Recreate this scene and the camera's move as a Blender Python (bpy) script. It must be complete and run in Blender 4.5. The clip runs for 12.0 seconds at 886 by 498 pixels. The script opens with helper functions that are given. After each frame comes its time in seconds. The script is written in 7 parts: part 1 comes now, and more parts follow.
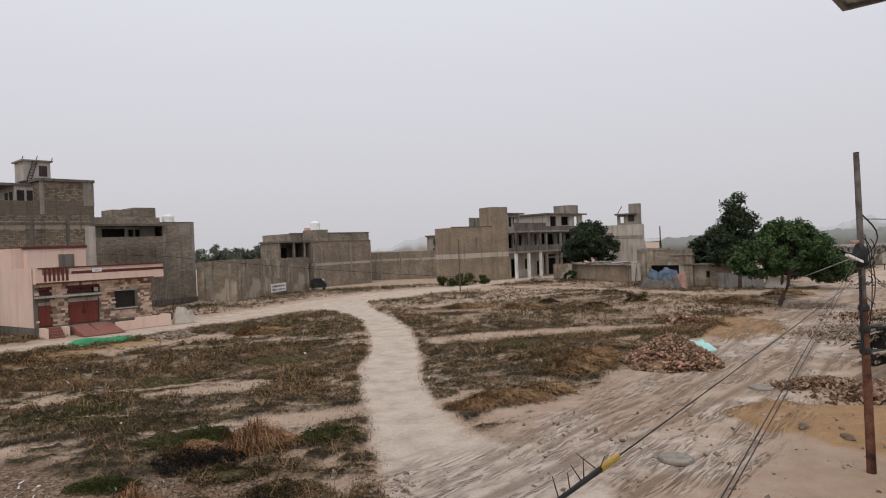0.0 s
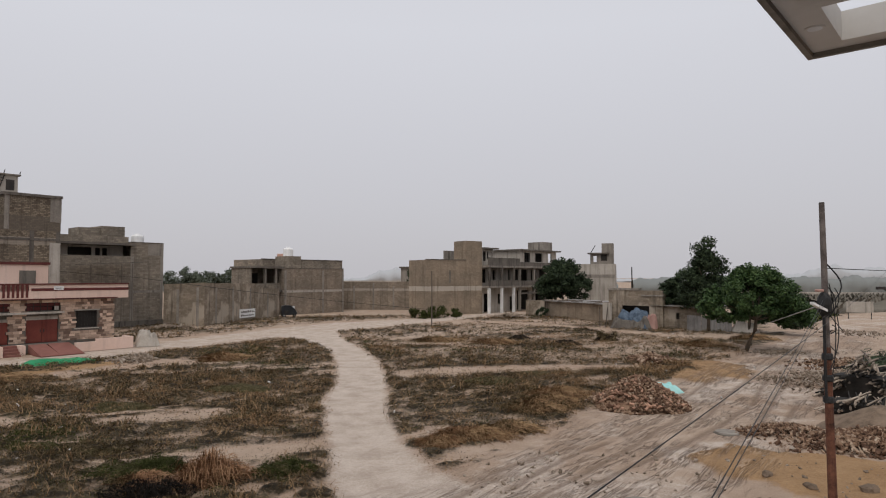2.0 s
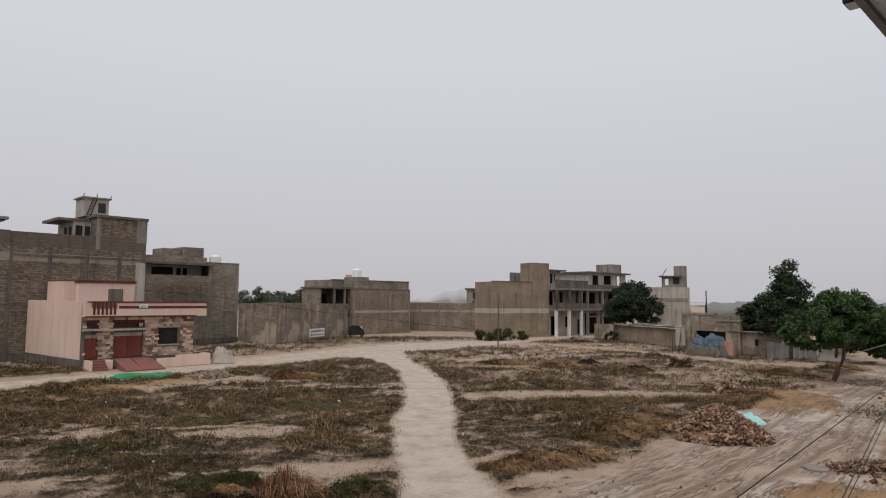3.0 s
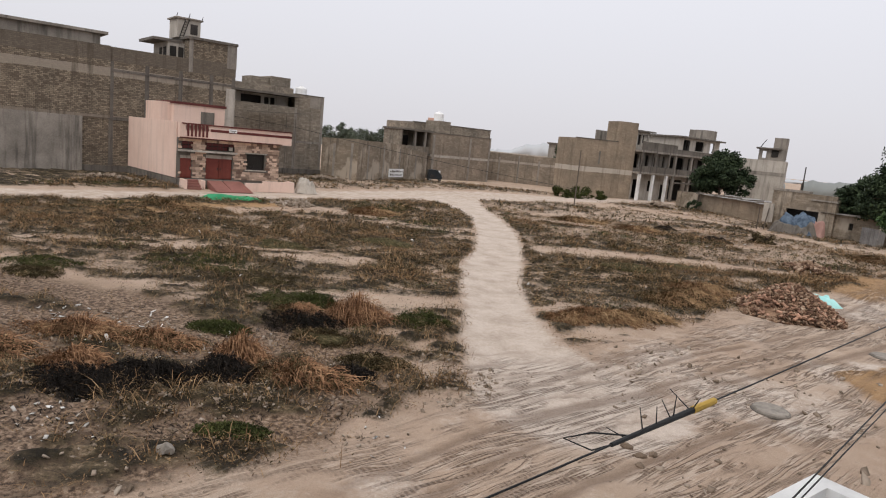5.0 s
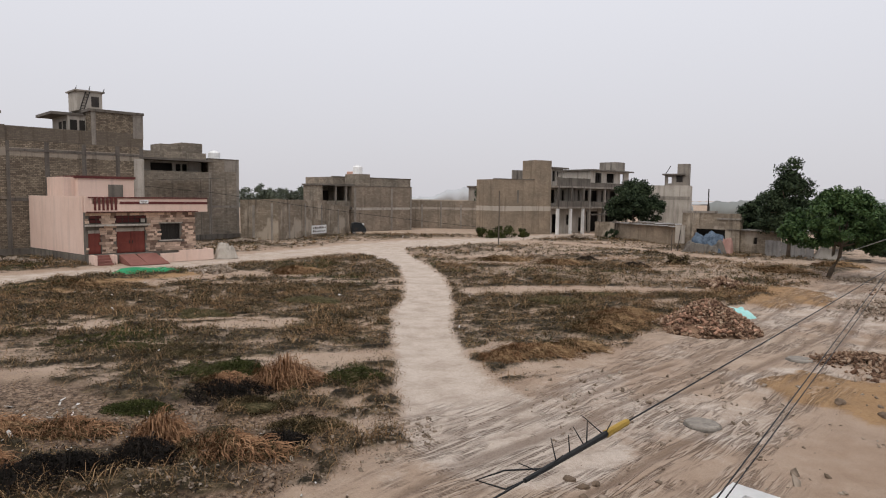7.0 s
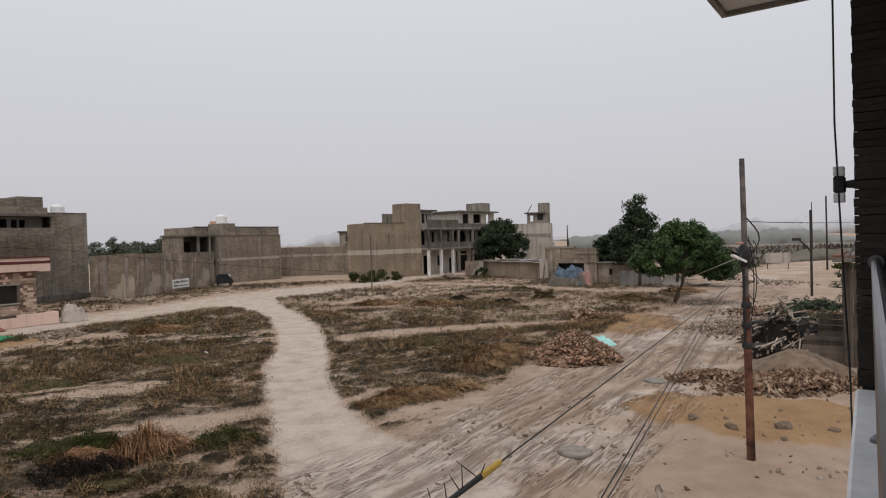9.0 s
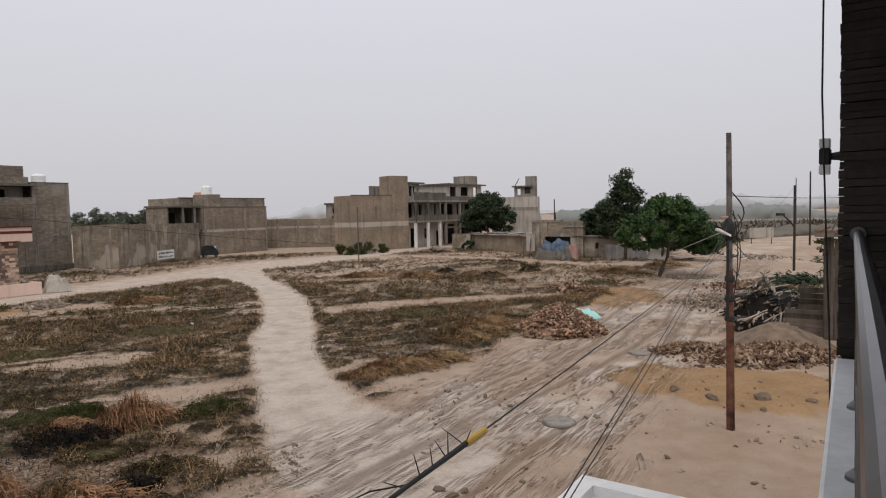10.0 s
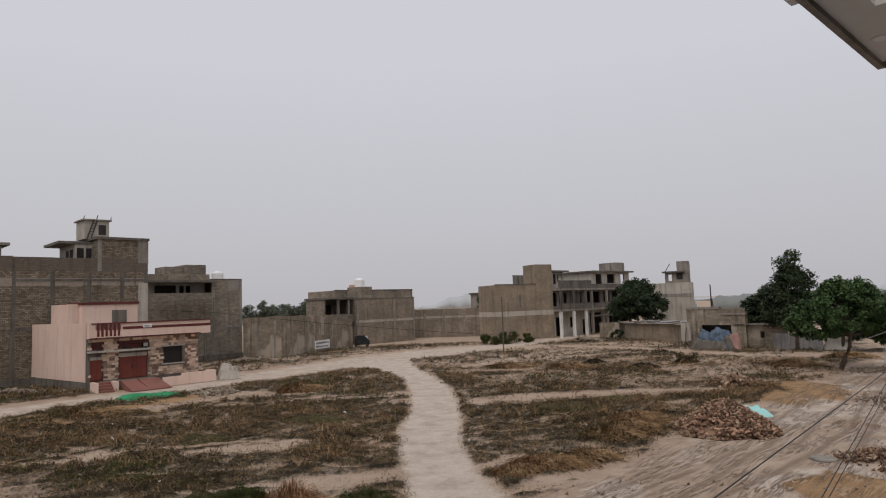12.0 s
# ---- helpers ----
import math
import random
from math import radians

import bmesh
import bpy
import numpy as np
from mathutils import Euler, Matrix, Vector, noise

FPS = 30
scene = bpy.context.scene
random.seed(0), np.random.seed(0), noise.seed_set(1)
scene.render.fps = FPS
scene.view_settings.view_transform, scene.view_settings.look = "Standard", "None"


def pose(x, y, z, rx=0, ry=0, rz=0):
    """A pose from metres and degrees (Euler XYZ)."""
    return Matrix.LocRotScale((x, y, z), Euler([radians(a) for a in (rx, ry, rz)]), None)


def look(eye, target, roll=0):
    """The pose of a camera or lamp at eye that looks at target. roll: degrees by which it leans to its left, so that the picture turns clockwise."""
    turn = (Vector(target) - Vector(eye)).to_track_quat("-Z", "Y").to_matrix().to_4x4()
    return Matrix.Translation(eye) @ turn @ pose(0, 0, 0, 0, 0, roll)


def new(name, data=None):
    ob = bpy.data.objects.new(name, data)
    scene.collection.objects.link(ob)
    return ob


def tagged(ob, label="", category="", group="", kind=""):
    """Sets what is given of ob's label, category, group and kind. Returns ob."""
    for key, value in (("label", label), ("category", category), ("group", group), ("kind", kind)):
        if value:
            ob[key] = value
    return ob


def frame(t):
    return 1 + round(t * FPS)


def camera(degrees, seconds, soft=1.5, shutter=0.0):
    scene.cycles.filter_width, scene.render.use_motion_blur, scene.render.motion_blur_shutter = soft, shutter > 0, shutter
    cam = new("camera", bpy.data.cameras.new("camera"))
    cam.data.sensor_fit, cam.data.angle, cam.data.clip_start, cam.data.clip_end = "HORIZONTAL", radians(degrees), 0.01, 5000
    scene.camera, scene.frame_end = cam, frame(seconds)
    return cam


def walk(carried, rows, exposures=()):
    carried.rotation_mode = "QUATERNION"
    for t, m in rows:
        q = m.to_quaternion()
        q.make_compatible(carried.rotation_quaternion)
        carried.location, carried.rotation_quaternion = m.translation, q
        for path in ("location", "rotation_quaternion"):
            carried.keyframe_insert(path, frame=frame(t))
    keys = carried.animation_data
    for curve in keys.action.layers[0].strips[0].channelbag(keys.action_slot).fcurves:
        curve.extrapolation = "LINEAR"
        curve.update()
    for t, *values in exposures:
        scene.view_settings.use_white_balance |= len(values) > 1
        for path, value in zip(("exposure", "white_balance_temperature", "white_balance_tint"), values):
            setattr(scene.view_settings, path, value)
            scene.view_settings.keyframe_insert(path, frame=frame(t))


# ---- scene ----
cam = camera(69.1, 12.0, soft=1.1)

PATH = [
    (0, look((-0.154, -0.245, 5.775), (-0.079, 1.753, 5.766), -2.4)),
    (0.5, look((-0.14, -0.085, 5.784), (-0.204, 1.913, 5.721), 3.3)),
    (1, look((-0.014, -0.043, 5.77), (0.104, 1.953, 5.728), -0.1)),
    (1.5, look((0.0, -0.051, 5.786), (0.229, 1.934, 5.874), -0.7)),
    (2, look((-0.018, -0.072, 5.79), (0.137, 1.92, 5.879), -0.1)),
    (2.5, look((-0.04, -0.09, 5.793), (0.018, 1.905, 5.925), 0.0)),
    (3, look((-0.203, -0.12, 5.81), (-0.25, 1.873, 5.965), 0.5)),
    (3.5, look((-0.203, -0.183, 5.761), (-0.311, 1.814, 5.778), 1.6)),
    (3.7, look((-0.195, -0.159, 5.742), (-0.337, 1.831, 5.598), 3.1)),
    (5.3, look((-0.126, -0.047, 5.738), (-0.387, 1.909, 5.415), 5.6)),
    (5.5, look((-0.103, -0.032, 5.735), (-0.344, 1.927, 5.414), 5.6)),
    (6, look((-0.021, 0.006, 5.705), (-0.209, 1.971, 5.382), 4.7)),
    (6.5, look((0.032, 0.037, 5.694), (-0.099, 2.01, 5.393), 3.2)),
    (6.7, look((0.034, 0.036, 5.697), (-0.065, 2.018, 5.448), 2.0)),
    (8.3, look((0.023, -0.1, 5.798), (0.166, 1.895, 5.815), -1.3)),
    (8.5, look((0.04, -0.071, 5.787), (0.257, 1.917, 5.779), -1.1)),
    (9, look((0.058, -0.067, 5.781), (0.398, 1.904, 5.751), -1.7)),
    (9.5, look((0.048, -0.078, 5.768), (0.444, 1.881, 5.677), -1.9)),
    (10, look((0.057, -0.062, 5.76), (0.434, 1.899, 5.645), -1.3)),
    (10.5, look((0.069, -0.052, 5.788), (0.477, 1.906, 5.787), -2.7)),
    (11, look((0.075, -0.05, 5.804), (0.462, 1.91, 5.898), -2.1)),
    (11.5, look((0.057, -0.051, 5.826), (0.3, 1.924, 6.029), -1.1)),
    (12, look((0.028, -0.126, 5.834), (-0.028, 1.865, 6.007), -2.1)),
]
walk(cam, PATH, ((0.0, 0.06), (1.0, 0.02), (1.5, -0.08), (3.0, -0.1), (3.5, 0.02), (5.3, 0.34), (6.7, 0.24), (8.5, -0.05), (9.5, -0.02), (10.5, 0.06), (11.0, -0.04), (11.5, -0.18), (12.0, -0.2)))

# ---------------------------------------------------------------- world and light
world = bpy.data.worlds.new("overcast")
scene.world = world
world.use_nodes = True
wn, wl = world.node_tree.nodes, world.node_tree.links
wn.clear()
sky = wn.new("ShaderNodeTexSky")
sky.sky_type, sky.sun_disc = "NISHITA", False
sky.sun_elevation, sky.sun_rotation = radians(58), radians(200)
sky.dust_density, sky.air_density = 4.0, 1.0
grey = wn.new("ShaderNodeMix")
grey.data_type = "RGBA"
grey.inputs[0].default_value = 0.93
grey.inputs[7].default_value = (6.6, 6.75, 7.1, 1)
bg = wn.new("ShaderNodeBackground")
bg.inputs[1].default_value = 0.1
wo = wn.new("ShaderNodeOutputWorld")
haze = wn.new("ShaderNodeTexGradient")
tcw = wn.new("ShaderNodeTexCoord")
spin = wn.new("ShaderNodeMapping")
spin.inputs["Rotation"].default_value = (0, radians(90), 0)
wl.new(tcw.outputs["Generated"], spin.inputs["Vector"])
wl.new(spin.outputs[0], haze.inputs["Vector"])
tone = wn.new("ShaderNodeValToRGB")
tone.color_ramp.elements[0].position, tone.color_ramp.elements[0].color = 0.0, (5.8, 5.68, 6.0, 1)
tone.color_ramp.elements[1].position, tone.color_ramp.elements[1].color = 0.36, (7.42, 7.47, 7.98, 1)
wl.new(haze.outputs["Fac"], tone.inputs[0])
wl.new(tone.outputs[0], grey.inputs[7])
wl.new(sky.outputs[0], grey.inputs[6])
wl.new(grey.outputs[2], bg.inputs[0])
wl.new(bg.outputs[0], wo.inputs[0])

sun_data = bpy.data.lights.new("sun", "SUN")
sun_data.energy, sun_data.angle, sun_data.color = 1.35, radians(45), (1.0, 0.95, 0.89)
sun = new("sun", sun_data)
sun.matrix_world = look((-10, -27, 50), (0, 0, 0))

# ---------------------------------------------------------------- materials
def _ramp(nt, fac, stops):
    r = nt.nodes.new("ShaderNodeValToRGB")
    e = r.color_ramp.elements
    while len(e) < len(stops):
        e.new(0.5)
    for el, (p, c) in zip(e, stops):
        el.position, el.color = p, (*c, 1) if len(c) == 3 else c
    nt.links.new(fac, r.inputs[0])
    return r.outputs[0]


def _noise(nt, vec, scale, detail=6, rough=0.6, dist=0.0):
    n = nt.nodes.new("ShaderNodeTexNoise")
    n.inputs["Scale"].default_value, n.inputs["Detail"].default_value = scale, detail
    n.inputs["Roughness"].default_value, n.inputs["Distortion"].default_value = rough, dist
    nt.links.new(vec, n.inputs["Vector"])
    return n.outputs["Fac"]


def _mix(nt, fac, a, b, mode="MIX"):
    m = nt.nodes.new("ShaderNodeMix")
    m.data_type, m.blend_type = "RGBA", mode
    for sock, v in ((m.inputs[0], fac), (m.inputs[6], a), (m.inputs[7], b)):
        if isinstance(v, (int, float)):
            sock.default_value = v
        elif isinstance(v, tuple):
            sock.default_value = (*v, 1)
        else:
            nt.links.new(v, sock)
    return m.outputs[2]


def _math(nt, op, a, b=0.0, clamp=False):
    m = nt.nodes.new("ShaderNodeMath")
    m.operation, m.use_clamp = op, clamp
    for sock, v in ((m.inputs[0], a), (m.inputs[1], b)):
        if isinstance(v, (int, float)):
            sock.default_value = v
        else:
            nt.links.new(v, sock)
    return m.outputs[0]


def _scaled(nt, vec, s):
    m = nt.nodes.new("ShaderNodeMapping")
    m.inputs["Scale"].default_value = s
    nt.links.new(vec, m.inputs["Vector"])
    return m.outputs[0]


def start_mat(name, rough=0.9, metal=0.0):
    m = bpy.data.materials.new(name)
    m.use_nodes = True
    nt = m.node_tree
    b = nt.nodes["Principled BSDF"]
    b.inputs["Roughness"].default_value, b.inputs["Metallic"].default_value = rough, metal
    b.inputs["Specular IOR Level"].default_value = 0.25
    tc = nt.nodes.new("ShaderNodeTexCoord")
    return m, nt, b, tc.outputs["Object"]


def _bump(nt, b, height, strength, distance):
    k = nt.nodes.new("ShaderNodeBump")
    k.inputs["Strength"].default_value, k.inputs["Distance"].default_value = strength, distance
    nt.links.new(height, k.inputs["Height"])
    nt.links.new(k.outputs[0], b.inputs["Normal"])


def plain(name, c1, c2, scale=3.0, rough=0.85, metal=0.0, bump=0.3, dist=0.01, streak=0.0, vary=0.0):
    """Two-tone worn surface: broad stains, fine grain and relief."""
    m, nt, b, v = start_mat(name, rough, metal)
    broad = _noise(nt, v, scale * 0.25, 4)
    fine = _noise(nt, v, scale * 5, 6, 0.7)
    f = _math(nt, "ADD", _math(nt, "MULTIPLY", broad, 0.65), _math(nt, "MULTIPLY", fine, 0.35))
    col = _ramp(nt, f, [(0.36, c1), (0.62, c2)])
    if streak:
        s = _noise(nt, _scaled(nt, v, (1.6, 1.6, 0.12)), 1.4, 5, 0.65)
        col = _mix(nt, _ramp(nt, s, [(0.50, (0, 0, 0)), (0.68, (streak,) * 3)]), col, tuple(x * 0.35 for x in c1))
    if vary:
        oi = nt.nodes.new("ShaderNodeObjectInfo")
        col = _mix(nt, vary, col, _ramp(nt, oi.outputs["Random"], [(0, tuple(x * 0.4 for x in c1)), (1, tuple(min(1, x * 1.5) for x in c2))]))
    nt.links.new(col, b.inputs["Base Color"])
    _bump(nt, b, fine, bump, dist)
    return m


def island(name, stops, rough=0.9, spec=0.08, scale=2.0, clump=0.4):
    """Colour that changes from piece to piece of a joined mesh, and slowly from place to place."""
    m, nt, b, v = start_mat(name, rough)
    g = nt.nodes.new("ShaderNodeNewGeometry")
    n = _ramp(nt, _noise(nt, v, scale, 4, 0.6), [(0.3, (0, 0, 0)), (0.7, (1, 1, 1))])
    f = _math(nt, "ADD", _math(nt, "MULTIPLY", g.outputs["Random Per Island"], 1 - clump), _math(nt, "MULTIPLY", n, clump))
    nt.links.new(_ramp(nt, f, stops), b.inputs["Base Color"])
    _bump(nt, b, _noise(nt, v, 40, 3), 0.2, 0.01)
    b.inputs["Specular IOR Level"].default_value = spec
    return m


def masonry(name, c1, c2, mortar, bw=0.40, bh=0.2, bands=(), streak=0.5, msize=0.012, contrast=1.0, plaster=None, plaster_at=0.55):
    """Block wall in the wall's own X/Z plane and Y/Z plane, with mortar, stains, pale ring-beam bands (z ranges) and patches of plaster."""
    m, nt, b, v = start_mat(name, 0.95)
    sep = nt.nodes.new("ShaderNodeSeparateXYZ")
    nt.links.new(v, sep.inputs[0])
    comb = nt.nodes.new("ShaderNodeCombineXYZ")
    nt.links.new(_math(nt, "ADD", sep.outputs[0], sep.outputs[1]), comb.inputs[0])
    nt.links.new(sep.outputs[2], comb.inputs[1])
    wob = nt.nodes.new("ShaderNodeTexNoise")
    wob.inputs["Scale"].default_value = 2.0
    nt.links.new(v, wob.inputs["Vector"])
    add = nt.nodes.new("ShaderNodeVectorMath")
    add.operation = "MULTIPLY_ADD"
    nt.links.new(wob.outputs["Color"], add.inputs[0])
    add.inputs[1].default_value = (0.05, 0.05, 0)
    nt.links.new(comb.outputs[0], add.inputs[2])
    br = nt.nodes.new("ShaderNodeTexBrick")
    br.inputs["Scale"].default_value = 1.0
    br.inputs["Brick Width"].default_value, br.inputs["Row Height"].default_value = bw, bh
    br.inputs["Mortar Size"].default_value, br.inputs["Mortar Smooth"].default_value = msize, 0.4
    br.inputs["Color1"].default_value, br.inputs["Color2"].default_value = (*c1, 1), (*c2, 1)
    br.inputs["Mortar"].default_value = (*mortar, 1)
    nt.links.new(add.outputs[0], br.inputs["Vector"])
    broad = _noise(nt, v, 0.35, 5, 0.6)
    grain = _noise(nt, v, 9, 5, 0.7)
    mean = tuple((p + q) / 2 for p, q in zip(c1, c2))
    col = _mix(nt, 1 - contrast, br.outputs["Color"], mean)
    col = _mix(nt, 0.8, col, _ramp(nt, grain, [(0.3, (0.72,) * 3), (0.7, (1.2,) * 3)]), "MULTIPLY")
    col = _mix(nt, 0.9, col, _ramp(nt, broad, [(0.3, (0.68,) * 3), (0.7, (1.25, 1.22, 1.18))]), "MULTIPLY")
    if plaster:
        p = _noise(nt, _scaled(nt, v, (0.5, 0.5, 0.35)), 0.9, 4, 0.5)
        col = _mix(nt, _ramp(nt, p, [(plaster_at, (0, 0, 0)), (plaster_at + 0.06, (0.85,) * 3)]), col, plaster)
    for z0, z1, bc in bands:
        inside = _math(nt, "MULTIPLY", _math(nt, "GREATER_THAN", _math(nt, "ADD", sep.outputs[2], _math(nt, "MULTIPLY", broad, 0.3)), z0 + 0.15),
                       _math(nt, "LESS_THAN", _math(nt, "ADD", sep.outputs[2], _math(nt, "MULTIPLY", grain, 0.3)), z1 + 0.15))
        col = _mix(nt, _math(nt, "MULTIPLY", inside, 0.75), col, bc)
    if streak:
        s = _noise(nt, _scaled(nt, v, (1.3, 1.3, 0.1)), 1.2, 6, 0.7)
        col = _mix(nt, _ramp(nt, s, [(0.52, (0, 0, 0)), (0.66, (streak,) * 3)]), col, tuple(x * 0.35 for x in mean))
    nt.links.new(col, b.inputs["Base Color"])
    _bump(nt, b, _math(nt, "ADD", _math(nt, "MULTIPLY", br.outputs["Fac"], -1.0), _math(nt, "MULTIPLY", grain, 0.6)), 0.6, 0.02)
    return m


M_BLOCK = masonry("grey block masonry", (0.13, 0.102, 0.076), (0.31, 0.255, 0.19), (0.11, 0.09, 0.07), 0.3, 0.155,
                  bands=((8.95, 9.7, (0.34, 0.29, 0.235)), (10.3, 11.7, (0.13, 0.108, 0.086)), (5.0, 5.35, (0.24, 0.2, 0.16))), streak=0.75, msize=0.02)
M_BLOCK2 = masonry("dusty block masonry", (0.19, 0.162, 0.13), (0.31, 0.267, 0.215), (0.18, 0.155, 0.13), 0.44, 0.22,
                   streak=0.5, contrast=0.9)
M_BROWN = masonry("tan render over block", (0.235, 0.185, 0.138), (0.315, 0.255, 0.19), (0.22, 0.175, 0.135), 0.44, 0.22,
                  bands=((3.75, 4.5, (0.52, 0.46, 0.39)),), streak=0.45, contrast=0.6)
M_MID = masonry("grey-brown block wall", (0.2, 0.163, 0.128), (0.3, 0.25, 0.198), (0.19, 0.158, 0.128), 0.44, 0.22,
                bands=((3.55, 3.95, (0.4, 0.35, 0.3)),), streak=0.5, contrast=0.75)
M_YARD = masonry("weathered yard wall", (0.2, 0.162, 0.122), (0.31, 0.258, 0.2), (0.18, 0.15, 0.115), 0.44, 0.22,
                 streak=0.7, contrast=0.8, plaster=(0.4, 0.34, 0.27), plaster_at=0.52)
M_CONC = plain("bare concrete", (0.17, 0.15, 0.128), (0.32, 0.285, 0.245), 2.0, streak=0.7)
M_CONC_DARK = plain("damp concrete", (0.1, 0.087, 0.074), (0.18, 0.158, 0.135), 2.0, streak=0.7)
M_PLASTER = plain("pale cement plaster", (0.32, 0.287, 0.245), (0.48, 0.435, 0.38), 1.5, streak=0.55)
M_PINK = plain("pale pink paint", (0.66, 0.475, 0.39), (0.75, 0.565, 0.475), 1.2, 0.75, bump=0.1, streak=0.2)
M_MAROON = plain("maroon paint", (0.075, 0.018, 0.016), (0.13, 0.035, 0.03), 2, 0.6, bump=0.1)
M_REDDOOR = plain("red oxide steel door", (0.13, 0.03, 0.022), (0.2, 0.05, 0.035), 2, 0.55, bump=0.1, streak=0.3)
M_RAMP = plain("red cement ramp", (0.17, 0.075, 0.06), (0.25, 0.11, 0.09), 3)
# Near-black base colour paints the shade inside rooms, windows and openings.
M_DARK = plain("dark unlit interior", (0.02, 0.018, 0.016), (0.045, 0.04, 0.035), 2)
M_IRON = plain("dark iron grille", (0.03, 0.028, 0.026), (0.07, 0.06, 0.055), 6, 0.6, 0.5)
M_STONE = plain("facing stone", (0.2, 0.11, 0.08), (0.5, 0.37, 0.28), 6, 0.85, vary=0.85)
M_WHITE = plain("white paint", (0.62, 0.61, 0.59), (0.8, 0.79, 0.77), 2, 0.6, bump=0.15, streak=0.15)
M_TANK = plain("white plastic tank", (0.75, 0.75, 0.74), (0.85, 0.85, 0.84), 1, 0.45, bump=0.05)
M_ORANGE = plain("faded orange plastic", (0.5, 0.3, 0.23), (0.6, 0.38, 0.3), 2)
M_TIN = plain("corrugated tin", (0.25, 0.235, 0.22), (0.42, 0.4, 0.38), 2, 0.55, 0.4, streak=0.4)
M_WOOD = plain("weathered grey timber", (0.05, 0.04, 0.032), (0.17, 0.135, 0.108), 7, 0.9, streak=0.6, vary=0.4)
M_LOG = plain("stacked firewood", (0.12, 0.09, 0.07), (0.42, 0.35, 0.28), 6, 0.9, vary=0.6)
M_CHAR = plain("charred black timber", (0.012, 0.011, 0.01), (0.04, 0.036, 0.032), 6, 0.9)
M_BARK = plain("tree bark", (0.045, 0.034, 0.025), (0.12, 0.09, 0.065), 8, 0.95, bump=0.8)
M_RUST = plain("rust-brown pole", (0.018, 0.009, 0.007), (0.2, 0.085, 0.052), 11, 0.85, streak=0.8)
M_POLETOP = plain("flaking pale paint on the pole", (0.022, 0.018, 0.016), (0.2, 0.17, 0.155), 9, 0.8, streak=0.9)
M_BLACK = plain("black cable sheath", (0.012, 0.012, 0.012), (0.03, 0.03, 0.03), 8, 0.6, bump=0.1)
M_YELLOW = plain("yellow sleeve", (0.4, 0.25, 0.04), (0.58, 0.38, 0.08), 8, 0.6)
M_GREEN = plain("green plastic net", (0.01, 0.16, 0.06), (0.03, 0.28, 0.12), 5, 0.7)
M_AQUA = plain("aqua plastic sheet", (0.22, 0.52, 0.5), (0.4, 0.7, 0.67), 4, 0.5)
M_BLUE = plain("faded blue tarpaulin", (0.02, 0.035, 0.06), (0.14, 0.19, 0.25), 9, 0.6)
M_RAG = plain("pinkish cloth", (0.3, 0.17, 0.14), (0.42, 0.26, 0.22), 4)
M_BRICK = plain("red clay brick", (0.13, 0.066, 0.042), (0.34, 0.2, 0.135), 8, 0.9, vary=0.8)
M_RUBBLE = island("broken brick rubble", [(0.1, (0.035, 0.022, 0.015)), (0.4, (0.13, 0.075, 0.05)), (0.65, (0.27, 0.175, 0.115)), (0.93, (0.46, 0.36, 0.27))])
M_STONES = island("loose stones and clods", [(0.1, (0.12, 0.09, 0.065)), (0.6, (0.27, 0.21, 0.16)), (1.0, (0.42, 0.37, 0.31))])
M_TRASH = island("scattered plastic litter", [(0.1, (0.35, 0.33, 0.3)), (0.6, (0.6, 0.58, 0.55)), (1.0, (0.78, 0.77, 0.76))])
M_WEED = island("low dark weeds", [(0.1, (0.012, 0.009, 0.005)), (0.38, (0.034, 0.026, 0.013)), (0.6, (0.09, 0.068, 0.034)), (0.76, (0.21, 0.155, 0.085)), (0.95, (0.42, 0.32, 0.19))], scale=2.4, clump=0.6)
M_GRASS = island("green weeds", [(0.1, (0.012, 0.016, 0.006)), (0.5, (0.042, 0.05, 0.016)), (0.95, (0.12, 0.125, 0.045))], scale=2.2, clump=0.55)
M_STRAW = island("dry straw-coloured weeds", [(0.08, (0.05, 0.028, 0.014)), (0.45, (0.18, 0.108, 0.055)), (0.9, (0.42, 0.28, 0.155))], scale=2.0, clump=0.5)
M_STALK = island("brittle reddish-brown stalks", [(0.1, (0.045, 0.022, 0.012)), (0.5, (0.2, 0.105, 0.056)), (0.95, (0.48, 0.29, 0.165))], scale=3.0, clump=0.5)
M_ASH = island("burnt black weeds", [(0.1, (0.008, 0.007, 0.006)), (0.8, (0.025, 0.021, 0.018)), (1.0, (0.06, 0.045, 0.03))])
M_LEAF = island("glossy green leaves", [(0.1, (0.016, 0.034, 0.012)), (0.5, (0.042, 0.08, 0.024)), (0.95, (0.1, 0.15, 0.05))], 0.6, 0.2, scale=0.8)
M_LEAF2 = island("dull dark leaves", [(0.1, (0.012, 0.02, 0.011)), (0.5, (0.03, 0.045, 0.022)), (0.95, (0.066, 0.09, 0.043))], 0.7, 0.15, scale=0.5)
# Leaf green lightened in base colour to paint in distance haze.
M_HAZE_LEAF = island("haze-paled grey-green leaves", [(0.1, (0.07, 0.08, 0.06)), (0.5, (0.1, 0.115, 0.085)), (0.95, (0.14, 0.155, 0.115))], 0.9, 0.0, scale=0.3)
# Greyed base colour stands for the haze over far crowns.
M_FAR = island("haze-greyed far trees", [(0.1, (0.19, 0.2, 0.19)), (0.6, (0.22, 0.23, 0.22)), (1.0, (0.26, 0.265, 0.25))], 0.95, 0.0, scale=0.05)
M_CLOD = plain("brown earth clod", (0.09, 0.065, 0.045), (0.22, 0.16, 0.115), 9, 0.95, bump=0.8)
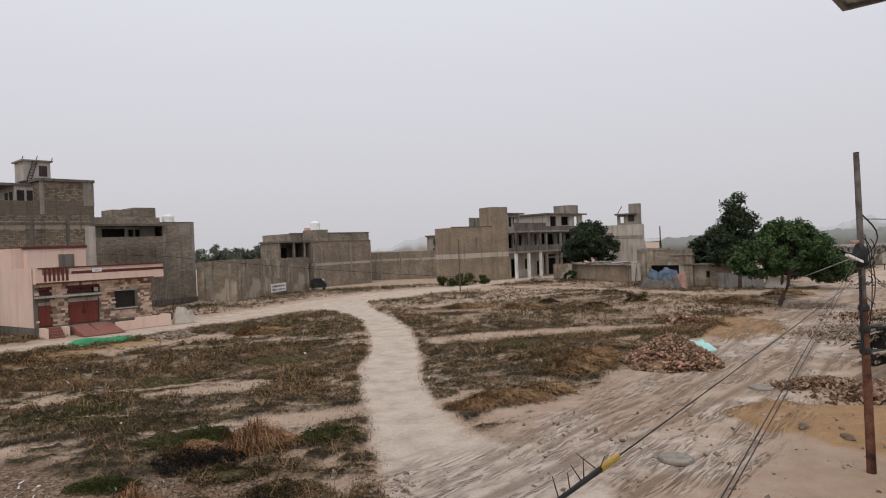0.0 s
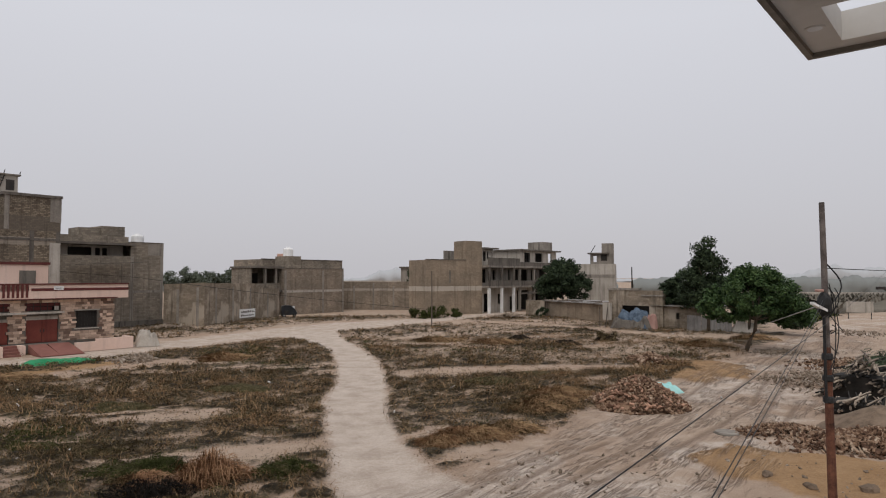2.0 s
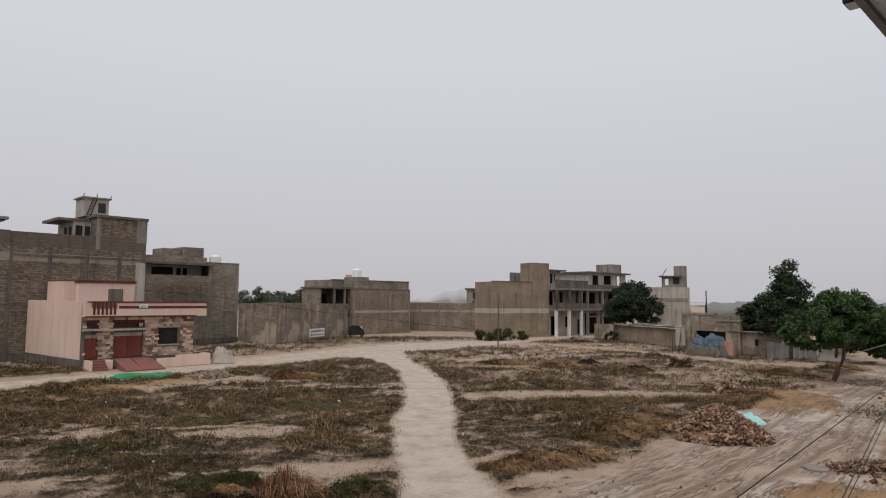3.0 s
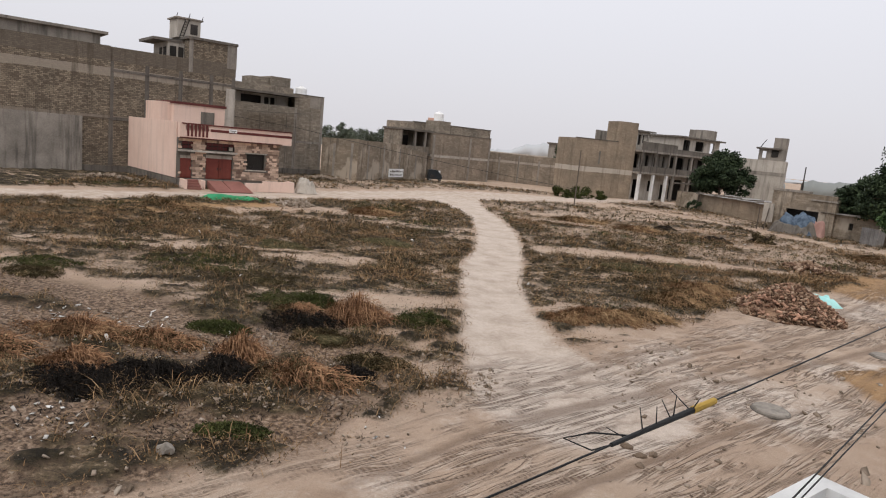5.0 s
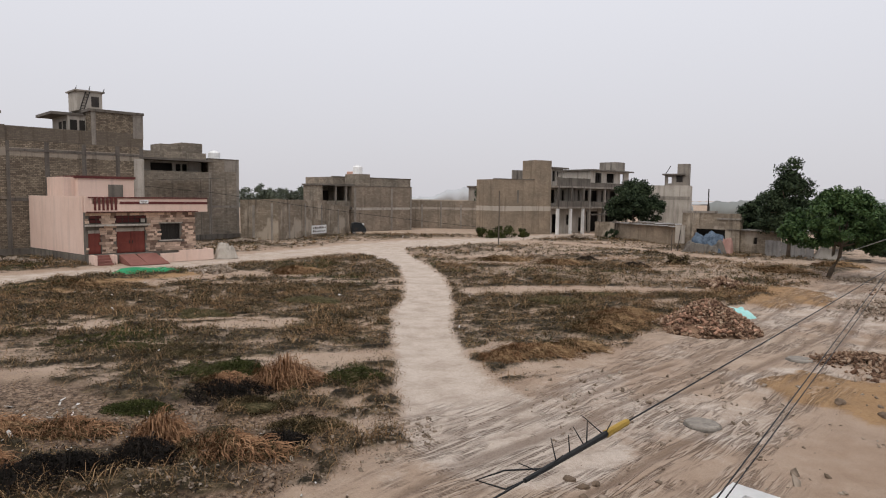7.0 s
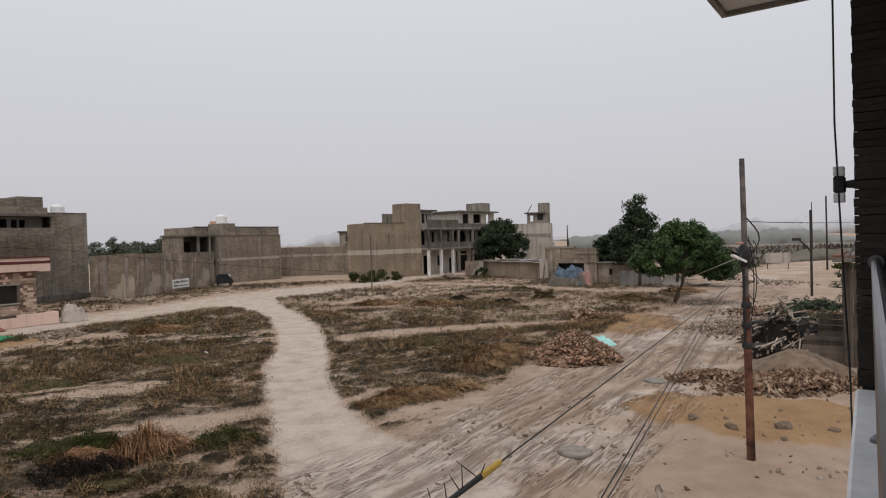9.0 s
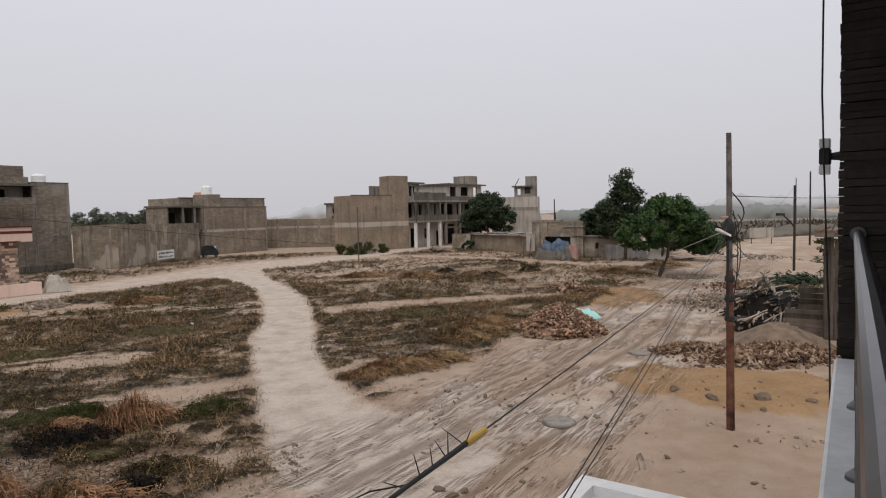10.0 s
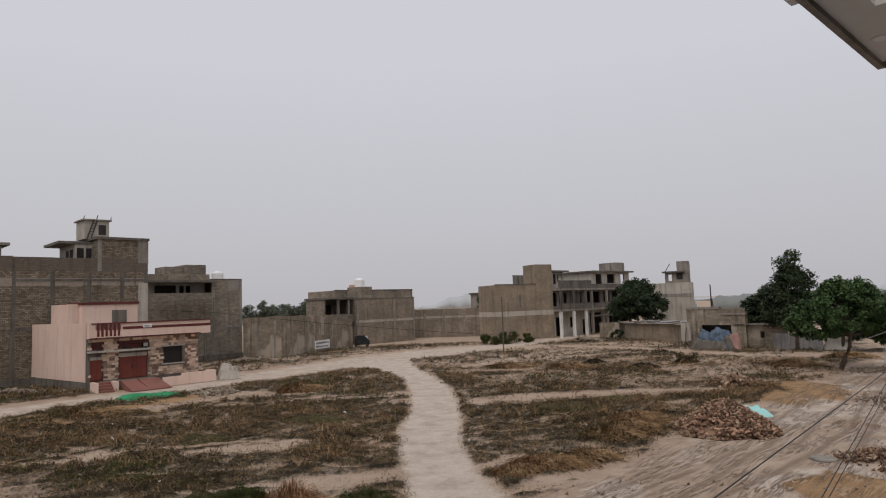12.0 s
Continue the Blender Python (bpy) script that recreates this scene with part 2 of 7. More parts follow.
M_REED = island("dry grey-brown reeds", [(0.1, (0.12, 0.105, 0.085)), (0.6, (0.16, 0.145, 0.12)), (1.0, (0.21, 0.19, 0.16))], 0.95, 0.0, scale=0.1)
# Paler still: thicker haze painted into the farthest crowns.
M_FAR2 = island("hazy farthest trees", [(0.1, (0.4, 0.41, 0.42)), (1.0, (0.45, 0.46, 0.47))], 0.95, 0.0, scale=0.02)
M_SLATE = plain("dark split-slate cladding", (0.018, 0.015, 0.013), (0.05, 0.042, 0.036), 6, 0.8, bump=0.8, vary=0.2)
M_STEEL = plain("brushed steel rail", (0.09, 0.09, 0.095), (0.16, 0.16, 0.165), 4, 0.32, 0.8, bump=0.05)
M_DKSTEEL = plain("dark painted baluster", (0.05, 0.05, 0.052), (0.1, 0.1, 0.1), 4, 0.4, 0.7, bump=0.05)
M_LEDGE = plain("smeared white ledge", (0.55, 0.56, 0.57), (0.78, 0.79, 0.8), 3, 0.6, bump=0.2, streak=0.2)
M_SOFFIT = plain("painted soffit", (0.55, 0.52, 0.48), (0.64, 0.61, 0.57), 1.5, 0.7, bump=0.1)
M_FROST = plain("frosted lamp glass", (0.5, 0.5, 0.5), (0.7, 0.7, 0.7), 6, 0.3, bump=0.05)
M_VAN = plain("black vehicle paint", (0.012, 0.014, 0.016), (0.03, 0.033, 0.036), 3, 0.35, bump=0.05)
M_RUBBER = plain("tyre rubber", (0.015, 0.015, 0.015), (0.03, 0.03, 0.03), 6, 0.9)


def tangle(name, stops, rel=0.06):
    """Matted stalks: thin crossing streaks, the shade between them painted as dark gaps."""
    m, nt, b, v = start_mat(name, 0.95)
    b.inputs["Specular IOR Level"].default_value = 0.05
    w = _noise(nt, v, 2.5, 3)
    fields = []
    for k, ang in enumerate((20, 75, 140)):
        mp = nt.nodes.new("ShaderNodeMapping")
        mp.inputs["Rotation"].default_value = (radians(15 * k), radians(20 - 15 * k), radians(ang))
        mp.inputs["Scale"].default_value = (3.5, 38, 20)
        nt.links.new(v, mp.inputs["Vector"])
        fields.append(_noise(nt, mp.outputs[0], 1.0, 3, 0.6, 1.2))
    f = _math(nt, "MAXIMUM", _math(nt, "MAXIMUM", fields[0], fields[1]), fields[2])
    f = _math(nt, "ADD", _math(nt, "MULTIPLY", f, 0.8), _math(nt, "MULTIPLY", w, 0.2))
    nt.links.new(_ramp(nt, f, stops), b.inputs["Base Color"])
    _bump(nt, b, f, 1.0, rel)
    return m


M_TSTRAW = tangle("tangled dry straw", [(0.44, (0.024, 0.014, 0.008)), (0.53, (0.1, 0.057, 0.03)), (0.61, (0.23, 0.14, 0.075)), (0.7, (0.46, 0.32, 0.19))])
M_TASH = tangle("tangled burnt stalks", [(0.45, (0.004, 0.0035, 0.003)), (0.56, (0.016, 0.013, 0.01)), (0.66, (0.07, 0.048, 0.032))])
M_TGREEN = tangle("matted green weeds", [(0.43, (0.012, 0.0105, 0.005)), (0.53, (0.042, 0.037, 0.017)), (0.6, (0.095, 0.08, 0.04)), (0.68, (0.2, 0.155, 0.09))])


def ground_material():
    m, nt, b, v = start_mat("dusty earth", 0.95)

    def attr(name):
        a = nt.nodes.new("ShaderNodeAttribute")
        a.attribute_name = name
        return a.outputs["Fac"]
    broad = _noise(nt, v, 0.12, 5)
    mid = _noise(nt, v, 0.9, 6, 0.65)
    fine = _noise(nt, v, 9, 6, 0.7)
    grit = _noise(nt, v, 45, 3, 0.6)
    earth = _ramp(nt, mid, [(0.3, (0.29, 0.205, 0.147)), (0.55, (0.41, 0.31, 0.235)), (0.75, (0.49, 0.39, 0.31))])
    earth = _mix(nt, 0.45, earth, _ramp(nt, broad, [(0.35, (0.31, 0.205, 0.135)), (0.65, (0.5, 0.395, 0.305))]))
    pale = _ramp(nt, _math(nt, "ADD", _math(nt, "MULTIPLY", mid, 0.6), _math(nt, "MULTIPLY", fine, 0.4)), [(0.34, (0.37, 0.295, 0.235)), (0.5, (0.5, 0.415, 0.345)), (0.66, (0.61, 0.525, 0.45))])
    tuft = _noise(nt, _scaled(nt, v, (0.8, 1.25, 1)), 1.5, 9, 0.78)
    soil = _ramp(nt, tuft, [(0.4, (0.014, 0.0105, 0.006)), (0.5, (0.036, 0.027, 0.014)), (0.57, (0.09, 0.066, 0.037)), (0.63, (0.21, 0.155, 0.1)), (0.7, (0.36, 0.28, 0.21))])
    sand = _ramp(nt, _math(nt, "ADD", _math(nt, "MULTIPLY", fine, 0.5), _math(nt, "MULTIPLY", mid, 0.5)), [(0.35, (0.25, 0.145, 0.068)), (0.65, (0.4, 0.255, 0.135))])
    ash = _ramp(nt, fine, [(0.35, (0.018, 0.014, 0.012)), (0.65, (0.11, 0.08, 0.06))])
    dirt = _ramp(nt, fine, [(0.36, (0.03, 0.02, 0.014)), (0.46, (0.11, 0.072, 0.048)), (0.55, (0.23, 0.16, 0.11)), (0.66, (0.38, 0.285, 0.21))])
    edge = _math(nt, "ADD", _math(nt, "MULTIPLY", _math(nt, "SUBTRACT", fine, 0.5), 0.7), _math(nt, "MULTIPLY", _math(nt, "SUBTRACT", mid, 0.5), 0.7))

    def soft(name, k=1.0):
        f = _math(nt, "ADD", attr(name), _math(nt, "MULTIPLY", edge, k))
        return _ramp(nt, f, [(0.25, (0, 0, 0)), (0.7, (1, 1, 1))])
    col = _mix(nt, soft("pale"), earth, pale)
    col = _mix(nt, soft("dirt", 1.3), col, dirt)
    col = _mix(nt, soft("sand", 1.3), col, sand)
    col = _mix(nt, soft("soil", 1.6), col, soil)
    col = _mix(nt, soft("ash", 1.2), col, ash)
    # tyre ruts: long thin grooves along the road, broken up
    turn = nt.nodes.new("ShaderNodeMapping")
    turn.inputs["Rotation"].default_value = (0, 0, radians(-47))
    nt.links.new(v, turn.inputs["Vector"])
    groove = _noise(nt, _scaled(nt, turn.outputs[0], (0.3, 4.2, 1)), 1.0, 3, 0.55, 0.9)
    breaks = _noise(nt, _scaled(nt, turn.outputs[0], (0.35, 0.9, 1)), 1.0, 3, 0.6)
    cleats = nt.nodes.new("ShaderNodeTexWave")
    cleats.inputs["Scale"].default_value, cleats.inputs["Distortion"].default_value = 2.6, 2.0
    nt.links.new(turn.outputs[0], cleats.inputs["Vector"])
    g1 = _ramp(nt, groove, [(0.42, (0, 0, 0)), (0.45, (1, 1, 1)), (0.475, (1, 1, 1)), (0.5, (0, 0, 0)), (0.555, (0, 0, 0)), (0.58, (0.9, 0.9, 0.9)), (0.61, (0, 0, 0))])
    patch = _ramp(nt, breaks, [(0.42, (0, 0, 0)), (0.51, (1, 1, 1))])
    g1 = _mix(nt, 1.0, g1, patch, "MULTIPLY")
    g1 = _mix(nt, 0.5, g1, cleats.outputs["Color"], "MULTIPLY")
    # Lightened ridges beside dark grooves: the ruts' relief painted into the colour.
    lit_crest = _ramp(nt, groove, [(0.49, (0, 0, 0)), (0.515, (1, 1, 1)), (0.54, (0, 0, 0))])
    lit_crest = _math(nt, "MULTIPLY", _mix(nt, 1.0, lit_crest, patch, "MULTIPLY"), attr("rutzone"))
    rut = _math(nt, "MULTIPLY", g1, attr("rutzone"))
    rut = _math(nt, "MAXIMUM", rut, _math(nt, "MULTIPLY", attr("rut"), 0.8))
    col = _mix(nt, _math(nt, "MULTIPLY", lit_crest, 0.45), col, (0.56, 0.475, 0.4))
    col = _mix(nt, _math(nt, "MULTIPLY", rut, 0.85), col, (0.115, 0.072, 0.048))
    col = _mix(nt, 0.8, col, _ramp(nt, grit, [(0.3, (0.72,) * 3), (0.7, (1.16,) * 3)]), "MULTIPLY")
    nt.links.new(col, b.inputs["Base Color"])
    _bump(nt, b, _math(nt, "SUBTRACT", _math(nt, "ADD", _math(nt, "MULTIPLY", fine, 0.7), _math(nt, "MULTIPLY", grit, 0.3)), _math(nt, "MULTIPLY", rut, 1.2)), 0.9, 0.08)
    return m


M_GROUND = ground_material()

# ---------------------------------------------------------------- mesh helpers
def part(name, bm, material, parent=None, label="", smooth=False):
    me = bpy.data.meshes.new(name)
    bm.to_mesh(me)
    bm.free()
    me.materials.append(material)
    if smooth:
        me.shade_smooth()
    ob = new(name, me)
    if parent is not None:
        ob.parent = parent
    return tagged(ob, label)


def share(name, me, parent, m):
    """One more piece on a mesh that others use too."""
    ob = new(name, me)
    ob.parent = parent
    ob.matrix_basis = m
    return ob


def thing(name, m, label, category, group="", kind=""):
    ob = new(name)
    ob.empty_display_size = 0.3
    ob.matrix_world = m
    return tagged(ob, label, category, group, kind)


def box(bm, x0, x1, y0, y1, z0, z1, shear=0.0, jitter=0.0):
    vs = [bm.verts.new((x + shear * y + random.uniform(-jitter, jitter), y + random.uniform(-jitter, jitter), z + random.uniform(-jitter, jitter)))
          for x in (x0, x1) for y in (y0, y1) for z in (z0, z1)]
    for f in ((0, 1, 3, 2), (4, 6, 7, 5), (0, 4, 5, 1), (2, 3, 7, 6), (0, 2, 6, 4), (1, 5, 7, 3)):
        bm.faces.new([vs[i] for i in f])


def bevelled(bm, w=0.02, seg=1):
    bmesh.ops.bevel(bm, geom=bm.edges[:], offset=w, segments=seg, affect="EDGES", profile=0.5)
    return bm


def boxes(*args, shear=0.0, bevel=0.0):
    bm = bmesh.new()
    for a in args:
        box(bm, *a, shear=shear)
    return bevelled(bm, bevel) if bevel else bm


def wall_x(bm, x0, x1, y0, y1, z0, z1, holes=(), shear=0.0):
    """A wall along X with rectangular holes (x0, x1, z0, z1) that go through it."""
    xs = sorted({x0, x1, *(min(max(h[k], x0), x1) for h in holes for k in (0, 1))})
    zs = sorted({z0, z1, *(min(max(h[k], z0), z1) for h in holes for k in (2, 3))})
    solid = {}
    for i in range(len(xs) - 1):
        for k in range(len(zs) - 1):
            cx, cz = (xs[i] + xs[i + 1]) / 2, (zs[k] + zs[k + 1]) / 2
            solid[i, k] = not any(h[0] < cx < h[1] and h[2] < cz < h[3] for h in holes)
    vt = {}

    def vert(i, y, k):
        key = (i, y, k)
        if key not in vt:
            vt[key] = bm.verts.new((xs[i] + shear * y, y, zs[k]))
        return vt[key]
    for (i, k), s in solid.items():
        if not s:
            continue
        bm.faces.new([vert(i, y0, k), vert(i + 1, y0, k), vert(i + 1, y0, k + 1), vert(i, y0, k + 1)])
        bm.faces.new([vert(i, y1, k), vert(i, y1, k + 1), vert(i + 1, y1, k + 1), vert(i + 1, y1, k)])
        if not solid.get((i - 1, k)):
            bm.faces.new([vert(i, y0, k), vert(i, y0, k + 1), vert(i, y1, k + 1), vert(i, y1, k)])
        if not solid.get((i + 1, k)):
            bm.faces.new([vert(i + 1, y0, k), vert(i + 1, y1, k), vert(i + 1, y1, k + 1), vert(i + 1, y0, k + 1)])
        if not solid.get((i, k - 1)):
            bm.faces.new([vert(i, y0, k), vert(i, y1, k), vert(i + 1, y1, k), vert(i + 1, y0, k)])
        if not solid.get((i, k + 1)):
            bm.faces.new([vert(i, y0, k + 1), vert(i + 1, y0, k + 1), vert(i + 1, y1, k + 1), vert(i, y1, k + 1)])
    return bm


def tube(bm, pts, r0, r1=None, sides=6):
    """A round bar along points, its radius going from r0 to r1."""
    r1 = r0 if r1 is None else r1
    rings = []
    n = len(pts)
    pts = [Vector(p) for p in pts]
    for i, p in enumerate(pts):
        d = (pts[min(i + 1, n - 1)] - pts[max(i - 1, 0)]).normalized()
        a = d.orthogonal().normalized()
        if abs(d.z) < 0.95:
            a = d.cross(Vector((0, 0, 1))).normalized()
        c = d.cross(a)
        r = r0 + (r1 - r0) * i / max(1, n - 1)
        rings.append([bm.verts.new(p + (a * math.cos(2 * math.pi * k / sides) + c * math.sin(2 * math.pi * k / sides)) * r) for k in range(sides)])
    for A, B in zip(rings, rings[1:]):
        for k in range(sides):
            bm.faces.new([A[k], A[(k + 1) % sides], B[(k + 1) % sides], B[k]])
    bm.faces.new(rings[0][::-1])
    bm.faces.new(rings[-1])
    return bm


def lathe(bm, prof, sides=16, at=(0, 0, 0)):
    rings = [[bm.verts.new((at[0] + r * math.cos(2 * math.pi * k / sides), at[1] + r * math.sin(2 * math.pi * k / sides), at[2] + z)) for k in range(sides)] for r, z in prof]
    for A, B in zip(rings, rings[1:]):
        for k in range(sides):
            bm.faces.new([A[k], A[(k + 1) % sides], B[(k + 1) % sides], B[k]])
    bm.faces.new(rings[0][::-1])
    bm.faces.new(rings[-1])
    return bm


def from_arrays(name, verts, faces, material):
    me = bpy.data.meshes.new(name)
    verts = np.asarray(verts, dtype=np.float32)
    faces = np.asarray(faces, dtype=np.int32)
    k = faces.shape[1]
    me.vertices.add(len(verts))
    me.vertices.foreach_set("co", verts.ravel())
    me.loops.add(faces.size)
    me.loops.foreach_set("vertex_index", faces.ravel())
    me.polygons.add(len(faces))
    me.polygons.foreach_set("loop_start", np.arange(0, faces.size, k, dtype=np.int32))
    me.polygons.foreach_set("loop_total", np.full(len(faces), k, dtype=np.int32))
    me.update()
    me.validate()
    me.materials.append(material)
    return me


rng = np.random.default_rng(7)


def vnoise(x, y, seed=0):
    """Smooth value noise, 0 to 1, on arrays."""
    xi, yi = np.floor(x).astype(np.int64), np.floor(y).astype(np.int64)
    fx, fy = x - xi, y - yi
    fx, fy = fx * fx * (3 - 2 * fx), fy * fy * (3 - 2 * fy)

    def h(a, b):
        n = (a * 374761393 + b * 668265263 + seed * 1442695041) & 0xFFFFFFFF
        n = ((n ^ (n >> 13)) * 1274126177) & 0xFFFFFFFF
        return ((n ^ (n >> 16)) & 0xFFFF) / 65535.0
    a, b, c, d = h(xi, yi), h(xi + 1, yi), h(xi, yi + 1), h(xi + 1, yi + 1)
    return (a * (1 - fx) + b * fx) * (1 - fy) + (c * (1 - fx) + d * fx) * fy


def fbm(x, y, seed=0, octaves=4):
    s, amp, tot = 0.0, 1.0, 0.0
    for o in range(octaves):
        s = s + amp * vnoise(x * 2 ** o, y * 2 ** o, seed + o)
        tot += amp
        amp *= 0.5
    return s / tot


def smooth(a, b, x):
    t = np.clip((x - a) / (b - a), 0, 1)
    return t * t * (3 - 2 * t)


def way_distance(x, y, way):
    """Distance from a bent way of (x, y, half width), less its half width there."""
    best = np.full(np.shape(x), 1e9)
    for (ax, ay, aw), (bx, by, bw) in zip(way, way[1:]):
        dx, dy = bx - ax, by - ay
        t = np.clip(((x - ax) * dx + (y - ay) * dy) / (dx * dx + dy * dy), 0, 1)
        best = np.minimum(best, np.hypot(x - ax - t * dx, y - ay - t * dy) - (aw + t * (bw - aw)))
    return best

# ---------------------------------------------------------------- ground
FOOTPATH = ((1.5, 15.0, 2.4), (-0.3, 19.0, 1.35), (-1.0, 23.0, 1.05), (-1.8, 30.5, 1.25), (-1.8, 38.0, 1.2), (-2.6, 46.0, 1.25), (-3.5, 51.5, 1.1), (-5.0, 57.0, 1.3), (-7.0, 62.5, 1.9), (-9.0, 68.0, 3.2))
STREET = ((-44.0, 26.0, 2.4), (-31.0, 40.0, 2.6), (-24.0, 49.5, 2.6), (-17.0, 62.0, 3.6), (-10.0, 73.0, 5.0), (-4.0, 82.0, 5.0), (6.0, 90.0, 3.0), (14.0, 100.0, 2.5), (19.0, 106.0, 3.0))
LANE = ((-2.0, 84.0, 3.0), (12.0, 84.0, 1.0), (22.0, 72.0, 0.9), (27.0, 62.0, 0.9), (34.0, 58.0, 1.2), (46.0, 60.0, 1.5))
ROAD = ((-10.0, -2.0, 3.2), (0.0, 9.3, 3.3), (6.3, 18.6, 3.7), (13.0, 26.5, 3.9), (20.0, 34.0, 3.9), (29.0, 44.5, 3.6), (45.0, 62.0, 3.6), (70.0, 88.0, 4.0), (120.0, 140.0, 4.0))
SAND = ((12.6, 18.0, 3.6, 2.6, -0.7), (19.2, 38.6, 2.6, 4.4, -0.6), (-22.5, 41.5, 2.2, 6.5, -0.65), (-25.0, 33.5, 2.5, 5.0, -0.6))
BURNT = ((-6.5, 17.8, 1.15, 0.75), (-9.0, 11.6, 1.2, 0.6), (-6.7, 13.1, 0.75, 0.5), (-4.0, 14.15, 0.55, 0.4), (-8.0, 12.5, 1.0, 0.5))


def field_mask(x, y):
    """1 where the plot is overgrown, 0 where the earth is bare."""
    road, path, street, lane = (way_distance(x, y, w) for w in (ROAD, FOOTPATH, STREET, LANE))
    side = (x - 6.0) * 0.715 - (y - 19.0) * 0.70
    wob = (fbm(x * 0.45, y * 0.45, 3) - 0.5) * 2.6 + (fbm(x * 1.7, y * 1.7, 4) - 0.5) * 1.4
    a = smooth(0.1, 0.9, road + wob) * smooth(0.05, 0.5, path + wob * 0.25) * smooth(0.2, 1.4, street + wob) * smooth(0.0, 1.0, lane + wob)
    a = a * np.where(side < 0, 1.0, 0.0)
    # worn trails: long thin bare streaks across the plot
    c, s = math.cos(0.35), math.sin(0.35)
    u, v = x * c + y * s, -x * s + y * c
    tr = fbm(u * 0.09 + 11, v * 0.42, 21, 4)
    a = a * (1 - 0.9 * smooth(0.68, 0.75, tr + 0.12 * (fbm(x * 1.5, y * 1.5, 23) - 0.5)))
    thin = np.abs(fbm(u * 0.07 + 3, v * 0.3 + 0.4 * fbm(u * 0.2, v * 0.2, 26), 25, 3) - 0.5)
    a = a * (1 - 0.85 * smooth(0.022, 0.008, thin) * smooth(0.35, 0.5, fbm(u * 0.15, v * 0.5, 27)))
    near = smooth(20, 15.5, y + 0.25 * x) * smooth(-1, -3, x)
    a = a * (1 - 0.7 * near * smooth(0.5, 0.6, fbm(x * 0.55, y * 0.55, 40)))
    a = a * (1 - 0.9 * smooth(1.3, 0.4, way_distance(x, y, ((-5.5, 21.8, 0.1), (-2.6, 22.6, 0.1))) + wob * 0.3))
    a = a * (1 - 0.9 * smooth(1.1, 0.3, way_distance(x, y, ((-19.0, 20.5, 0.2), (-13.2, 17.8, 0.5), (-10.5, 16.4, 0.2), (-7.0, 15.9, 0.1))) + wob * 0.25))
    a = a * (1 - 0.9 * smooth(1.3, 0.5, way_distance(x, y, ((1.0, 38.5, 0.2), (6.0, 40.0, 0.5), (15.0, 40.5, 0.2))) + wob * 0.3))
    patchy = fbm(x * 0.8, y * 0.8, 5)
    a = a * (0.7 + 0.3 * smooth(0.30, 0.44, patchy))
    a = a * (1 - 0.45 * smooth(36, 58, y + 0.3 * (x - 4)) * smooth(0.40, 0.56, fbm(u * 0.16, v * 0.34, 28)))
    a = a * smooth(108, 92, y) * smooth(-62, -50, x)
    return np.clip(a, 0, 1)


def dirt_mask(x, y):
    """The dark littered strip along the near edge of the plot."""
    wob = (fbm(x * 0.5, y * 0.5, 91) - 0.5) * 2.5
    return smooth(0.2, 1.6, way_distance(x, y, ROAD) + wob) * smooth(19.5, 16.0, y + 0.1 * x + wob) * smooth(-1.8, -4.2, x)


def sand_mask(x, y):
    m = np.zeros(np.shape(x))
    wob = (fbm(x * 0.7, y * 0.7, 9) - 0.5) * 0.9
    for cx, cy, a, b, r in SAND:
        c, s = math.cos(r), math.sin(r)
        u, v = (x - cx) * c + (y - cy) * s, -(x - cx) * s + (y - cy) * c
        m = np.maximum(m, smooth(1.15, 0.75, np.hypot(u / a, v / b) + wob))
    return m


def ash_mask(x, y):
    m = np.zeros(np.shape(x))
    wob = (fbm(x * 1.6, y * 1.6, 14) - 0.5) * 1.2
    for cx, cy, a, b in BURNT:
        m = np.maximum(m, smooth(1.25, 0.6, np.hypot((x - cx) / a, (y - cy) / b) + wob))
    return m


def rut_mask(x, y):
    """Tyre ruts that run along the dirt road and swing out onto the footpath."""
    c, s = math.cos(0.83), math.sin(0.83)
    u, v = (x - 6) * c + (y - 19) * s, -(x - 6) * s + (y - 19) * c
    inside = smooth(0.6, -0.6, way_distance(x, y, ROAD)) * smooth(75, 40, y)
    wav = v + 0.35 * np.sin(u * 0.21) + 0.5 * (fbm(u * 0.12, v * 0.1, 31) - 0.5)
    lines = np.zeros(np.shape(x))
    for k, off in enumerate((-2.6, -2.1, -1.35, -0.8, -0.1, 0.45, 1.1, 1.6, 2.3)):
        w = wav - off + 0.3 * np.sin(u * (0.13 + 0.03 * k) + k * 1.7)
        lines = np.maximum(lines, smooth(0.17, 0.06, np.abs(w)) * smooth(0.40, 0.55, fbm(u * 0.16 + k * 9, v * 0.0 + k, 50 + k, 3)))
    v2 = x * 0.55 + y * 0.83
    turn = smooth(3.5, 1.5, np.hypot((x - 0.6) / 1.3, y - 15.5))
    r = np.hypot(x - 5.2, y - 9.0)
    arcs = smooth(0.12, 0.04, np.abs(((r * 1.25 + 0.2 * np.sin(v2)) % 1.0) - 0.5)) * turn * smooth(0.45, 0.6, fbm(x * 0.5, y * 0.5, 70))
    return np.clip(inside * lines + 0.8 * arcs, 0, 1)


def tufts(x, y):
    """Where the growth stands in clumps, 0 to 1; the clumps thin out in broad patches."""
    fine = smooth(0.36, 0.52, fbm(x * 2.3, y * 2.3, 66, 3))
    return fine * (0.6 + 0.4 * smooth(0.34, 0.56, fbm(x * 0.35, y * 0.35, 67, 2)))


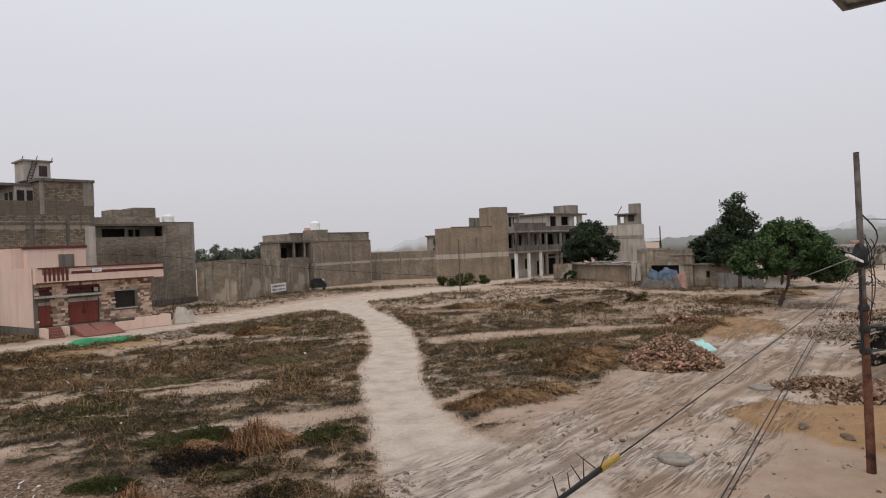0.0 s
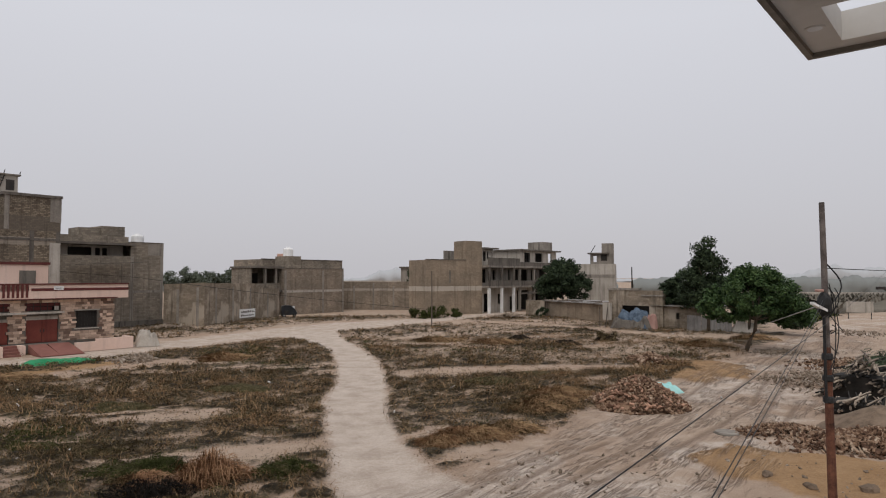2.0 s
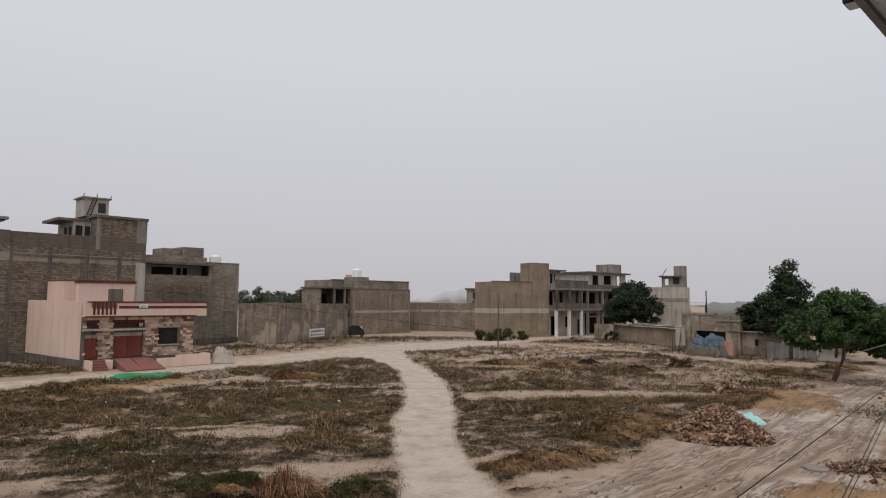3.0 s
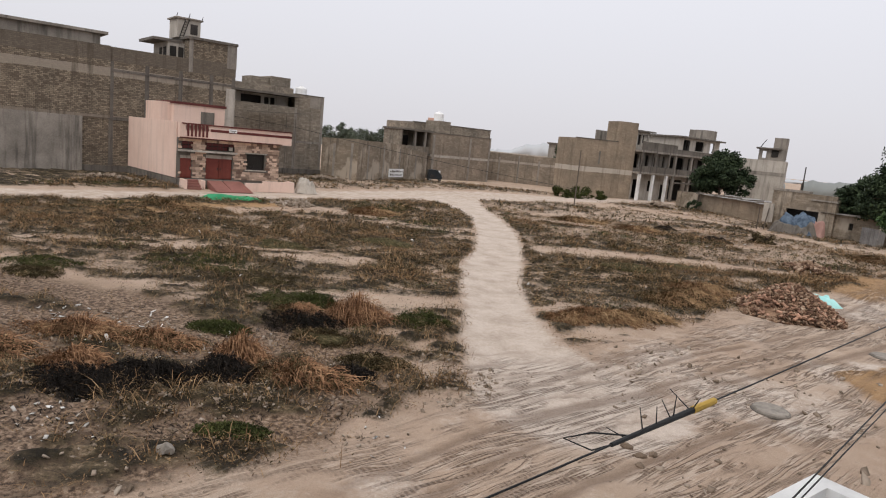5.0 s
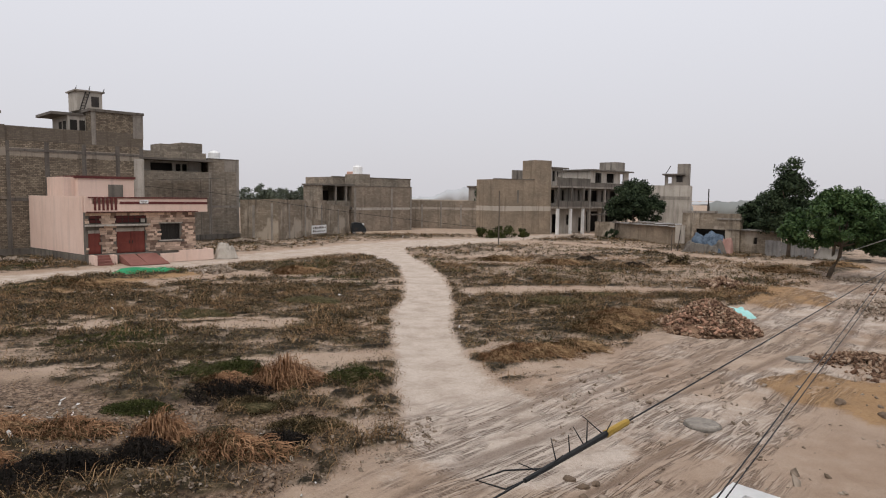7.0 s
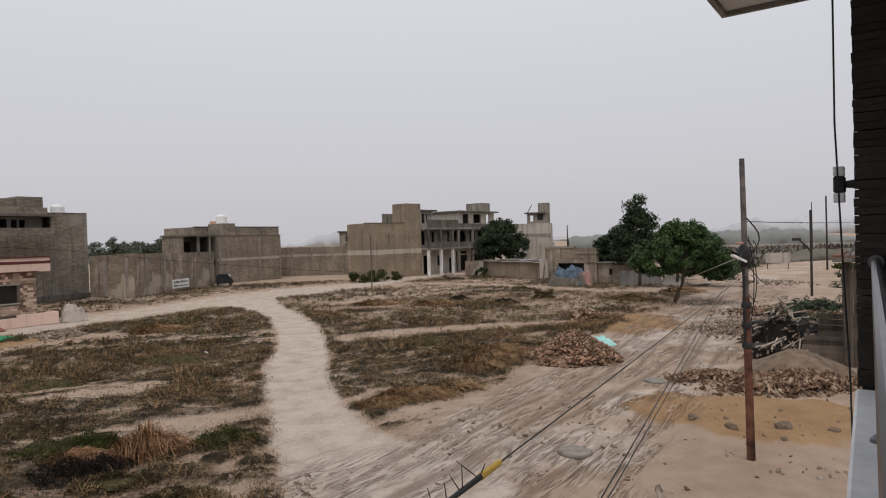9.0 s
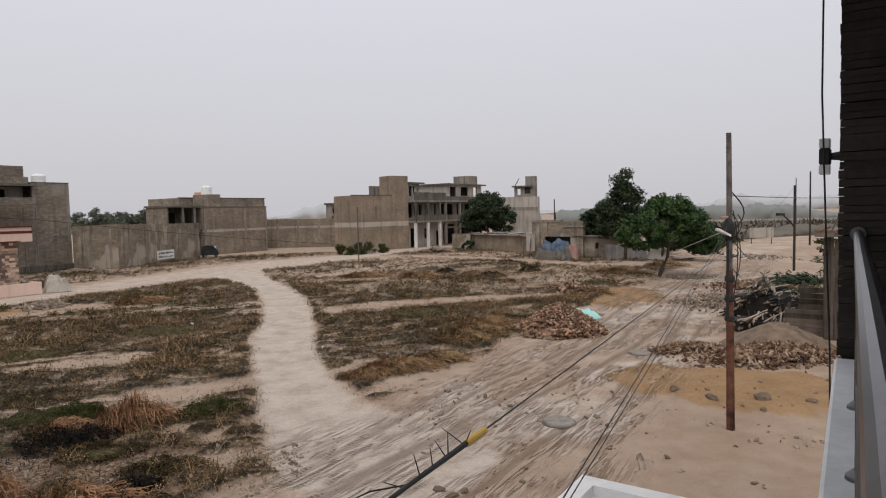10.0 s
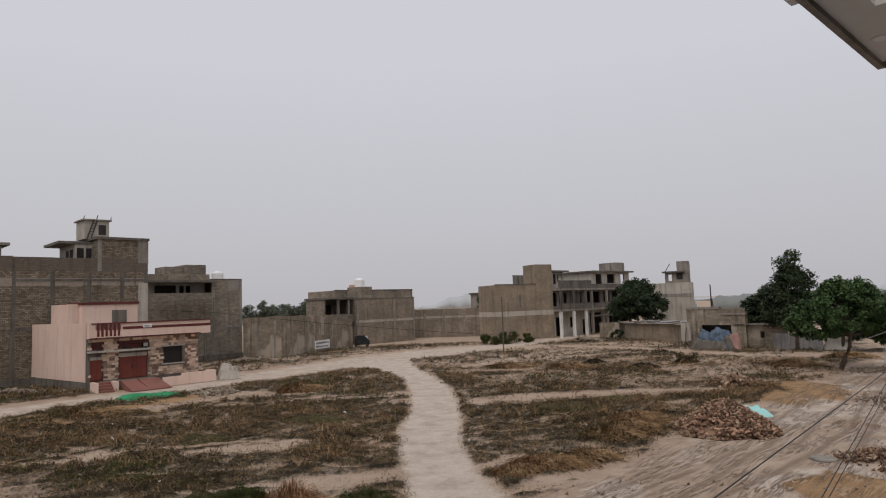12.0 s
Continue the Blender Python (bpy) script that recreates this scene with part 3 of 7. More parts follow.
def ground_height(x, y):
    f = field_mask(x, y)
    near = smooth(150, 90, np.hypot(x, y))
    h = (fbm(x * 0.35, y * 0.35, 1) - 0.5) * 0.16 + (fbm(x * 1.4, y * 1.4, 2) - 0.5) * 0.09
    h = h + f * (0.17 * tufts(x, y) - 0.02 + 0.06 * (fbm(x * 4.3, y * 4.3, 8) - 0.4))
    walked = smooth(0.7, -0.6, np.minimum(way_distance(x, y, FOOTPATH), way_distance(x, y, STREET)))
    h = h * (1 - 0.75 * walked) - 0.08 * walked - 0.035 * rut_mask(x, y)
    h = h + 0.18 * sand_mask(x, y) - 0.12 * ash_mask(x, y)
    # pits beside the thin pole
    for cx, cy, r, d in ((2.6, 70.5, 1.6, 0.7), (3.6, 67.0, 1.3, 0.55), (15.4, 60.5, 1.5, 0.4), (9.0, 62.0, 1.4, 0.35)):
        rr = np.hypot((x - cx) / r, (y - cy) / r)
        h = h - d * smooth(1.0, 0.3, rr) + 0.3 * d * smooth(0.6, 0.2, np.abs(rr - 1.25))
    return h * near


def axis(*spans):
    out = []
    for a, b, n in spans:
        out += list(np.linspace(a, b, n, endpoint=False))
    return np.array(out + [spans[-1][1]])


gx = axis((-2500, -400, 10), (-400, -70, 16), (-70, -24, 110), (-24, 26, 310), (26, 70, 120), (70, 400, 24), (400, 2500, 10))
gy = axis((-400, -30, 8), (-30, 6, 36), (6, 34, 190), (34, 62, 130), (62, 125, 150), (125, 400, 26), (400, 3500, 14))
GX, GY = np.meshgrid(gx, gy)
GZ = ground_height(GX, GY)
nx, ny = len(gx), len(gy)
idx = np.arange(nx * ny).reshape(ny, nx)
quads = np.stack([idx[:-1, :-1], idx[:-1, 1:], idx[1:, 1:], idx[1:, :-1]], -1).reshape(-1, 4)
ground_mesh = from_arrays("ground", np.stack([GX, GY, GZ], -1).reshape(-1, 3), quads, M_GROUND)
ground_mesh.shade_smooth()
FIELD = field_mask(GX, GY)
pale = np.maximum.reduce([smooth(0.8, -0.5, way_distance(GX, GY, FOOTPATH)), 0.58 * smooth(1.0, -1.5, way_distance(GX, GY, ROAD)) * (0.3 + 0.7 * smooth(0.4, 0.6, fbm(GX * 0.3, GY * 0.3, 77))),
                          0.6 * smooth(1.0, -1.0, way_distance(GX, GY, STREET))])
rutzone = np.clip(smooth(1.0, -1.2, way_distance(GX, GY, ROAD)) + 0.8 * smooth(3.2, 1.4, np.hypot((GX - 0.8) / 1.4, GY - 15.5)), 0, 1) * smooth(80, 45, GY)
FIELD = FIELD * (0.5 + 0.5 * tufts(GX, GY)) * (1 - 0.22 * smooth(36, 58, GY + 0.3 * (GX - 4)))
for key, val in (("pale", pale), ("sand", sand_mask(GX, GY)), ("soil", FIELD), ("ash", ash_mask(GX, GY)), ("rut", 0.85 * rut_mask(GX, GY)), ("dirt", dirt_mask(GX, GY)), ("rutzone", rutzone)):
    at = ground_mesh.attributes.new(key, "FLOAT", "POINT")
    at.data.foreach_set("value", np.asarray(val, dtype=np.float32).ravel())
ground = tagged(new("ground", ground_mesh), "dusty bare earth and overgrown plot with tyre ruts", "ground", kind="structure")


def gz(x, y):
    return float(ground_height(np.array([x], dtype=float), np.array([y], dtype=float))[0])


def at_ground(x, y, turn=0.0, lift=0.0):
    return pose(x, y, gz(x, y) + lift, 0, 0, turn)

# ---------------------------------------------------------------- houses
GRID = 47.0


def shutters(parent, name, x0, x1, y, z0, z1, material, leaves=2, label=""):
    """Steel door leaves with a raised frame and panel ribs."""
    w = (x1 - x0) / leaves
    for i in range(leaves):
        a, b = x0 + i * w + 0.015, x0 + (i + 1) * w - 0.015
        leaf = part(name, boxes((a, b, y, y + 0.05, z0, z1), (a + 0.08, b - 0.08, y - 0.02, y, z0 + 0.1, (z0 + z1) / 2 - 0.05), (a + 0.08, b - 0.08, y - 0.02, y, (z0 + z1) / 2 + 0.05, z1 - 0.1)), material, parent, label)
        part("handle", boxes((b - 0.14 if i == 0 else a + 0.08, b - 0.08 if i == 0 else a + 0.14, y - 0.06, y - 0.02, (z0 + z1) / 2 - 0.12, (z0 + z1) / 2 + 0.12)), M_IRON, leaf)


def grille(parent, x0, x1, y, z0, z1, bars=7, rows=5):
    fr = part("window", boxes((x0, x1, y, y + 0.05, z0, z0 + 0.06), (x0, x1, y, y + 0.05, z1 - 0.06, z1), (x0, x0 + 0.06, y, y + 0.05, z0 + 0.06, z1 - 0.06), (x1 - 0.06, x1, y, y + 0.05, z0 + 0.06, z1 - 0.06)), M_IRON, parent, "dark iron window grille")
    for i in range(1, bars):
        x = x0 + (x1 - x0) * i / bars
        part("bar", boxes((x - 0.012, x + 0.012, y + 0.01, y + 0.035, z0 + 0.06, z1 - 0.06)), M_IRON, fr)
    for i in range(1, rows):
        z = z0 + (z1 - z0) * i / rows
        part("bar", boxes((x0 + 0.06, x1 - 0.06, y + 0.036, y + 0.05, z - 0.012, z + 0.012)), M_IRON, fr)
    return fr


def opening(parent, x0, x1, y, z0, z1, bars=0, depth=0.5):
    """A near-black panel for the unlit room behind a hole in a wall, with a thin frame."""
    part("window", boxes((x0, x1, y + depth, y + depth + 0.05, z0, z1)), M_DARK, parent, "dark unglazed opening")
    if bars:
        part("window_frame", boxes((x0, x0 + 0.05, y + 0.1, y + 0.16, z0, z1), (x1 - 0.05, x1, y + 0.1, y + 0.16, z0, z1), ((x0 + x1) / 2 - 0.025, (x0 + x1) / 2 + 0.025, y + 0.1, y + 0.16, z0, z1)), M_IRON, parent)


def stone_mesh(w, h):
    bm = bmesh.new()
    box(bm, 0.006, w - 0.006, -0.03, 0.02, 0.006, h - 0.006, jitter=0.008)
    me = bpy.data.meshes.new("stone")
    bm.to_mesh(me)
    bm.free()
    me.materials.append(M_STONE)
    return me


def pink_house():
    h = thing("pink_house", pose(-29.8, 50.3, -0.05, 0, 0, GRID), "low pink house with maroon bands and stone-faced front", "house")
    sh = -0.11
    bm = bmesh.new()
    holes = ((0.22, 1.2, 0.8, 2.75), (2.35, 4.65, 0.8, 2.9), (5.95, 7.6, 1.8, 3.2), (0.3, 4.75, 3.3, 3.95))
    wall_x(bm, 0, 9.0, 0, 0.3, 0.75, 4.2, holes)
    front = part("front_wall", bm, M_CONC_DARK, h, "front wall faced with reddish stone")
    part("side_wall", boxes((0.0, 0.28, 0.302, 11.2, 0.8, 5.46), (8.72, 9.0, 0.302, 11.2, 0.3, 4.6), shear=sh), M_PINK, h, "plain pale pink side wall")
    part("plinth", boxes((-0.05, 9.02, 0.02, 11.3, 0.0, 0.75), shear=sh), M_CONC_DARK, h, "bare grey cement plinth")
    part("back_wall", boxes((0.28, 8.72, 10.9, 11.2, 0.75, 5.0), shear=sh), M_PINK, h)
    part("roof", boxes((0.28, 8.72, 0.302, 10.9, 4.2, 4.42), shear=sh), M_CONC, h)
    # near-black sheet painting the shade of the room behind the openings
    part("room_shade", boxes((0.3, 8.7, 1.6, 1.7, 0.75, 4.15)), M_DARK, h)
    # parapet band that oversails the front
    part("parapet", boxes((-0.02, 9.9, -0.55, 0.0, 4.2, 4.85), (2.35, 9.9, -0.50, 0.0, 4.85, 5.2), (-0.02, 0.45, -0.5, 0.0, 4.85, 5.46), (0.2, 9.9, -0.46, -0.1, 5.2, 5.34)), M_PINK, h, "pale pink roof parapet")
    part("stripe", boxes((2.5, 9.9, -0.57, -0.5, 4.86, 5.07)), M_MAROON, h, "maroon painted stripe")
    part("coping", boxes((0.15, 9.92, -0.56, 0.05, 5.34, 5.44)), M_MAROON, h, "maroon coping")
    part("lower_stripe", boxes((-0.03, 9.0, -0.57, -0.552, 4.2, 4.27)), M_MAROON, h)
    for i in range(6):
        part("louvre", boxes((0.55 + i * 0.31, 0.72 + i * 0.31, -0.585, -0.5, 4.36, 5.34)), M_MAROON, h, "maroon upright slat")
    part("louvre_backing", boxes((0.45, 2.35, -0.3, -0.1, 4.85, 5.34)), M_PINK, h)
    part("name_plate", boxes((4.05, 4.75, -0.6, -0.57, 4.93, 5.22)), M_WHITE, h, "white plate with an unreadable mark")
    part("plate_mark", boxes((4.15, 4.65, -0.606, -0.6, 5.05, 5.09), (4.2, 4.55, -0.606, -0.6, 4.98, 5.01)), M_CONC_DARK, h)
    part("shade_slab", boxes((0.0, 4.9, -0.5, 0.0, 3.08, 3.22)), M_PLASTER, h, "thin sunshade slab over the doors")
    part("vent_board", boxes((0.3, 4.2, 0.1, 0.16, 3.34, 3.6), (0.3, 4.75, 0.1, 0.16, 3.66, 3.9)), M_MAROON, h)
    for i in range(9):
        part("vent_bar", boxes((0.35 + i * 0.5, 0.39 + i * 0.5, 0.06, 0.1, 3.3, 3.95)), M_IRON, h)
    part("meter_box", boxes((4.3, 4.6, -0.12, 0.0, 3.35, 3.65)), M_PLASTER, h, "pale electricity meter box")
    shutters(h, "door", 0.24, 1.18, 0.08, 0.85, 2.5, M_REDDOOR, 1, "red oxide steel door")
    shutters(h, "garage_door", 2.37, 4.63, 0.08, 0.85, 2.6, M_REDDOOR, 2, "red oxide steel gate leaf")
    part("transom", boxes((0.24, 1.18, 0.08, 0.12, 2.5, 2.75)), M_PLASTER, h)
    part("transom", boxes((2.37, 4.63, 0.08, 0.12, 2.6, 2.9)), M_PLASTER, h)
    grille(h, 5.95, 7.6, 0.08, 1.8, 3.2)
    part("window_pane", boxes((5.97, 7.58, 0.2, 0.22, 1.82, 3.18)), M_DARK, h)
    part("window_sill", boxes((5.8, 7.75, -0.12, 0.0, 1.7, 1.79)), M_PLASTER, h)
    part("window_hood", boxes((5.8, 7.75, -0.14, 0.0, 3.21, 3.3)), M_PLASTER, h)
    # porch in front
    part("porch", boxes((1.9, 5.0, -1.0, 0.0, 0.0, 0.8), (0.0, 1.9, -0.6, 0.0, 0.0, 0.8)), M_CONC_DARK, h)
    bm = bmesh.new()
    for x0, x1 in ((2.2, 3.4), (3.55, 5.1)):
        v = [bm.verts.new(c) for c in ((x0, -1.002, 0), (x1, -1.002, 0), (x1, -1.002, 0.79), (x0, -1.002, 0.79), (x0 + 0.2, -3.0, 0), (x1 + 0.35, -3.0, 0), (x0 + 0.2, -3.0, 0.05), (x1 + 0.35, -3.0, 0.05))]
        for f in ((0, 1, 5, 4), (3, 6, 7, 2), (0, 4, 6, 3), (1, 2, 7, 5), (4, 5, 7, 6), (0, 3, 2, 1)):
            bm.faces.new([v[i] for i in f])
    part("ramp", bm, M_RAMP, h, "red cement ramp up to the gate")
    for i in range(4):
        part("step", boxes((0.3, 1.5, -0.602 - 0.3 * (4 - i), -0.602 - 0.3 * (3 - i), 0.0, 0.2 * (i + 1)), bevel=0.015), M_RAMP, h)
    part("cheek_wall", boxes((0.05, 0.28, -1.9, -0.602, 0.0, 0.85), (1.52, 1.88, -1.5, -0.602, 0.0, 0.8)), M_PINK, h)
    part("low_wall", boxes((5.3, 6.9, -1.6, -1.4, 0.0, 0.75), (6.9, 9.9, -1.6, -1.35, 0.0, 0.95), (9.7, 9.9, -1.35, 0.0, 0.0, 0.95)), M_PINK, h, "low pink forecourt wall")
    # room on the roof
    part("roof_room", boxes((1.6, 6.2, 5.0, 9.0, 4.42, 7.0), (0.7, 1.6, 5.6, 9.0, 4.42, 7.1), shear=sh), M_PINK, h, "pale pink room on the roof")
    part("roof_room_cap", boxes((1.5, 6.3, 4.9, 9.1, 7.0, 7.22), shear=sh), M_MAROON, h)
    part("roof_room_door", boxes((4.0, 5.2, 4.9, 4.998, 4.45, 6.5), shear=sh), M_CONC_DARK, h, "brown roof-room door")
    # facing stones, each a piece of its own
    meshes = {}
    z, row = 0.85, 0
    while z < 4.1:
        hgt = random.choice((0.15, 0.18, 0.22))
        x = 0.0 + random.uniform(0, 0.1)
        while x < 8.85:
            w = random.choice((0.22, 0.32, 0.42, 0.52))
            w = min(w, 9.0 - x)
            cx, cz = x + w / 2, z + hgt / 2
            in_stone = (1.25 < cx < 2.3 or 4.75 < cx < 9.0 or cx < 0.2 or (cz > 3.95)) and not (5.8 < cx < 7.75 and 1.65 < cz < 3.3) and cz < 4.15
            if in_stone and w > 0.12:
                key = (round(w, 2), hgt)
                if key not in meshes:
                    meshes[key] = stone_mesh(w, hgt)
                share("stone", meshes[key], front, Matrix.Translation((x, 0, z)))
            x += w
        z += hgt
        row += 1
    return h


def block_house():
    h = thing("block_house", pose(-38.8, 57.3, -0.05, 0, 0, GRID), "tall unplastered block house with a rooftop room", "house")
    part("wall", boxes((-1.8, 9.9, 0, 9, 0, 10.35)), M_BLOCK, h, "stained grey block wall")
    part("side_block", boxes((-16, -1.81, -0.1, 9, 5.1, 11.65)), M_BLOCK, h)
    part("plastered_wall", boxes((-16, -4.1, -0.25, 8.9, 0, 5.1)), M_CONC, h, "grey cement-plastered lower wall")
    part("lower_wall", boxes((-4.1, -1.81, 0.0, 8.9, 0, 5.1)), M_BLOCK, h)
    part("plinth", boxes((-4.08, 9.92, -0.12, 0.0, 0, 0.7)), M_CONC_DARK, h)
    for x in (-1.9, 1.2, 4.3, 7.3, 9.55):
        part("column", boxes((x, x + 0.38, -0.03, 0.3, 0.72, 10.3)), M_CONC_DARK, h)
    part("ring_beam", boxes((-1.8, 9.92, -0.04, 0.3, 4.95, 5.25), (-1.8, 9.92, -0.045, 0.3, 9.4, 9.62)), M_CONC_DARK, h)
    part("plaster_pier", boxes((9.0, 9.95, -0.06, 0.4, 5.3, 9.2)), M_PLASTER, h, "pale plaster patch at the corner")
    part("upper_wall", boxes((5.2, 9.95, 0, 6.5, 10.35, 13.5)), M_BLOCK, h)
    part("upper_column", boxes((5.2, 5.6, -0.03, 0.2, 10.36, 13.5)), M_CONC, h)
    part("upper_column", boxes((9.0, 9.98, -0.03, 0.2, 11.2, 13.5)), M_CONC, h)
    part("upper_roof", boxes((5.0, 10.05, -0.15, 6.7, 13.5, 13.75), (2.2, 5.0, 1.4, 6.7, 13.1, 13.35)), M_CONC_DARK, h)
    part("side_room", boxes((3.6, 5.19, 1.5, 6.5, 10.35, 13.1)), M_PLASTER, h, "whitewashed rooftop room")
    for y in (2.0, 3.4):
        part("window", boxes((3.57, 3.6, y, y + 0.9, 11.2, 12.6)), M_DARK, h)
    part("window", boxes((3.8, 4.4, 1.47, 1.5, 11.2, 12.7), (4.6, 5.1, 1.47, 1.5, 11.2, 12.7)), M_DARK, h)
    part("parapet", boxes((-1.8, 5.19, 0, 0.25, 10.36, 11.6)), M_BLOCK, h)
    part("far_roof", boxes((-16, -1.6, 2.0, 9.3, 12.8, 13.05), (-16, -2.2, 2.4, 9, 11.66, 12.8)), M_CONC, h)
    part("tank_room", boxes((4.7, 7.0, 2.4, 5.0, 13.76, 15.6)), M_PLASTER, h, "small white tank room on the roof")
    part("tank_room_roof", boxes((4.5, 7.2, 2.2, 5.2, 15.6, 15.74)), M_CONC, h)
    part("tank_room_window", boxes((6.0, 6.7, 2.36, 2.4, 14.2, 15.2)), M_IRON, h)
    bm = bmesh.new()
    tube(bm, [(4.9, 2.2, 13.76), (5.5, 2.3, 15.6)], 0.05)
    tube(bm, [(5.25, 2.2, 13.76), (5.85, 2.3, 15.6)], 0.05)
    for k in range(6):
        f = 0.1 + k * 0.15
        tube(bm, [(4.9 + 0.6 * f, 2.2 + 0.1 * f, 13.76 + 1.84 * f), (5.25 + 0.6 * f, 2.2 + 0.1 * f, 13.76 + 1.84 * f)], 0.03)
    part("ladder", bm, M_IRON, h, "dark ladder leaning on the tank room")
    for x, l in ((4.6, 0.3), (5.8, 0.4), (7.1, 0.3)):
        part("rod", tube(bmesh.new(), [(x, 2.3, 15.78), (x + 0.1, 2.3, 15.78 + l)], 0.05, 0.02), M_IRON, h)
    return h


def grey_house():
    h = thing("grey_house", pose(-28.4, 82.0, -0.05, 0, 0, GRID), "grey two-storey block house with a recessed balcony", "house")
    part("wall", boxes((-13.5, 0, 0, 0.3, 0, 8.45), (-0.3, 0, 0.3, 10, 0, 10.1), (-4.0, -0.3, 0, 0.3, 8.45, 10.1)), M_BLOCK2, h, "dusty grey block wall")
    part("back_wall", boxes((-13.5, -0.3, 9.7, 10, 0, 10.0)), M_BLOCK2, h)
    bm = bmesh.new()
    wall_x(bm, -13.5, -4.0, 2.0, 2.2, 7.2, 9.7, ((-10.2, -7.6, 8.0, 9.45), (-7.2, -6.6, 7.4, 9.4), (-6.4, -5.8, 8.2, 9.4)))
    part("balcony_wall", bm, M_PLASTER, h, "pale plastered balcony wall")
    part("balcony_floor", boxes((-13.5, -0.3, 0.3, 9.7, 7.0, 7.2)), M_CONC, h)
    part("room_dark", boxes((-13.0, -4.2, 3.0, 3.1, 7.2, 9.7)), M_DARK, h)
    part("roof", boxes((-13.6, -3.6, -0.4, 9.7, 9.7, 9.95), (-4.0, 0.05, -0.05, 10, 10.1, 10.18)), M_CONC_DARK, h)
    part("roof_parapet", boxes((-13.5, -4.0, 0.6, 0.85, 9.95, 10.75)), M_BLOCK2, h)
    part("stair_head", boxes((-9.0, -6.6, 2.0, 5.0, 9.95, 11.75), (-6.6, -4.0, 1.6, 5.0, 9.95, 12.0)), M_BLOCK2, h)
    for x in (-4.0, -0.32):
        part("column", boxes((x, x + 0.35, -0.03, 0.2, 0.0, 8.4 if x < -1 else 10.1)), M_CONC, h)
    part("ring_beam", boxes((-13.5, 0.02, -0.035, 0.2, 4.1, 4.35)), M_CONC, h)
    part("plinth", boxes((-13.5, 0.1, -0.3, 0.0, 0, 0.8)), M_CONC_DARK, h)
    part("plaster_patch", boxes((-1.9, -0.1, -0.02, 0.0, 8.6, 10.0)), M_CONC, h)
    return h


def awning():
    h = thing("roof_awning", pose(-28.4, 82.0, 0, 0, 0, GRID), "flat tin awning on thin posts", "awning")
    bm = bmesh.new()
    box(bm, -10.4, -4.0, -3.0, -0.6, 7.3, 7.38)
    for v in bm.verts:
        v.co.z += (v.co.x + 10) * 0.05
    part("sheet", bm, M_CONC_DARK, h)
    for x in (-9.6, -6.2, -5.0):
        part("post", tube(bmesh.new(), [(x, -2.6, -0.1), (x, -2.6, 7.25 + (x + 10) * 0.05)], 0.035), M_CONC_DARK, h)


def tank(name, m, r, hgt, material, label):
    t = thing(name, m, label, "water tank")
    part("drum", lathe(bmesh.new(), [(r * 0.96, 0), (r, 0.05), (r, hgt * 0.35), (r * 0.97, hgt * 0.38), (r, hgt * 0.41), (r, hgt * 0.75), (r * 0.85, hgt * 0.88), (r * 0.4, hgt * 0.95)], 18), material, t, smooth=False)
    part("lid", lathe(bmesh.new(), [(r * 0.42, hgt * 0.95), (r * 0.42, hgt), (r * 0.2, hgt * 1.03)], 14), material, t)
    return t


def yard_wall(name, a, b, top_a, top_b, material, label, thick=0.3, pillars=4, coping=True):
    ax, ay = a
    L = math.hypot(b[0] - ax, b[1] - ay)
    h = thing(name, pose(ax, ay, -0.1, 0, 0, math.degrees(math.atan2(b[1] - ay, b[0] - ax))), label, "wall", kind="structure")
    bm = bmesh.new()
    n = max(3, int(L / 1.2))
    rows = []
    for i in range(n + 1):
        x = L * i / n
        zt = top_a + (top_b - top_a) * i / n + random.uniform(-0.05, 0.05)
        rows.append([bm.verts.new((x, y, z)) for y, z in ((0, 0), (0, zt), (thick, zt), (thick, 0))])
    for p, q in zip(rows, rows[1:]):
        for k in range(4):
            bm.faces.new([p[k], q[k], q[(k + 1) % 4], p[(k + 1) % 4]])
    bm.faces.new(rows[0])
    bm.faces.new(rows[-1][::-1])
    bmesh.ops.recalc_face_normals(bm, faces=bm.faces)
    part("wall_body", bm, material, h)
    for i in range(pillars):
        x = L * (i + 0.5) / pillars + random.uniform(-0.4, 0.4)
        zt = top_a + (top_b - top_a) * x / L
        part("pillar", boxes((x, x + 0.3, -0.04, thick + 0.02, 0, zt - random.uniform(0.1, 0.8))), M_CONC, h)
    return h


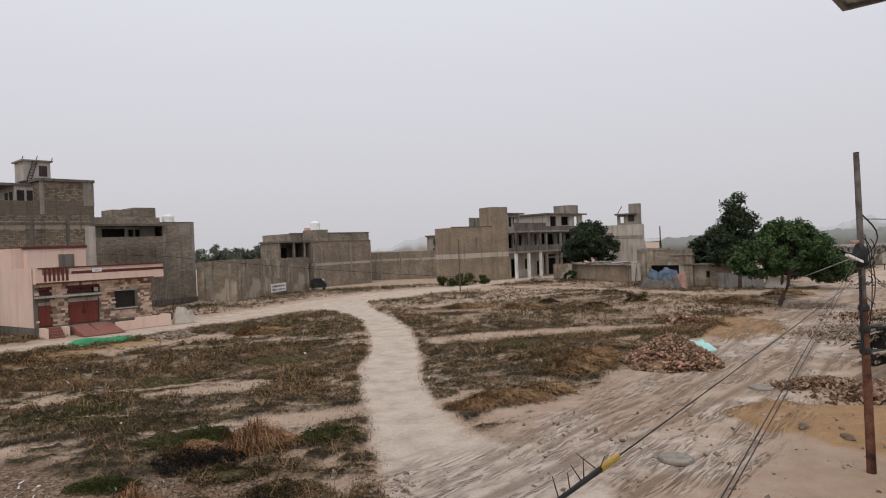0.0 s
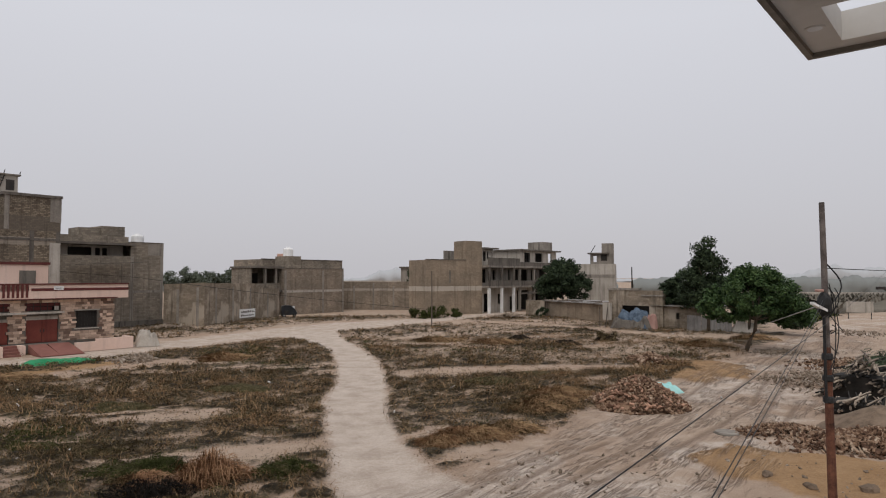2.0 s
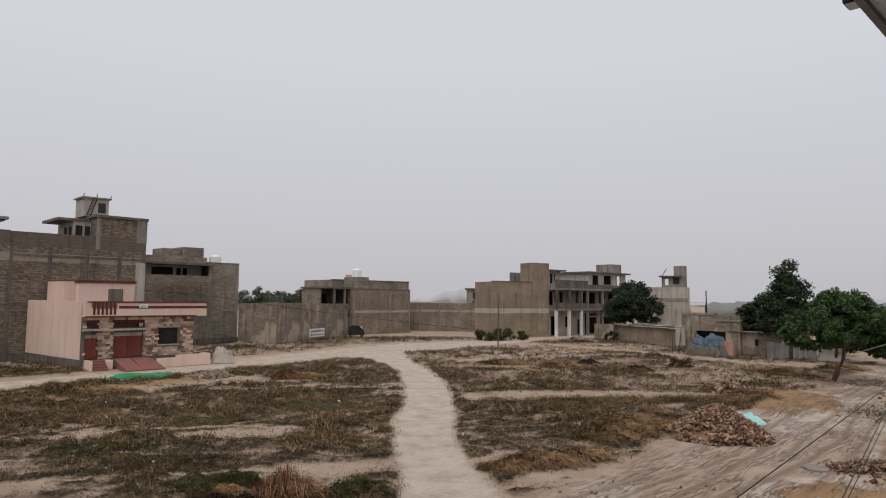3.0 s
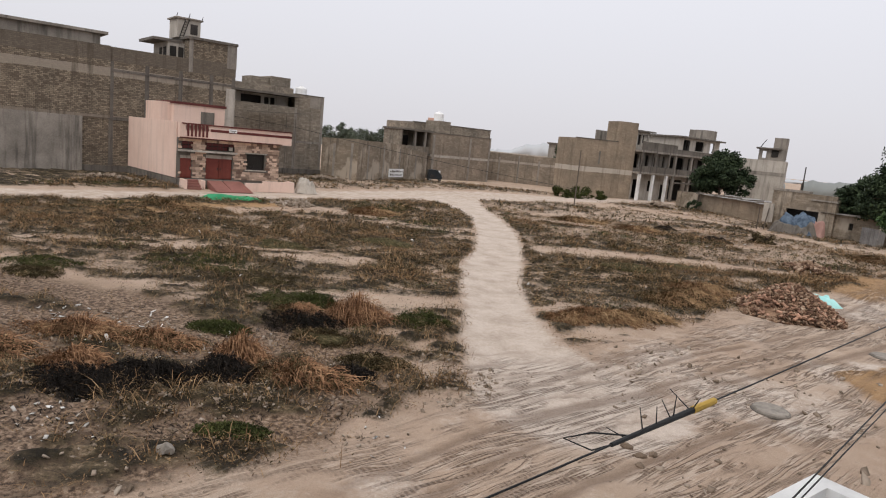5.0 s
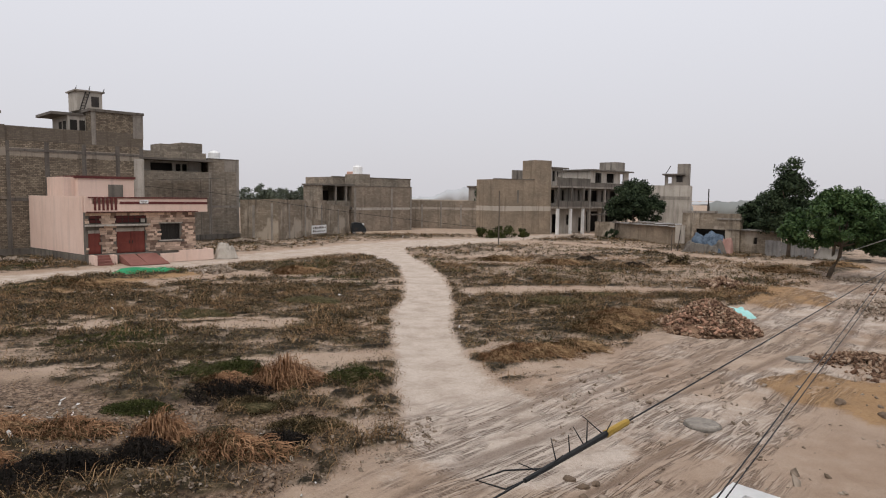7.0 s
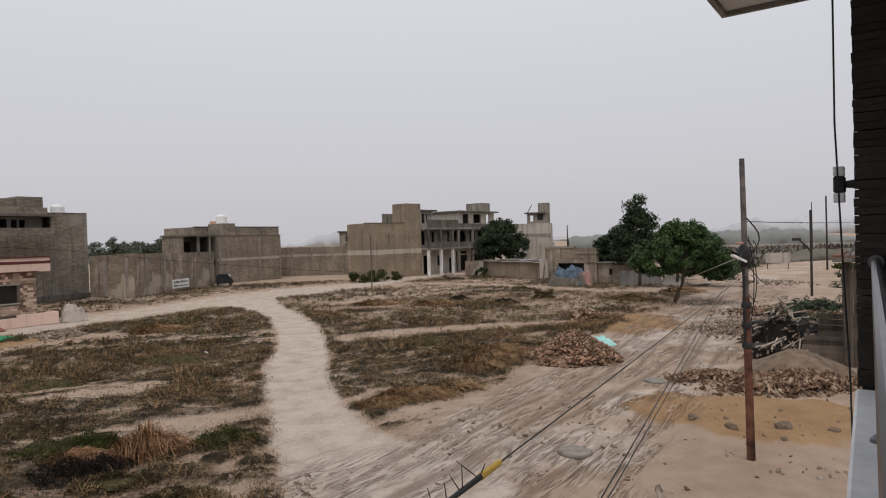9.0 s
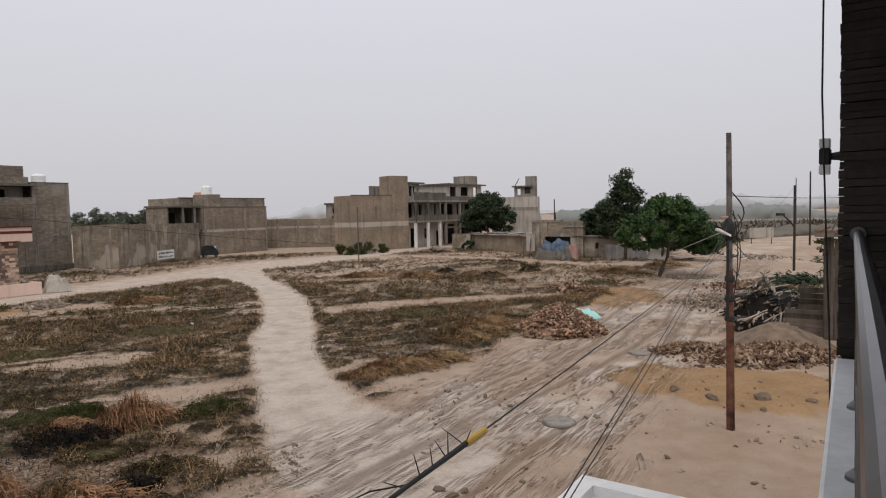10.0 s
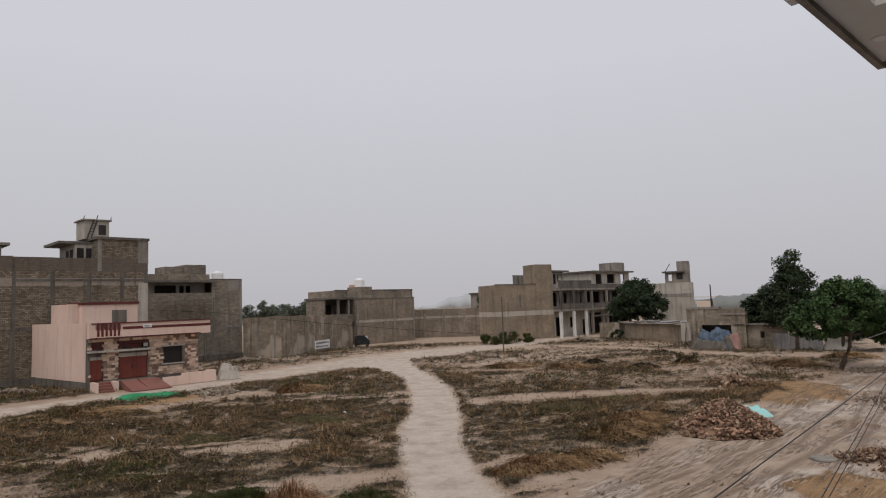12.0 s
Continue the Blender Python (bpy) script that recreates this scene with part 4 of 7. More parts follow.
def mid_house():
    h = thing("mid_house", pose(-16.8, 101.7, -0.05, 0, 0, GRID), "grey-brown single-storey block house with open porch", "house")
    part("wall", boxes((0, 12.3, 0, 6, 0, 7.3)), M_MID, h, "grey-brown block wall with a pale ring beam")
    part("rear_wall", boxes((0.2, 17.5, 6.01, 14, 0, 8.9)), M_BLOCK2, h)
    part("side_wing", boxes((12.31, 13.5, 1.5, 6.0, 0, 7.0)), M_BLOCK2, h)
    part("stair_head", boxes((1.5, 3.8, 0.8, 4.4, 7.3, 9.3)), M_BLOCK2, h)
    part("coping", boxes((-0.05, 12.35, -0.06, 0.3, 7.3, 7.42), (0.1, 17.6, 5.9, 6.3, 8.9, 9.0)), M_CONC_DARK, h)
    for x in (0.0, 7.6, 11.95):
        part("column", boxes((x, x + 0.35, -0.04, 0.2, 0, 7.0)), M_CONC, h)
    part("ring_beam", boxes((0, 12.3, -0.035, 0.2, 3.55, 3.85)), M_PLASTER, h)
    # open wing with columns
    part("wing_wall", boxes((-5.6, 0, 5.5, 5.8, 0, 7.35), (-5.6, -5.3, 1.0, 5.5, 0, 7.35)), M_BLOCK2, h)
    part("wing_slab", boxes((-5.8, 0.3, 0.6, 6.0, 7.35, 7.62), (-5.8, 0.0, 0.6, 6.0, 3.7, 4.0)), M_CONC_DARK, h)
    for x in (-3.0, -1.0):
        part("wing_column", boxes((x, x + 0.35, 1.0, 1.35, 0, 7.35)), M_CONC, h)
    part("wing_opening", boxes((-5.0, -3.4, 5.45, 5.5, 4.3, 7.0)), M_DARK, h)
    part("wing_opening", boxes((-2.6, -1.1, 5.45, 5.5, 4.3, 6.6)), M_DARK, h)
    part("wing_parapet", boxes((-5.3, 0.0, 1.0, 1.2, 4.0, 5.0)), M_BLOCK2, h)
    return h


def tan_house():
    h = thing("tan_house", pose(5.1, 98.4, -0.05, 0, 0, 31), "tan rendered blank wall with a stair tower", "house")
    part("wall", boxes((0, 10.9, 0, 5, 0, 8.6)), M_BROWN, h, "tan rendered wall with a pale band")
    part("tower", boxes((7.6, 10.92, -0.03, 3.2, 8.61, 11.75), (7.6, 10.92, -0.03, 0.0, 0, 8.61)), M_BROWN, h, "square stair tower")
    part("coping", boxes((-0.05, 7.6, -0.05, 0.3, 8.6, 8.72)), M_CONC_DARK, h)
    part("slit", boxes((4.3, 4.6, -0.012, 0.02, 5.0, 7.0)), M_CONC_DARK, h)
    return h


def frame_house():
    """The unfinished concrete frame with balconies beside the tan wall."""
    h = thing("frame_house", pose(14.6, 104.0, -0.05, 0, 0, 44), "unfinished concrete house with open balconies and dark openings", "house")
    L = 21.0
    part("slab", boxes((0, L, -1.2, 9, 4.15, 4.45)), M_CONC, h, "concrete floor slab")
    part("slab", boxes((0, L, -1.2, 9, 7.5, 7.8)), M_CONC, h, "concrete floor slab")
    part("balcony_parapet", boxes((0, 8.6, -1.2, -1.0, 4.45, 5.4), (9.6, L, -1.2, -1.0, 4.45, 5.3)), M_CONC_DARK, h)
    part("roof_parapet", boxes((0, 8.8, -1.2, -1.0, 7.8, 9.1)), M_CONC_DARK, h)
    part("roof_parapet", boxes((8.8, L, -1.2, -1.0, 7.8, 8.5)), M_CONC_DARK, h)
    ground_holes = ((1.0, 2.6, 0.0, 3.2), (4.8, 6.2, 1.4, 3.1), (8.2, 9.2, 0, 2.6), (10.4, 14.0, 0, 3.6), (15, 19, 0.8, 3.4))
    first_holes = ((0.3, 1.6, 5.0, 7.2), (2.1, 3.0, 4.5, 7.0), (3.4, 4.2, 5.2, 7.1), (5.6, 6.3, 5.2, 7.1), (7.8, 8.4, 4.8, 7.2), (9.9, 13.6, 5.3, 7.2), (14.8, 16.6, 5.3, 7.2), (17.6, 19.6, 5.3, 7.2))
    top_holes = ((10.6, 12.4, 8.5, 10.2), (14.0, 16.4, 8.6, 10.2), (18.2, 19.4, 8.4, 10.2))
    for z0, z1, holes, mat in ((0, 4.15, ground_holes, M_PLASTER), (4.45, 7.5, first_holes, M_CONC)):
        part("wall", wall_x(bmesh.new(), 0, L, 0.6, 0.85, z0, z1, holes), mat, h, "pale plastered wall with openings")
    part("top_wall", wall_x(bmesh.new(), 9.3, L, -0.9, -0.65, 7.82, 10.5, top_holes), M_PLASTER, h)
    part("top_side_wall", boxes((9.3, 9.55, -0.64, 8, 7.82, 10.5)), M_PLASTER, h)
    part("top_roof", boxes((8.8, L + 0.6, -1.6, 8.4, 10.5, 10.75)), M_CONC_DARK, h)
    part("top_stair_head", boxes((18.4, 21.4, 0.2, 3.6, 10.75, 12.4)), M_CONC, h)
    # Near-black sheets put the rooms' shade behind the openings.
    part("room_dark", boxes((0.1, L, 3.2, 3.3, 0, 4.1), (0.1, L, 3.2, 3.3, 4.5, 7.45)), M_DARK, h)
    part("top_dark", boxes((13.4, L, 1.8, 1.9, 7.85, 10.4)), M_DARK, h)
    part("end_wall", boxes((L - 0.25, L, 0.86, 8, 0, 10.5)), M_CONC, h)
    part("rear_wall", boxes((0, L - 0.25, 8.4, 8.6, 0, 10.5), (0, 0.2, 0.86, 8.4, 0, 7.5)), M_CONC, h)
    part("stair_room", wall_x(bmesh.new(), 0.2, 4.4, 1.2, 1.4, 7.82, 10.6, ((1.6, 2.4, 8.6, 10.2), (2.7, 4.0, 8.9, 10.2))), M_PLASTER, h)
    part("stair_room_dark", boxes((0.2, 4.3, 2.2, 2.3, 7.85, 10.5)), M_DARK, h)
    part("stair_room_roof", boxes((0.0, 5.2, 0.6, 5.2, 10.6, 10.85)), M_CONC_DARK, h)
    for x in (0.2, 3.6, 7.0):
        part("pillar", boxes((x, x + 0.4, -1.15, -0.75, 0, 4.15)), M_WHITE, h, "white porch pillar")
        part("balcony_post", boxes((x, x + 0.25, -1.23, -0.98, 4.46, 9.15)), M_CONC_DARK, h)
    for x in (9.0, 13.4, 17.2, 20.6):
        part("column", boxes((x, x + 0.4, -1.0, -0.6, 0, 7.5)), M_CONC, h)
    part("window_frame", boxes((11.4, 11.5, -0.8, -0.74, 8.5, 10.2), (12.0, 12.4, -0.8, -0.74, 8.5, 10.2)), M_IRON, h)
    part("beam", boxes((9.3, L, -1.25, -1.0, 3.0, 3.25)), M_CONC_DARK, h)
    return h


def pale_house():
    h = thing("pale_house", pose(28.2, 103.0, -0.05, 0, 0, -22), "pale cement house with a small stair tower", "house")
    part("wall", boxes((0, 7.6, 0, 6, 0, 8.0)), M_PLASTER, h, "pale cement wall")
    part("ring_beam", boxes((-0.03, 7.63, -0.04, 0.1, 5.8, 6.3)), M_CONC, h)
    part("tower", wall_x(bmesh.new(), 3.8, 5.6, 0.0, 0.2, 8.0, 9.6, ((4.3, 4.8, 8.3, 9.3),)), M_CONC, h)
    part("tower_body", boxes((5.6, 7.4, 0, 2.4, 8.0, 11.3)), M_CONC, h, "small stair tower")
    part("tower_opening", boxes((5.5, 6.4, -0.05, 0.0, 8.5, 9.5)), M_DARK, h)
    part("tower_slab", boxes((3.4, 6.8, -0.4, 2.4, 9.6, 9.8)), M_CONC_DARK, h)
    part("rod", tube(bmesh.new(), [(3.9, 0.1, 9.8), (4.6, 0.1, 11.0)], 0.06), M_IRON, h)
    return h


pink_house()
block_house()
grey_house()
awning()
tank("water_tank", at_ground(-31.9, 83.0) @ Matrix.Translation((0, 0, 9.97 - gz(-31.9, 83.0))), 0.75, 1.35, M_TANK, "white plastic water tank on the grey roof")
yard_wall("yard_wall", (-27.7, 80.4), (-22.7, 79.8), 5.15, 5.3, M_YARD, "weathered block yard wall with flaking plaster", pillars=2)
yard_wall("yard_wall", (-22.7, 79.8), (-19.0, 91.5), 5.3, 5.1, M_YARD, "weathered block yard wall with flaking plaster", pillars=3)
yard_wall("yard_wall", (-19.0, 91.5), (-16.95, 98.0), 4.7, 4.2, M_YARD, "stained gate-side wall with pale top", pillars=1)
mid_house()
tank("water_tank", pose(-16.89, 105.41, 9.24), 0.8, 1.5, M_TANK, "white plastic water tank on the stair head")
crate = thing("orange_crate", pose(-18.78, 109.84, 8.84), "faded orange plastic tank cover on the roof", "crate")
part("shell", boxes((-0.6, 0.6, -0.5, 0.5, 0, 1.0), bevel=0.08), M_ORANGE, crate)
yard_wall("yard_wall", (-9.3, 119.2), (5.3, 115.4), 5.15, 5.2, M_MID, "long grey-brown block yard wall", pillars=4)
tan_house()
frame_house()
pale_house()
bh = thing("back_house", pose(1.7, 140, -0.1, 0, 0, -3), "low grey house behind the yard wall", "house")
part("wall", boxes((0, 14, 0, 7, 0, 8.0)), M_CONC, bh)
part("roof", boxes((-0.4, 14.2, -0.4, 7, 8.0, 8.3)), M_CONC_DARK, bh)

# ---------------------------------------------------------------- sign, vehicle
sign = thing("wall_sign", pose(-22.7, 79.8, 0, 0, 0, math.degrees(math.atan2(11.7, 3.7))) @ Matrix.Translation((7.9, -0.06, 0.45)), "white wall sign with unreadable dark lettering", "sign")
part("board", boxes((0, 4.0, -0.03, 0.05, 0, 1.15)), M_WHITE, sign)
for k in range(2):
    x = 0.3
    while x < 3.6:
        w = random.uniform(0.15, 0.5)
        part("bar", boxes((x, min(x + w, 3.75), -0.036, -0.03, 0.22 + 0.45 * k, 0.42 + 0.45 * k + random.uniform(-0.06, 0.08))), M_CONC_DARK, sign)
        x += w + random.uniform(0.08, 0.16)


def auto_rickshaw():
    r = thing("auto_rickshaw", at_ground(-15.4, 96.9, 20), "black three-wheeled rickshaw parked at the wall", "rickshaw")
    bm = bmesh.new()
    prof = [(-1.1, 0.35), (-1.15, 0.9), (-1.05, 1.65), (-0.6, 1.78), (0.35, 1.72), (0.75, 1.15), (1.05, 0.95), (1.15, 0.45), (0.9, 0.35)]
    L = [bm.verts.new((x, -0.62, z)) for x, z in prof]
    R = [bm.verts.new((x, 0.62, z)) for x, z in prof]
    bm.faces.new(L[::-1])
    bm.faces.new(R)
    for i in range(len(prof)):
        j = (i + 1) % len(prof)
        bm.faces.new([L[i], L[j], R[j], R[i]])
    part("body", bevelled(bm, 0.06, 2), M_VAN, r, "black painted body and hood")
    part("windscreen", boxes((0.4, 0.78, -0.5, 0.5, 1.16, 1.6)), M_FROST, r)
    part("seat", boxes((-0.7, -0.1, -0.66, -0.6, 0.6, 1.0)), M_IRON, r)
    for x, y in ((-0.75, -0.55), (-0.75, 0.55), (0.85, 0.0)):
        bm = bmesh.new()
        tube(bm, [(x, y - 0.07, 0.25), (x, y + 0.07, 0.25)], 0.25, sides=14)
        w = part("wheel", bm, M_RUBBER, r)
        bm = bmesh.new()
        tube(bm, [(x, y - 0.08, 0.25), (x, y + 0.08, 0.25)], 0.12, sides=10)
        part("rim", bm, M_TIN, w)
    for y in (-0.35, 0.35):
        part("headlight", lathe(bmesh.new(), [(0.08, 0), (0.09, 0.06), (0.05, 0.1)], 10, (1.08, y, 0.75)), M_FROST, r)


auto_rickshaw()

# ---------------------------------------------------------------- sheds on the far side
def shed_row():
    yard_wall("shed_wall", (20.4, 98.0), (22.3, 94.0), 2.45, 2.5, M_YARD, "low mud-plastered shed wall", pillars=0)
    s = thing("long_shed", pose(22.4, 93.6, -0.05, 0, 0, math.degrees(math.atan2(-13.6, 5.2))), "long low mud-walled shed under tin sheets", "shed")
    part("wall", boxes((0, 14.6, 0, 0.3, 0, 2.35), (0, 0.3, 0.3, 4, 0, 2.3), (14.3, 14.6, 0.3, 4, 0, 2.3), (0, 14.6, 4, 4.3, 0, 2.3)), M_BROWN, s, "tan mud-plastered wall")
    for i in range(12):
        bm = bmesh.new()
        box(bm, -0.1 + i * 1.24, 1.2 + i * 1.24, -0.45 + random.uniform(-0.15, 0.1), 4.4, 2.36, 2.42)
        for v in bm.verts:
            v.co.z += 0.03 * (v.co.y) + random.uniform(0, 0.05) + 0.03 * (i % 2)
        part("roof_sheet", bm, M_TIN if i % 3 else M_CONC_DARK, s)
    for i in range(5):
        part("pole", tube(bmesh.new(), [(1.0 + i * 2.6, -0.2 + random.uniform(-0.2, 0.3), 2.5), (2.8 + i * 2.6, 0.6 + random.uniform(0, 2), 2.62)], 0.06), M_WOOD, s)
    for x in (0.25, 0.75):
        part("prop", tube(bmesh.new(), [(x, -0.25, 0.0), (x, -0.15, 2.3)], 0.09), M_WOOD, s)


shed_row()


def cloth(name, m, size, hgt, material, label, seed, group="", nx=26):
    """A crumpled sheet that lies over a heap."""
    bm = bmesh.new()
    w, d = size
    g = []
    for j in range(nx):
        row = []
        for i in range(nx):
            x, y = (i / (nx - 1) - 0.5), (j / (nx - 1) - 0.5)
            n = max(-0.8, min(0.8, noise.fractal((x * 2.5 + seed, y * 2.5, seed), 0.8, 2.0, 3)))
            z = hgt * min(1.0, 1.7 * max(0.0, 1 - (2 * abs(x)) ** 2.6) * max(0.0, 1 - (2 * abs(y)) ** 2.6)) * (0.8 + 0.35 * n) + 0.03 + 0.14 * hgt * abs(noise.noise((x * 7, y * 7, seed)))
            row.append(bm.verts.new((x * w * (1 + 0.25 * n), y * d * (1 + 0.25 * noise.noise((y * 3, seed, x * 3))), z)))
        g.append(row)
    for j in range(nx - 1):
        for i in range(nx - 1):
            bm.faces.new([g[j][i], g[j][i + 1], g[j + 1][i + 1], g[j + 1][i]])
    ob = part(name, bm, material, None, smooth=True)
    ob.matrix_world = m
    return tagged(ob, label, "tarpaulin")


def hut():
    h = thing("block_hut", pose(25.2, 73.8, -0.05, 0, 0, -42), "rough block hut with tarpaulins and tin sheets", "hut")
    part("wall", wall_x(bmesh.new(), 0, 6.3, 0, 0.3, 0, 4.35, ((1.6, 4.8, 0, 2.6),)), M_YARD, h, "tan block wall")
    part("side_wall", boxes((0, 0.3, 0.3, 5, 0, 4.3), (6.0, 6.3, 0.3, 5, 0, 4.0), (0.3, 6.0, 4.7, 5, 0, 4.2)), M_YARD, h)
    part("room_dark", boxes((0.4, 5.9, 1.2, 1.3, 0, 4.0)), M_DARK, h)
    part("lintel", boxes((-0.1, 3.8, -0.05, 0.35, 4.35, 4.6), (3.9, 6.4, -0.1, 0.35, 3.7, 3.85)), M_CONC, h)
    part("low_wall", wall_x(bmesh.new(), 6.32, 10.2, 0.4, 0.7, 0, 2.55, ((7.6, 8.0, 1.2, 1.9),)), M_YARD, h, "rough brick wall with small vents")
    part("vent_back", boxes((7.5, 8.1, 0.8, 0.85, 1.1, 2.0)), M_DARK, h)
    for i in range(6):
        bm = bmesh.new()
        box(bm, 5.0 + i * 1.15, 6.2 + i * 1.15, -0.2 + random.uniform(-0.2, 0.2), 4.2, 2.62, 2.68)
        for v in bm.verts:
            v.co.z += 0.04 * v.co.y + random.uniform(0, 0.08) - 0.03 * i
        part("roof_sheet", bm, M_TIN if i % 2 else M_CONC, h)
    for i in range(6):
        bm = bmesh.new()
        n = 10
        base = 9.0 + i * 0.75
        rows = []
        for k in range(n + 1):
            x = base + 0.74 * k / n
            y = -0.25 + 0.03 * (k % 2) + 0.04 * i
            rows.append([bm.verts.new((x, y, 0.02)), bm.verts.new((x, y, 1.75 - 0.03 * i + random.uniform(-0.02, 0.02))), bm.verts.new((x, y + 0.02, 1.72 - 0.03 * i)), bm.verts.new((x, y + 0.02, 0.02))])
        for p, q in zip(rows, rows[1:]):
            for c in range(4):
                bm.faces.new([p[c], q[c], q[(c + 1) % 4], p[(c + 1) % 4]])
        part("sheet_panel", bm, M_TIN, h, "upright corrugated sheet")
    for x in (-0.6, 0.1, 1.7, 3.3):
        part("prop", tube(bmesh.new(), [(x, -1.2, 0), (x + random.uniform(-0.2, 0.2), -0.9, 2.4)], 0.06), M_WOOD, h)
    part("board", boxes((-0.5, 0.6, -0.6, -0.5, 0.9, 2.9)), M_PLASTER, h, "leaning pale board")


hut()
P_HUT = pose(25.2, 73.8, 0, 0, 0, -42)
cloth("blue_tarpaulin", P_HUT @ Matrix.Translation((3.4, -1.0, 0.0)), (4.0, 2.0), 2.25, M_BLUE, "faded blue tarpaulin heaped against the hut", 3.1)
cloth("grey_tarpaulin", P_HUT @ Matrix.Translation((3.3, -1.75, 0.0)), (4.0, 1.2), 1.35, M_CONC_DARK, "grey tarpaulin draped over the heap", 5.7)
cloth("pink_cloth", P_HUT @ Matrix.Translation((5.4, -1.1, 0.0)), (1.3, 1.0), 1.6, M_RAG, "pinkish cloth hanging beside the tarpaulin", 8.2)
cloth("white_sacks", P_HUT @ Matrix.Translation((14.6, 0.5, 0.0)), (2.6, 1.6), 1.1, M_PLASTER, "pale sacks heaped by the tin fence", 9.9)
cloth("green_net", at_ground(-22.3, 44.8, 45), (4.6, 2.0), 0.35, M_GREEN, "green plastic net spread on the sand", 1.4)
cloth("aqua_sheet", at_ground(12.75, 29.9, 20, 0.35), (1.6, 1.2), 0.38, M_AQUA, "crumpled aqua plastic sheet on the brick heap", 2.6)
cloth("grey_bag", at_ground(-21.2, 57.6, 20), (1.9, 1.5), 1.3, M_PLASTER, "grey-white covered bundle by the pink house", 6.6)

# ---------------------------------------------------------------- poles and wires
def hang(a, b, sag, n=28):
    a, b = Vector(a), Vector(b)
    return [a.lerp(b, i / n) - Vector((0, 0, sag * 4 * (i / n) * (1 - i / n))) for i in range(n + 1)]


def wire(name, pts, r, label, material=M_BLACK):
    ob = part(name, tube(bmesh.new(), pts, r, sides=6), material)
    return tagged(ob, label, "cable")


def near_pole():
    p = thing("utility_pole", pose(10.2, 14.42, gz(10.2, 14.42) - 0.1), "rusty steel utility pole with tangled wires", "utility pole")
    bm = bmesh.new()
    tube(bm, [(0.02, 0, -0.2), (0.0, 0, 2.0), (-0.03, 0, 4.2)], 0.105, 0.085, 12)
    part("shaft", bm, M_RUST, p, "rust-brown lower shaft")
    part("upper_shaft", tube(bmesh.new(), [(-0.03, 0, 4.2), (-0.04, 0, 6.0), (-0.06, 0, 7.62)], 0.075, 0.062, 12), M_POLETOP, p, "upper shaft with flaking pale paint")
    bm = bmesh.new()
    bmesh.ops.create_icosphere(bm, subdivisions=2, radius=0.17)
    for v in bm.verts:
        v.co = Vector((v.co.x * 0.95 - 0.06, v.co.y, v.co.z * 1.9 + 5.2)) * 1.0 + Vector((0.05, 0.05, 0.05)) * noise.noise(v.co * 14)
    part("wire_bundle", bm, M_BLACK, p, "black bundle of taped wires")
    bm = bmesh.new()
    box(bm, -0.42, -0.08, -0.14, 0.0, 5.12, 5.18)
    for v in bm.verts:
        v.co.z += -0.5 * (v.co.x + 0.25)
    part("street_light", bm, M_WHITE, p, "small pale street light head")
    part("insulator", boxes((-0.3, -0.12, -0.1, 0.0, 5.5, 5.56), bevel=0.015), M_RAG, p)
    for k in range(7):
        pts = []
        a = Vector((random.uniform(-0.1, 0.15), random.uniform(-0.15, 0.0), random.uniform(4.2, 5.8)))
        b = Vector((random.uniform(-0.3, 0.4), random.uniform(-0.2, 0.05), random.uniform(2.9, 4.9)))
        c = Vector((random.uniform(-0.35, 0.45), random.uniform(-0.3, 0.1), 0))
        for i in range(11):
            t = i / 10
            q = a.lerp(b, t) + Vector((c.x, c.y, 0)) * (4 * t * (1 - t)) * 0.7
            pts.append(q)
        part("loose_wire", tube(bmesh.new(), pts, 0.012, sides=5), M_BLACK, p)
    pts = [Vector((0.1, 0, 5.2 + 0.1 * i)) + Vector((0.28 * math.sin(i * 0.5), 0, 0.04 * i)) for i in range(8)]
    part("loose_wire", tube(bmesh.new(), pts, 0.018, sides=5), M_BLACK, p)
    for z in (3.4, 2.9, 3.9):
        part("wrap", lathe(bmesh.new(), [(0.1, 0), (0.125, 0.03), (0.12, 0.12), (0.1, 0.16)], 10, (-0.02, 0, z)), M_BLACK, p)
    bundle = [(-0.11, -0.05, 2.9 + 0.25 * i) for i in range(9)]
    part("riser_cable", tube(bmesh.new(), bundle, 0.035, sides=6), M_BLACK, p)
    return p


def far_pole(x, y, h, r, label, arm=False, material=M_IRON):
    p = thing("utility_pole", pose(x, y, gz(x, y) - 0.15), label, "utility pole", "street poles")
    part("shaft", tube(bmesh.new(), [(0, 0, 0), (0.02, 0, h * 0.5), (0.0, 0, h + 0.15)], r, r * 0.75, 8), material, p)
    if arm:
        part("lamp_arm", tube(bmesh.new(), [(0, 0, h * 0.53), (-0.5, -0.1, h * 0.6), (-1.3, -0.2, h * 0.68)], 0.06), M_IRON, p)
        part("lamp_head", boxes((-1.9, -1.2, -0.32, -0.1, h * 0.67, h * 0.7)), M_IRON, p)
    return p


near_pole()
far_pole(40.5, 48.9, 7.4, 0.11, "dark slender street pole with a lamp arm", True)
far_pole(67.0, 78.0, 10.2, 0.13, "dark slender street pole")
far_pole(4.6, 76.8, 6.6, 0.075, "thin grey timber pole on the field's edge", material=M_WOOD)
far_pole(39.5, 104.0, 7.5, 0.12, "dark pole behind the sheds")
far_pole(112.0, 135.0, 12.0, 0.12, "dark slender street pole")
wire("service_cable", hang((-16.5, -16.5, 4.14), (40.45, 48.85, 7.3), 0.75, 60), 0.005, "black service cable sagging across the road")
wire("house_cable", hang((-4.7, -4.73, 3.86), (10.1, 14.4, 5.25), 0.1, 30), 0.0045, "black house cable to the pole")
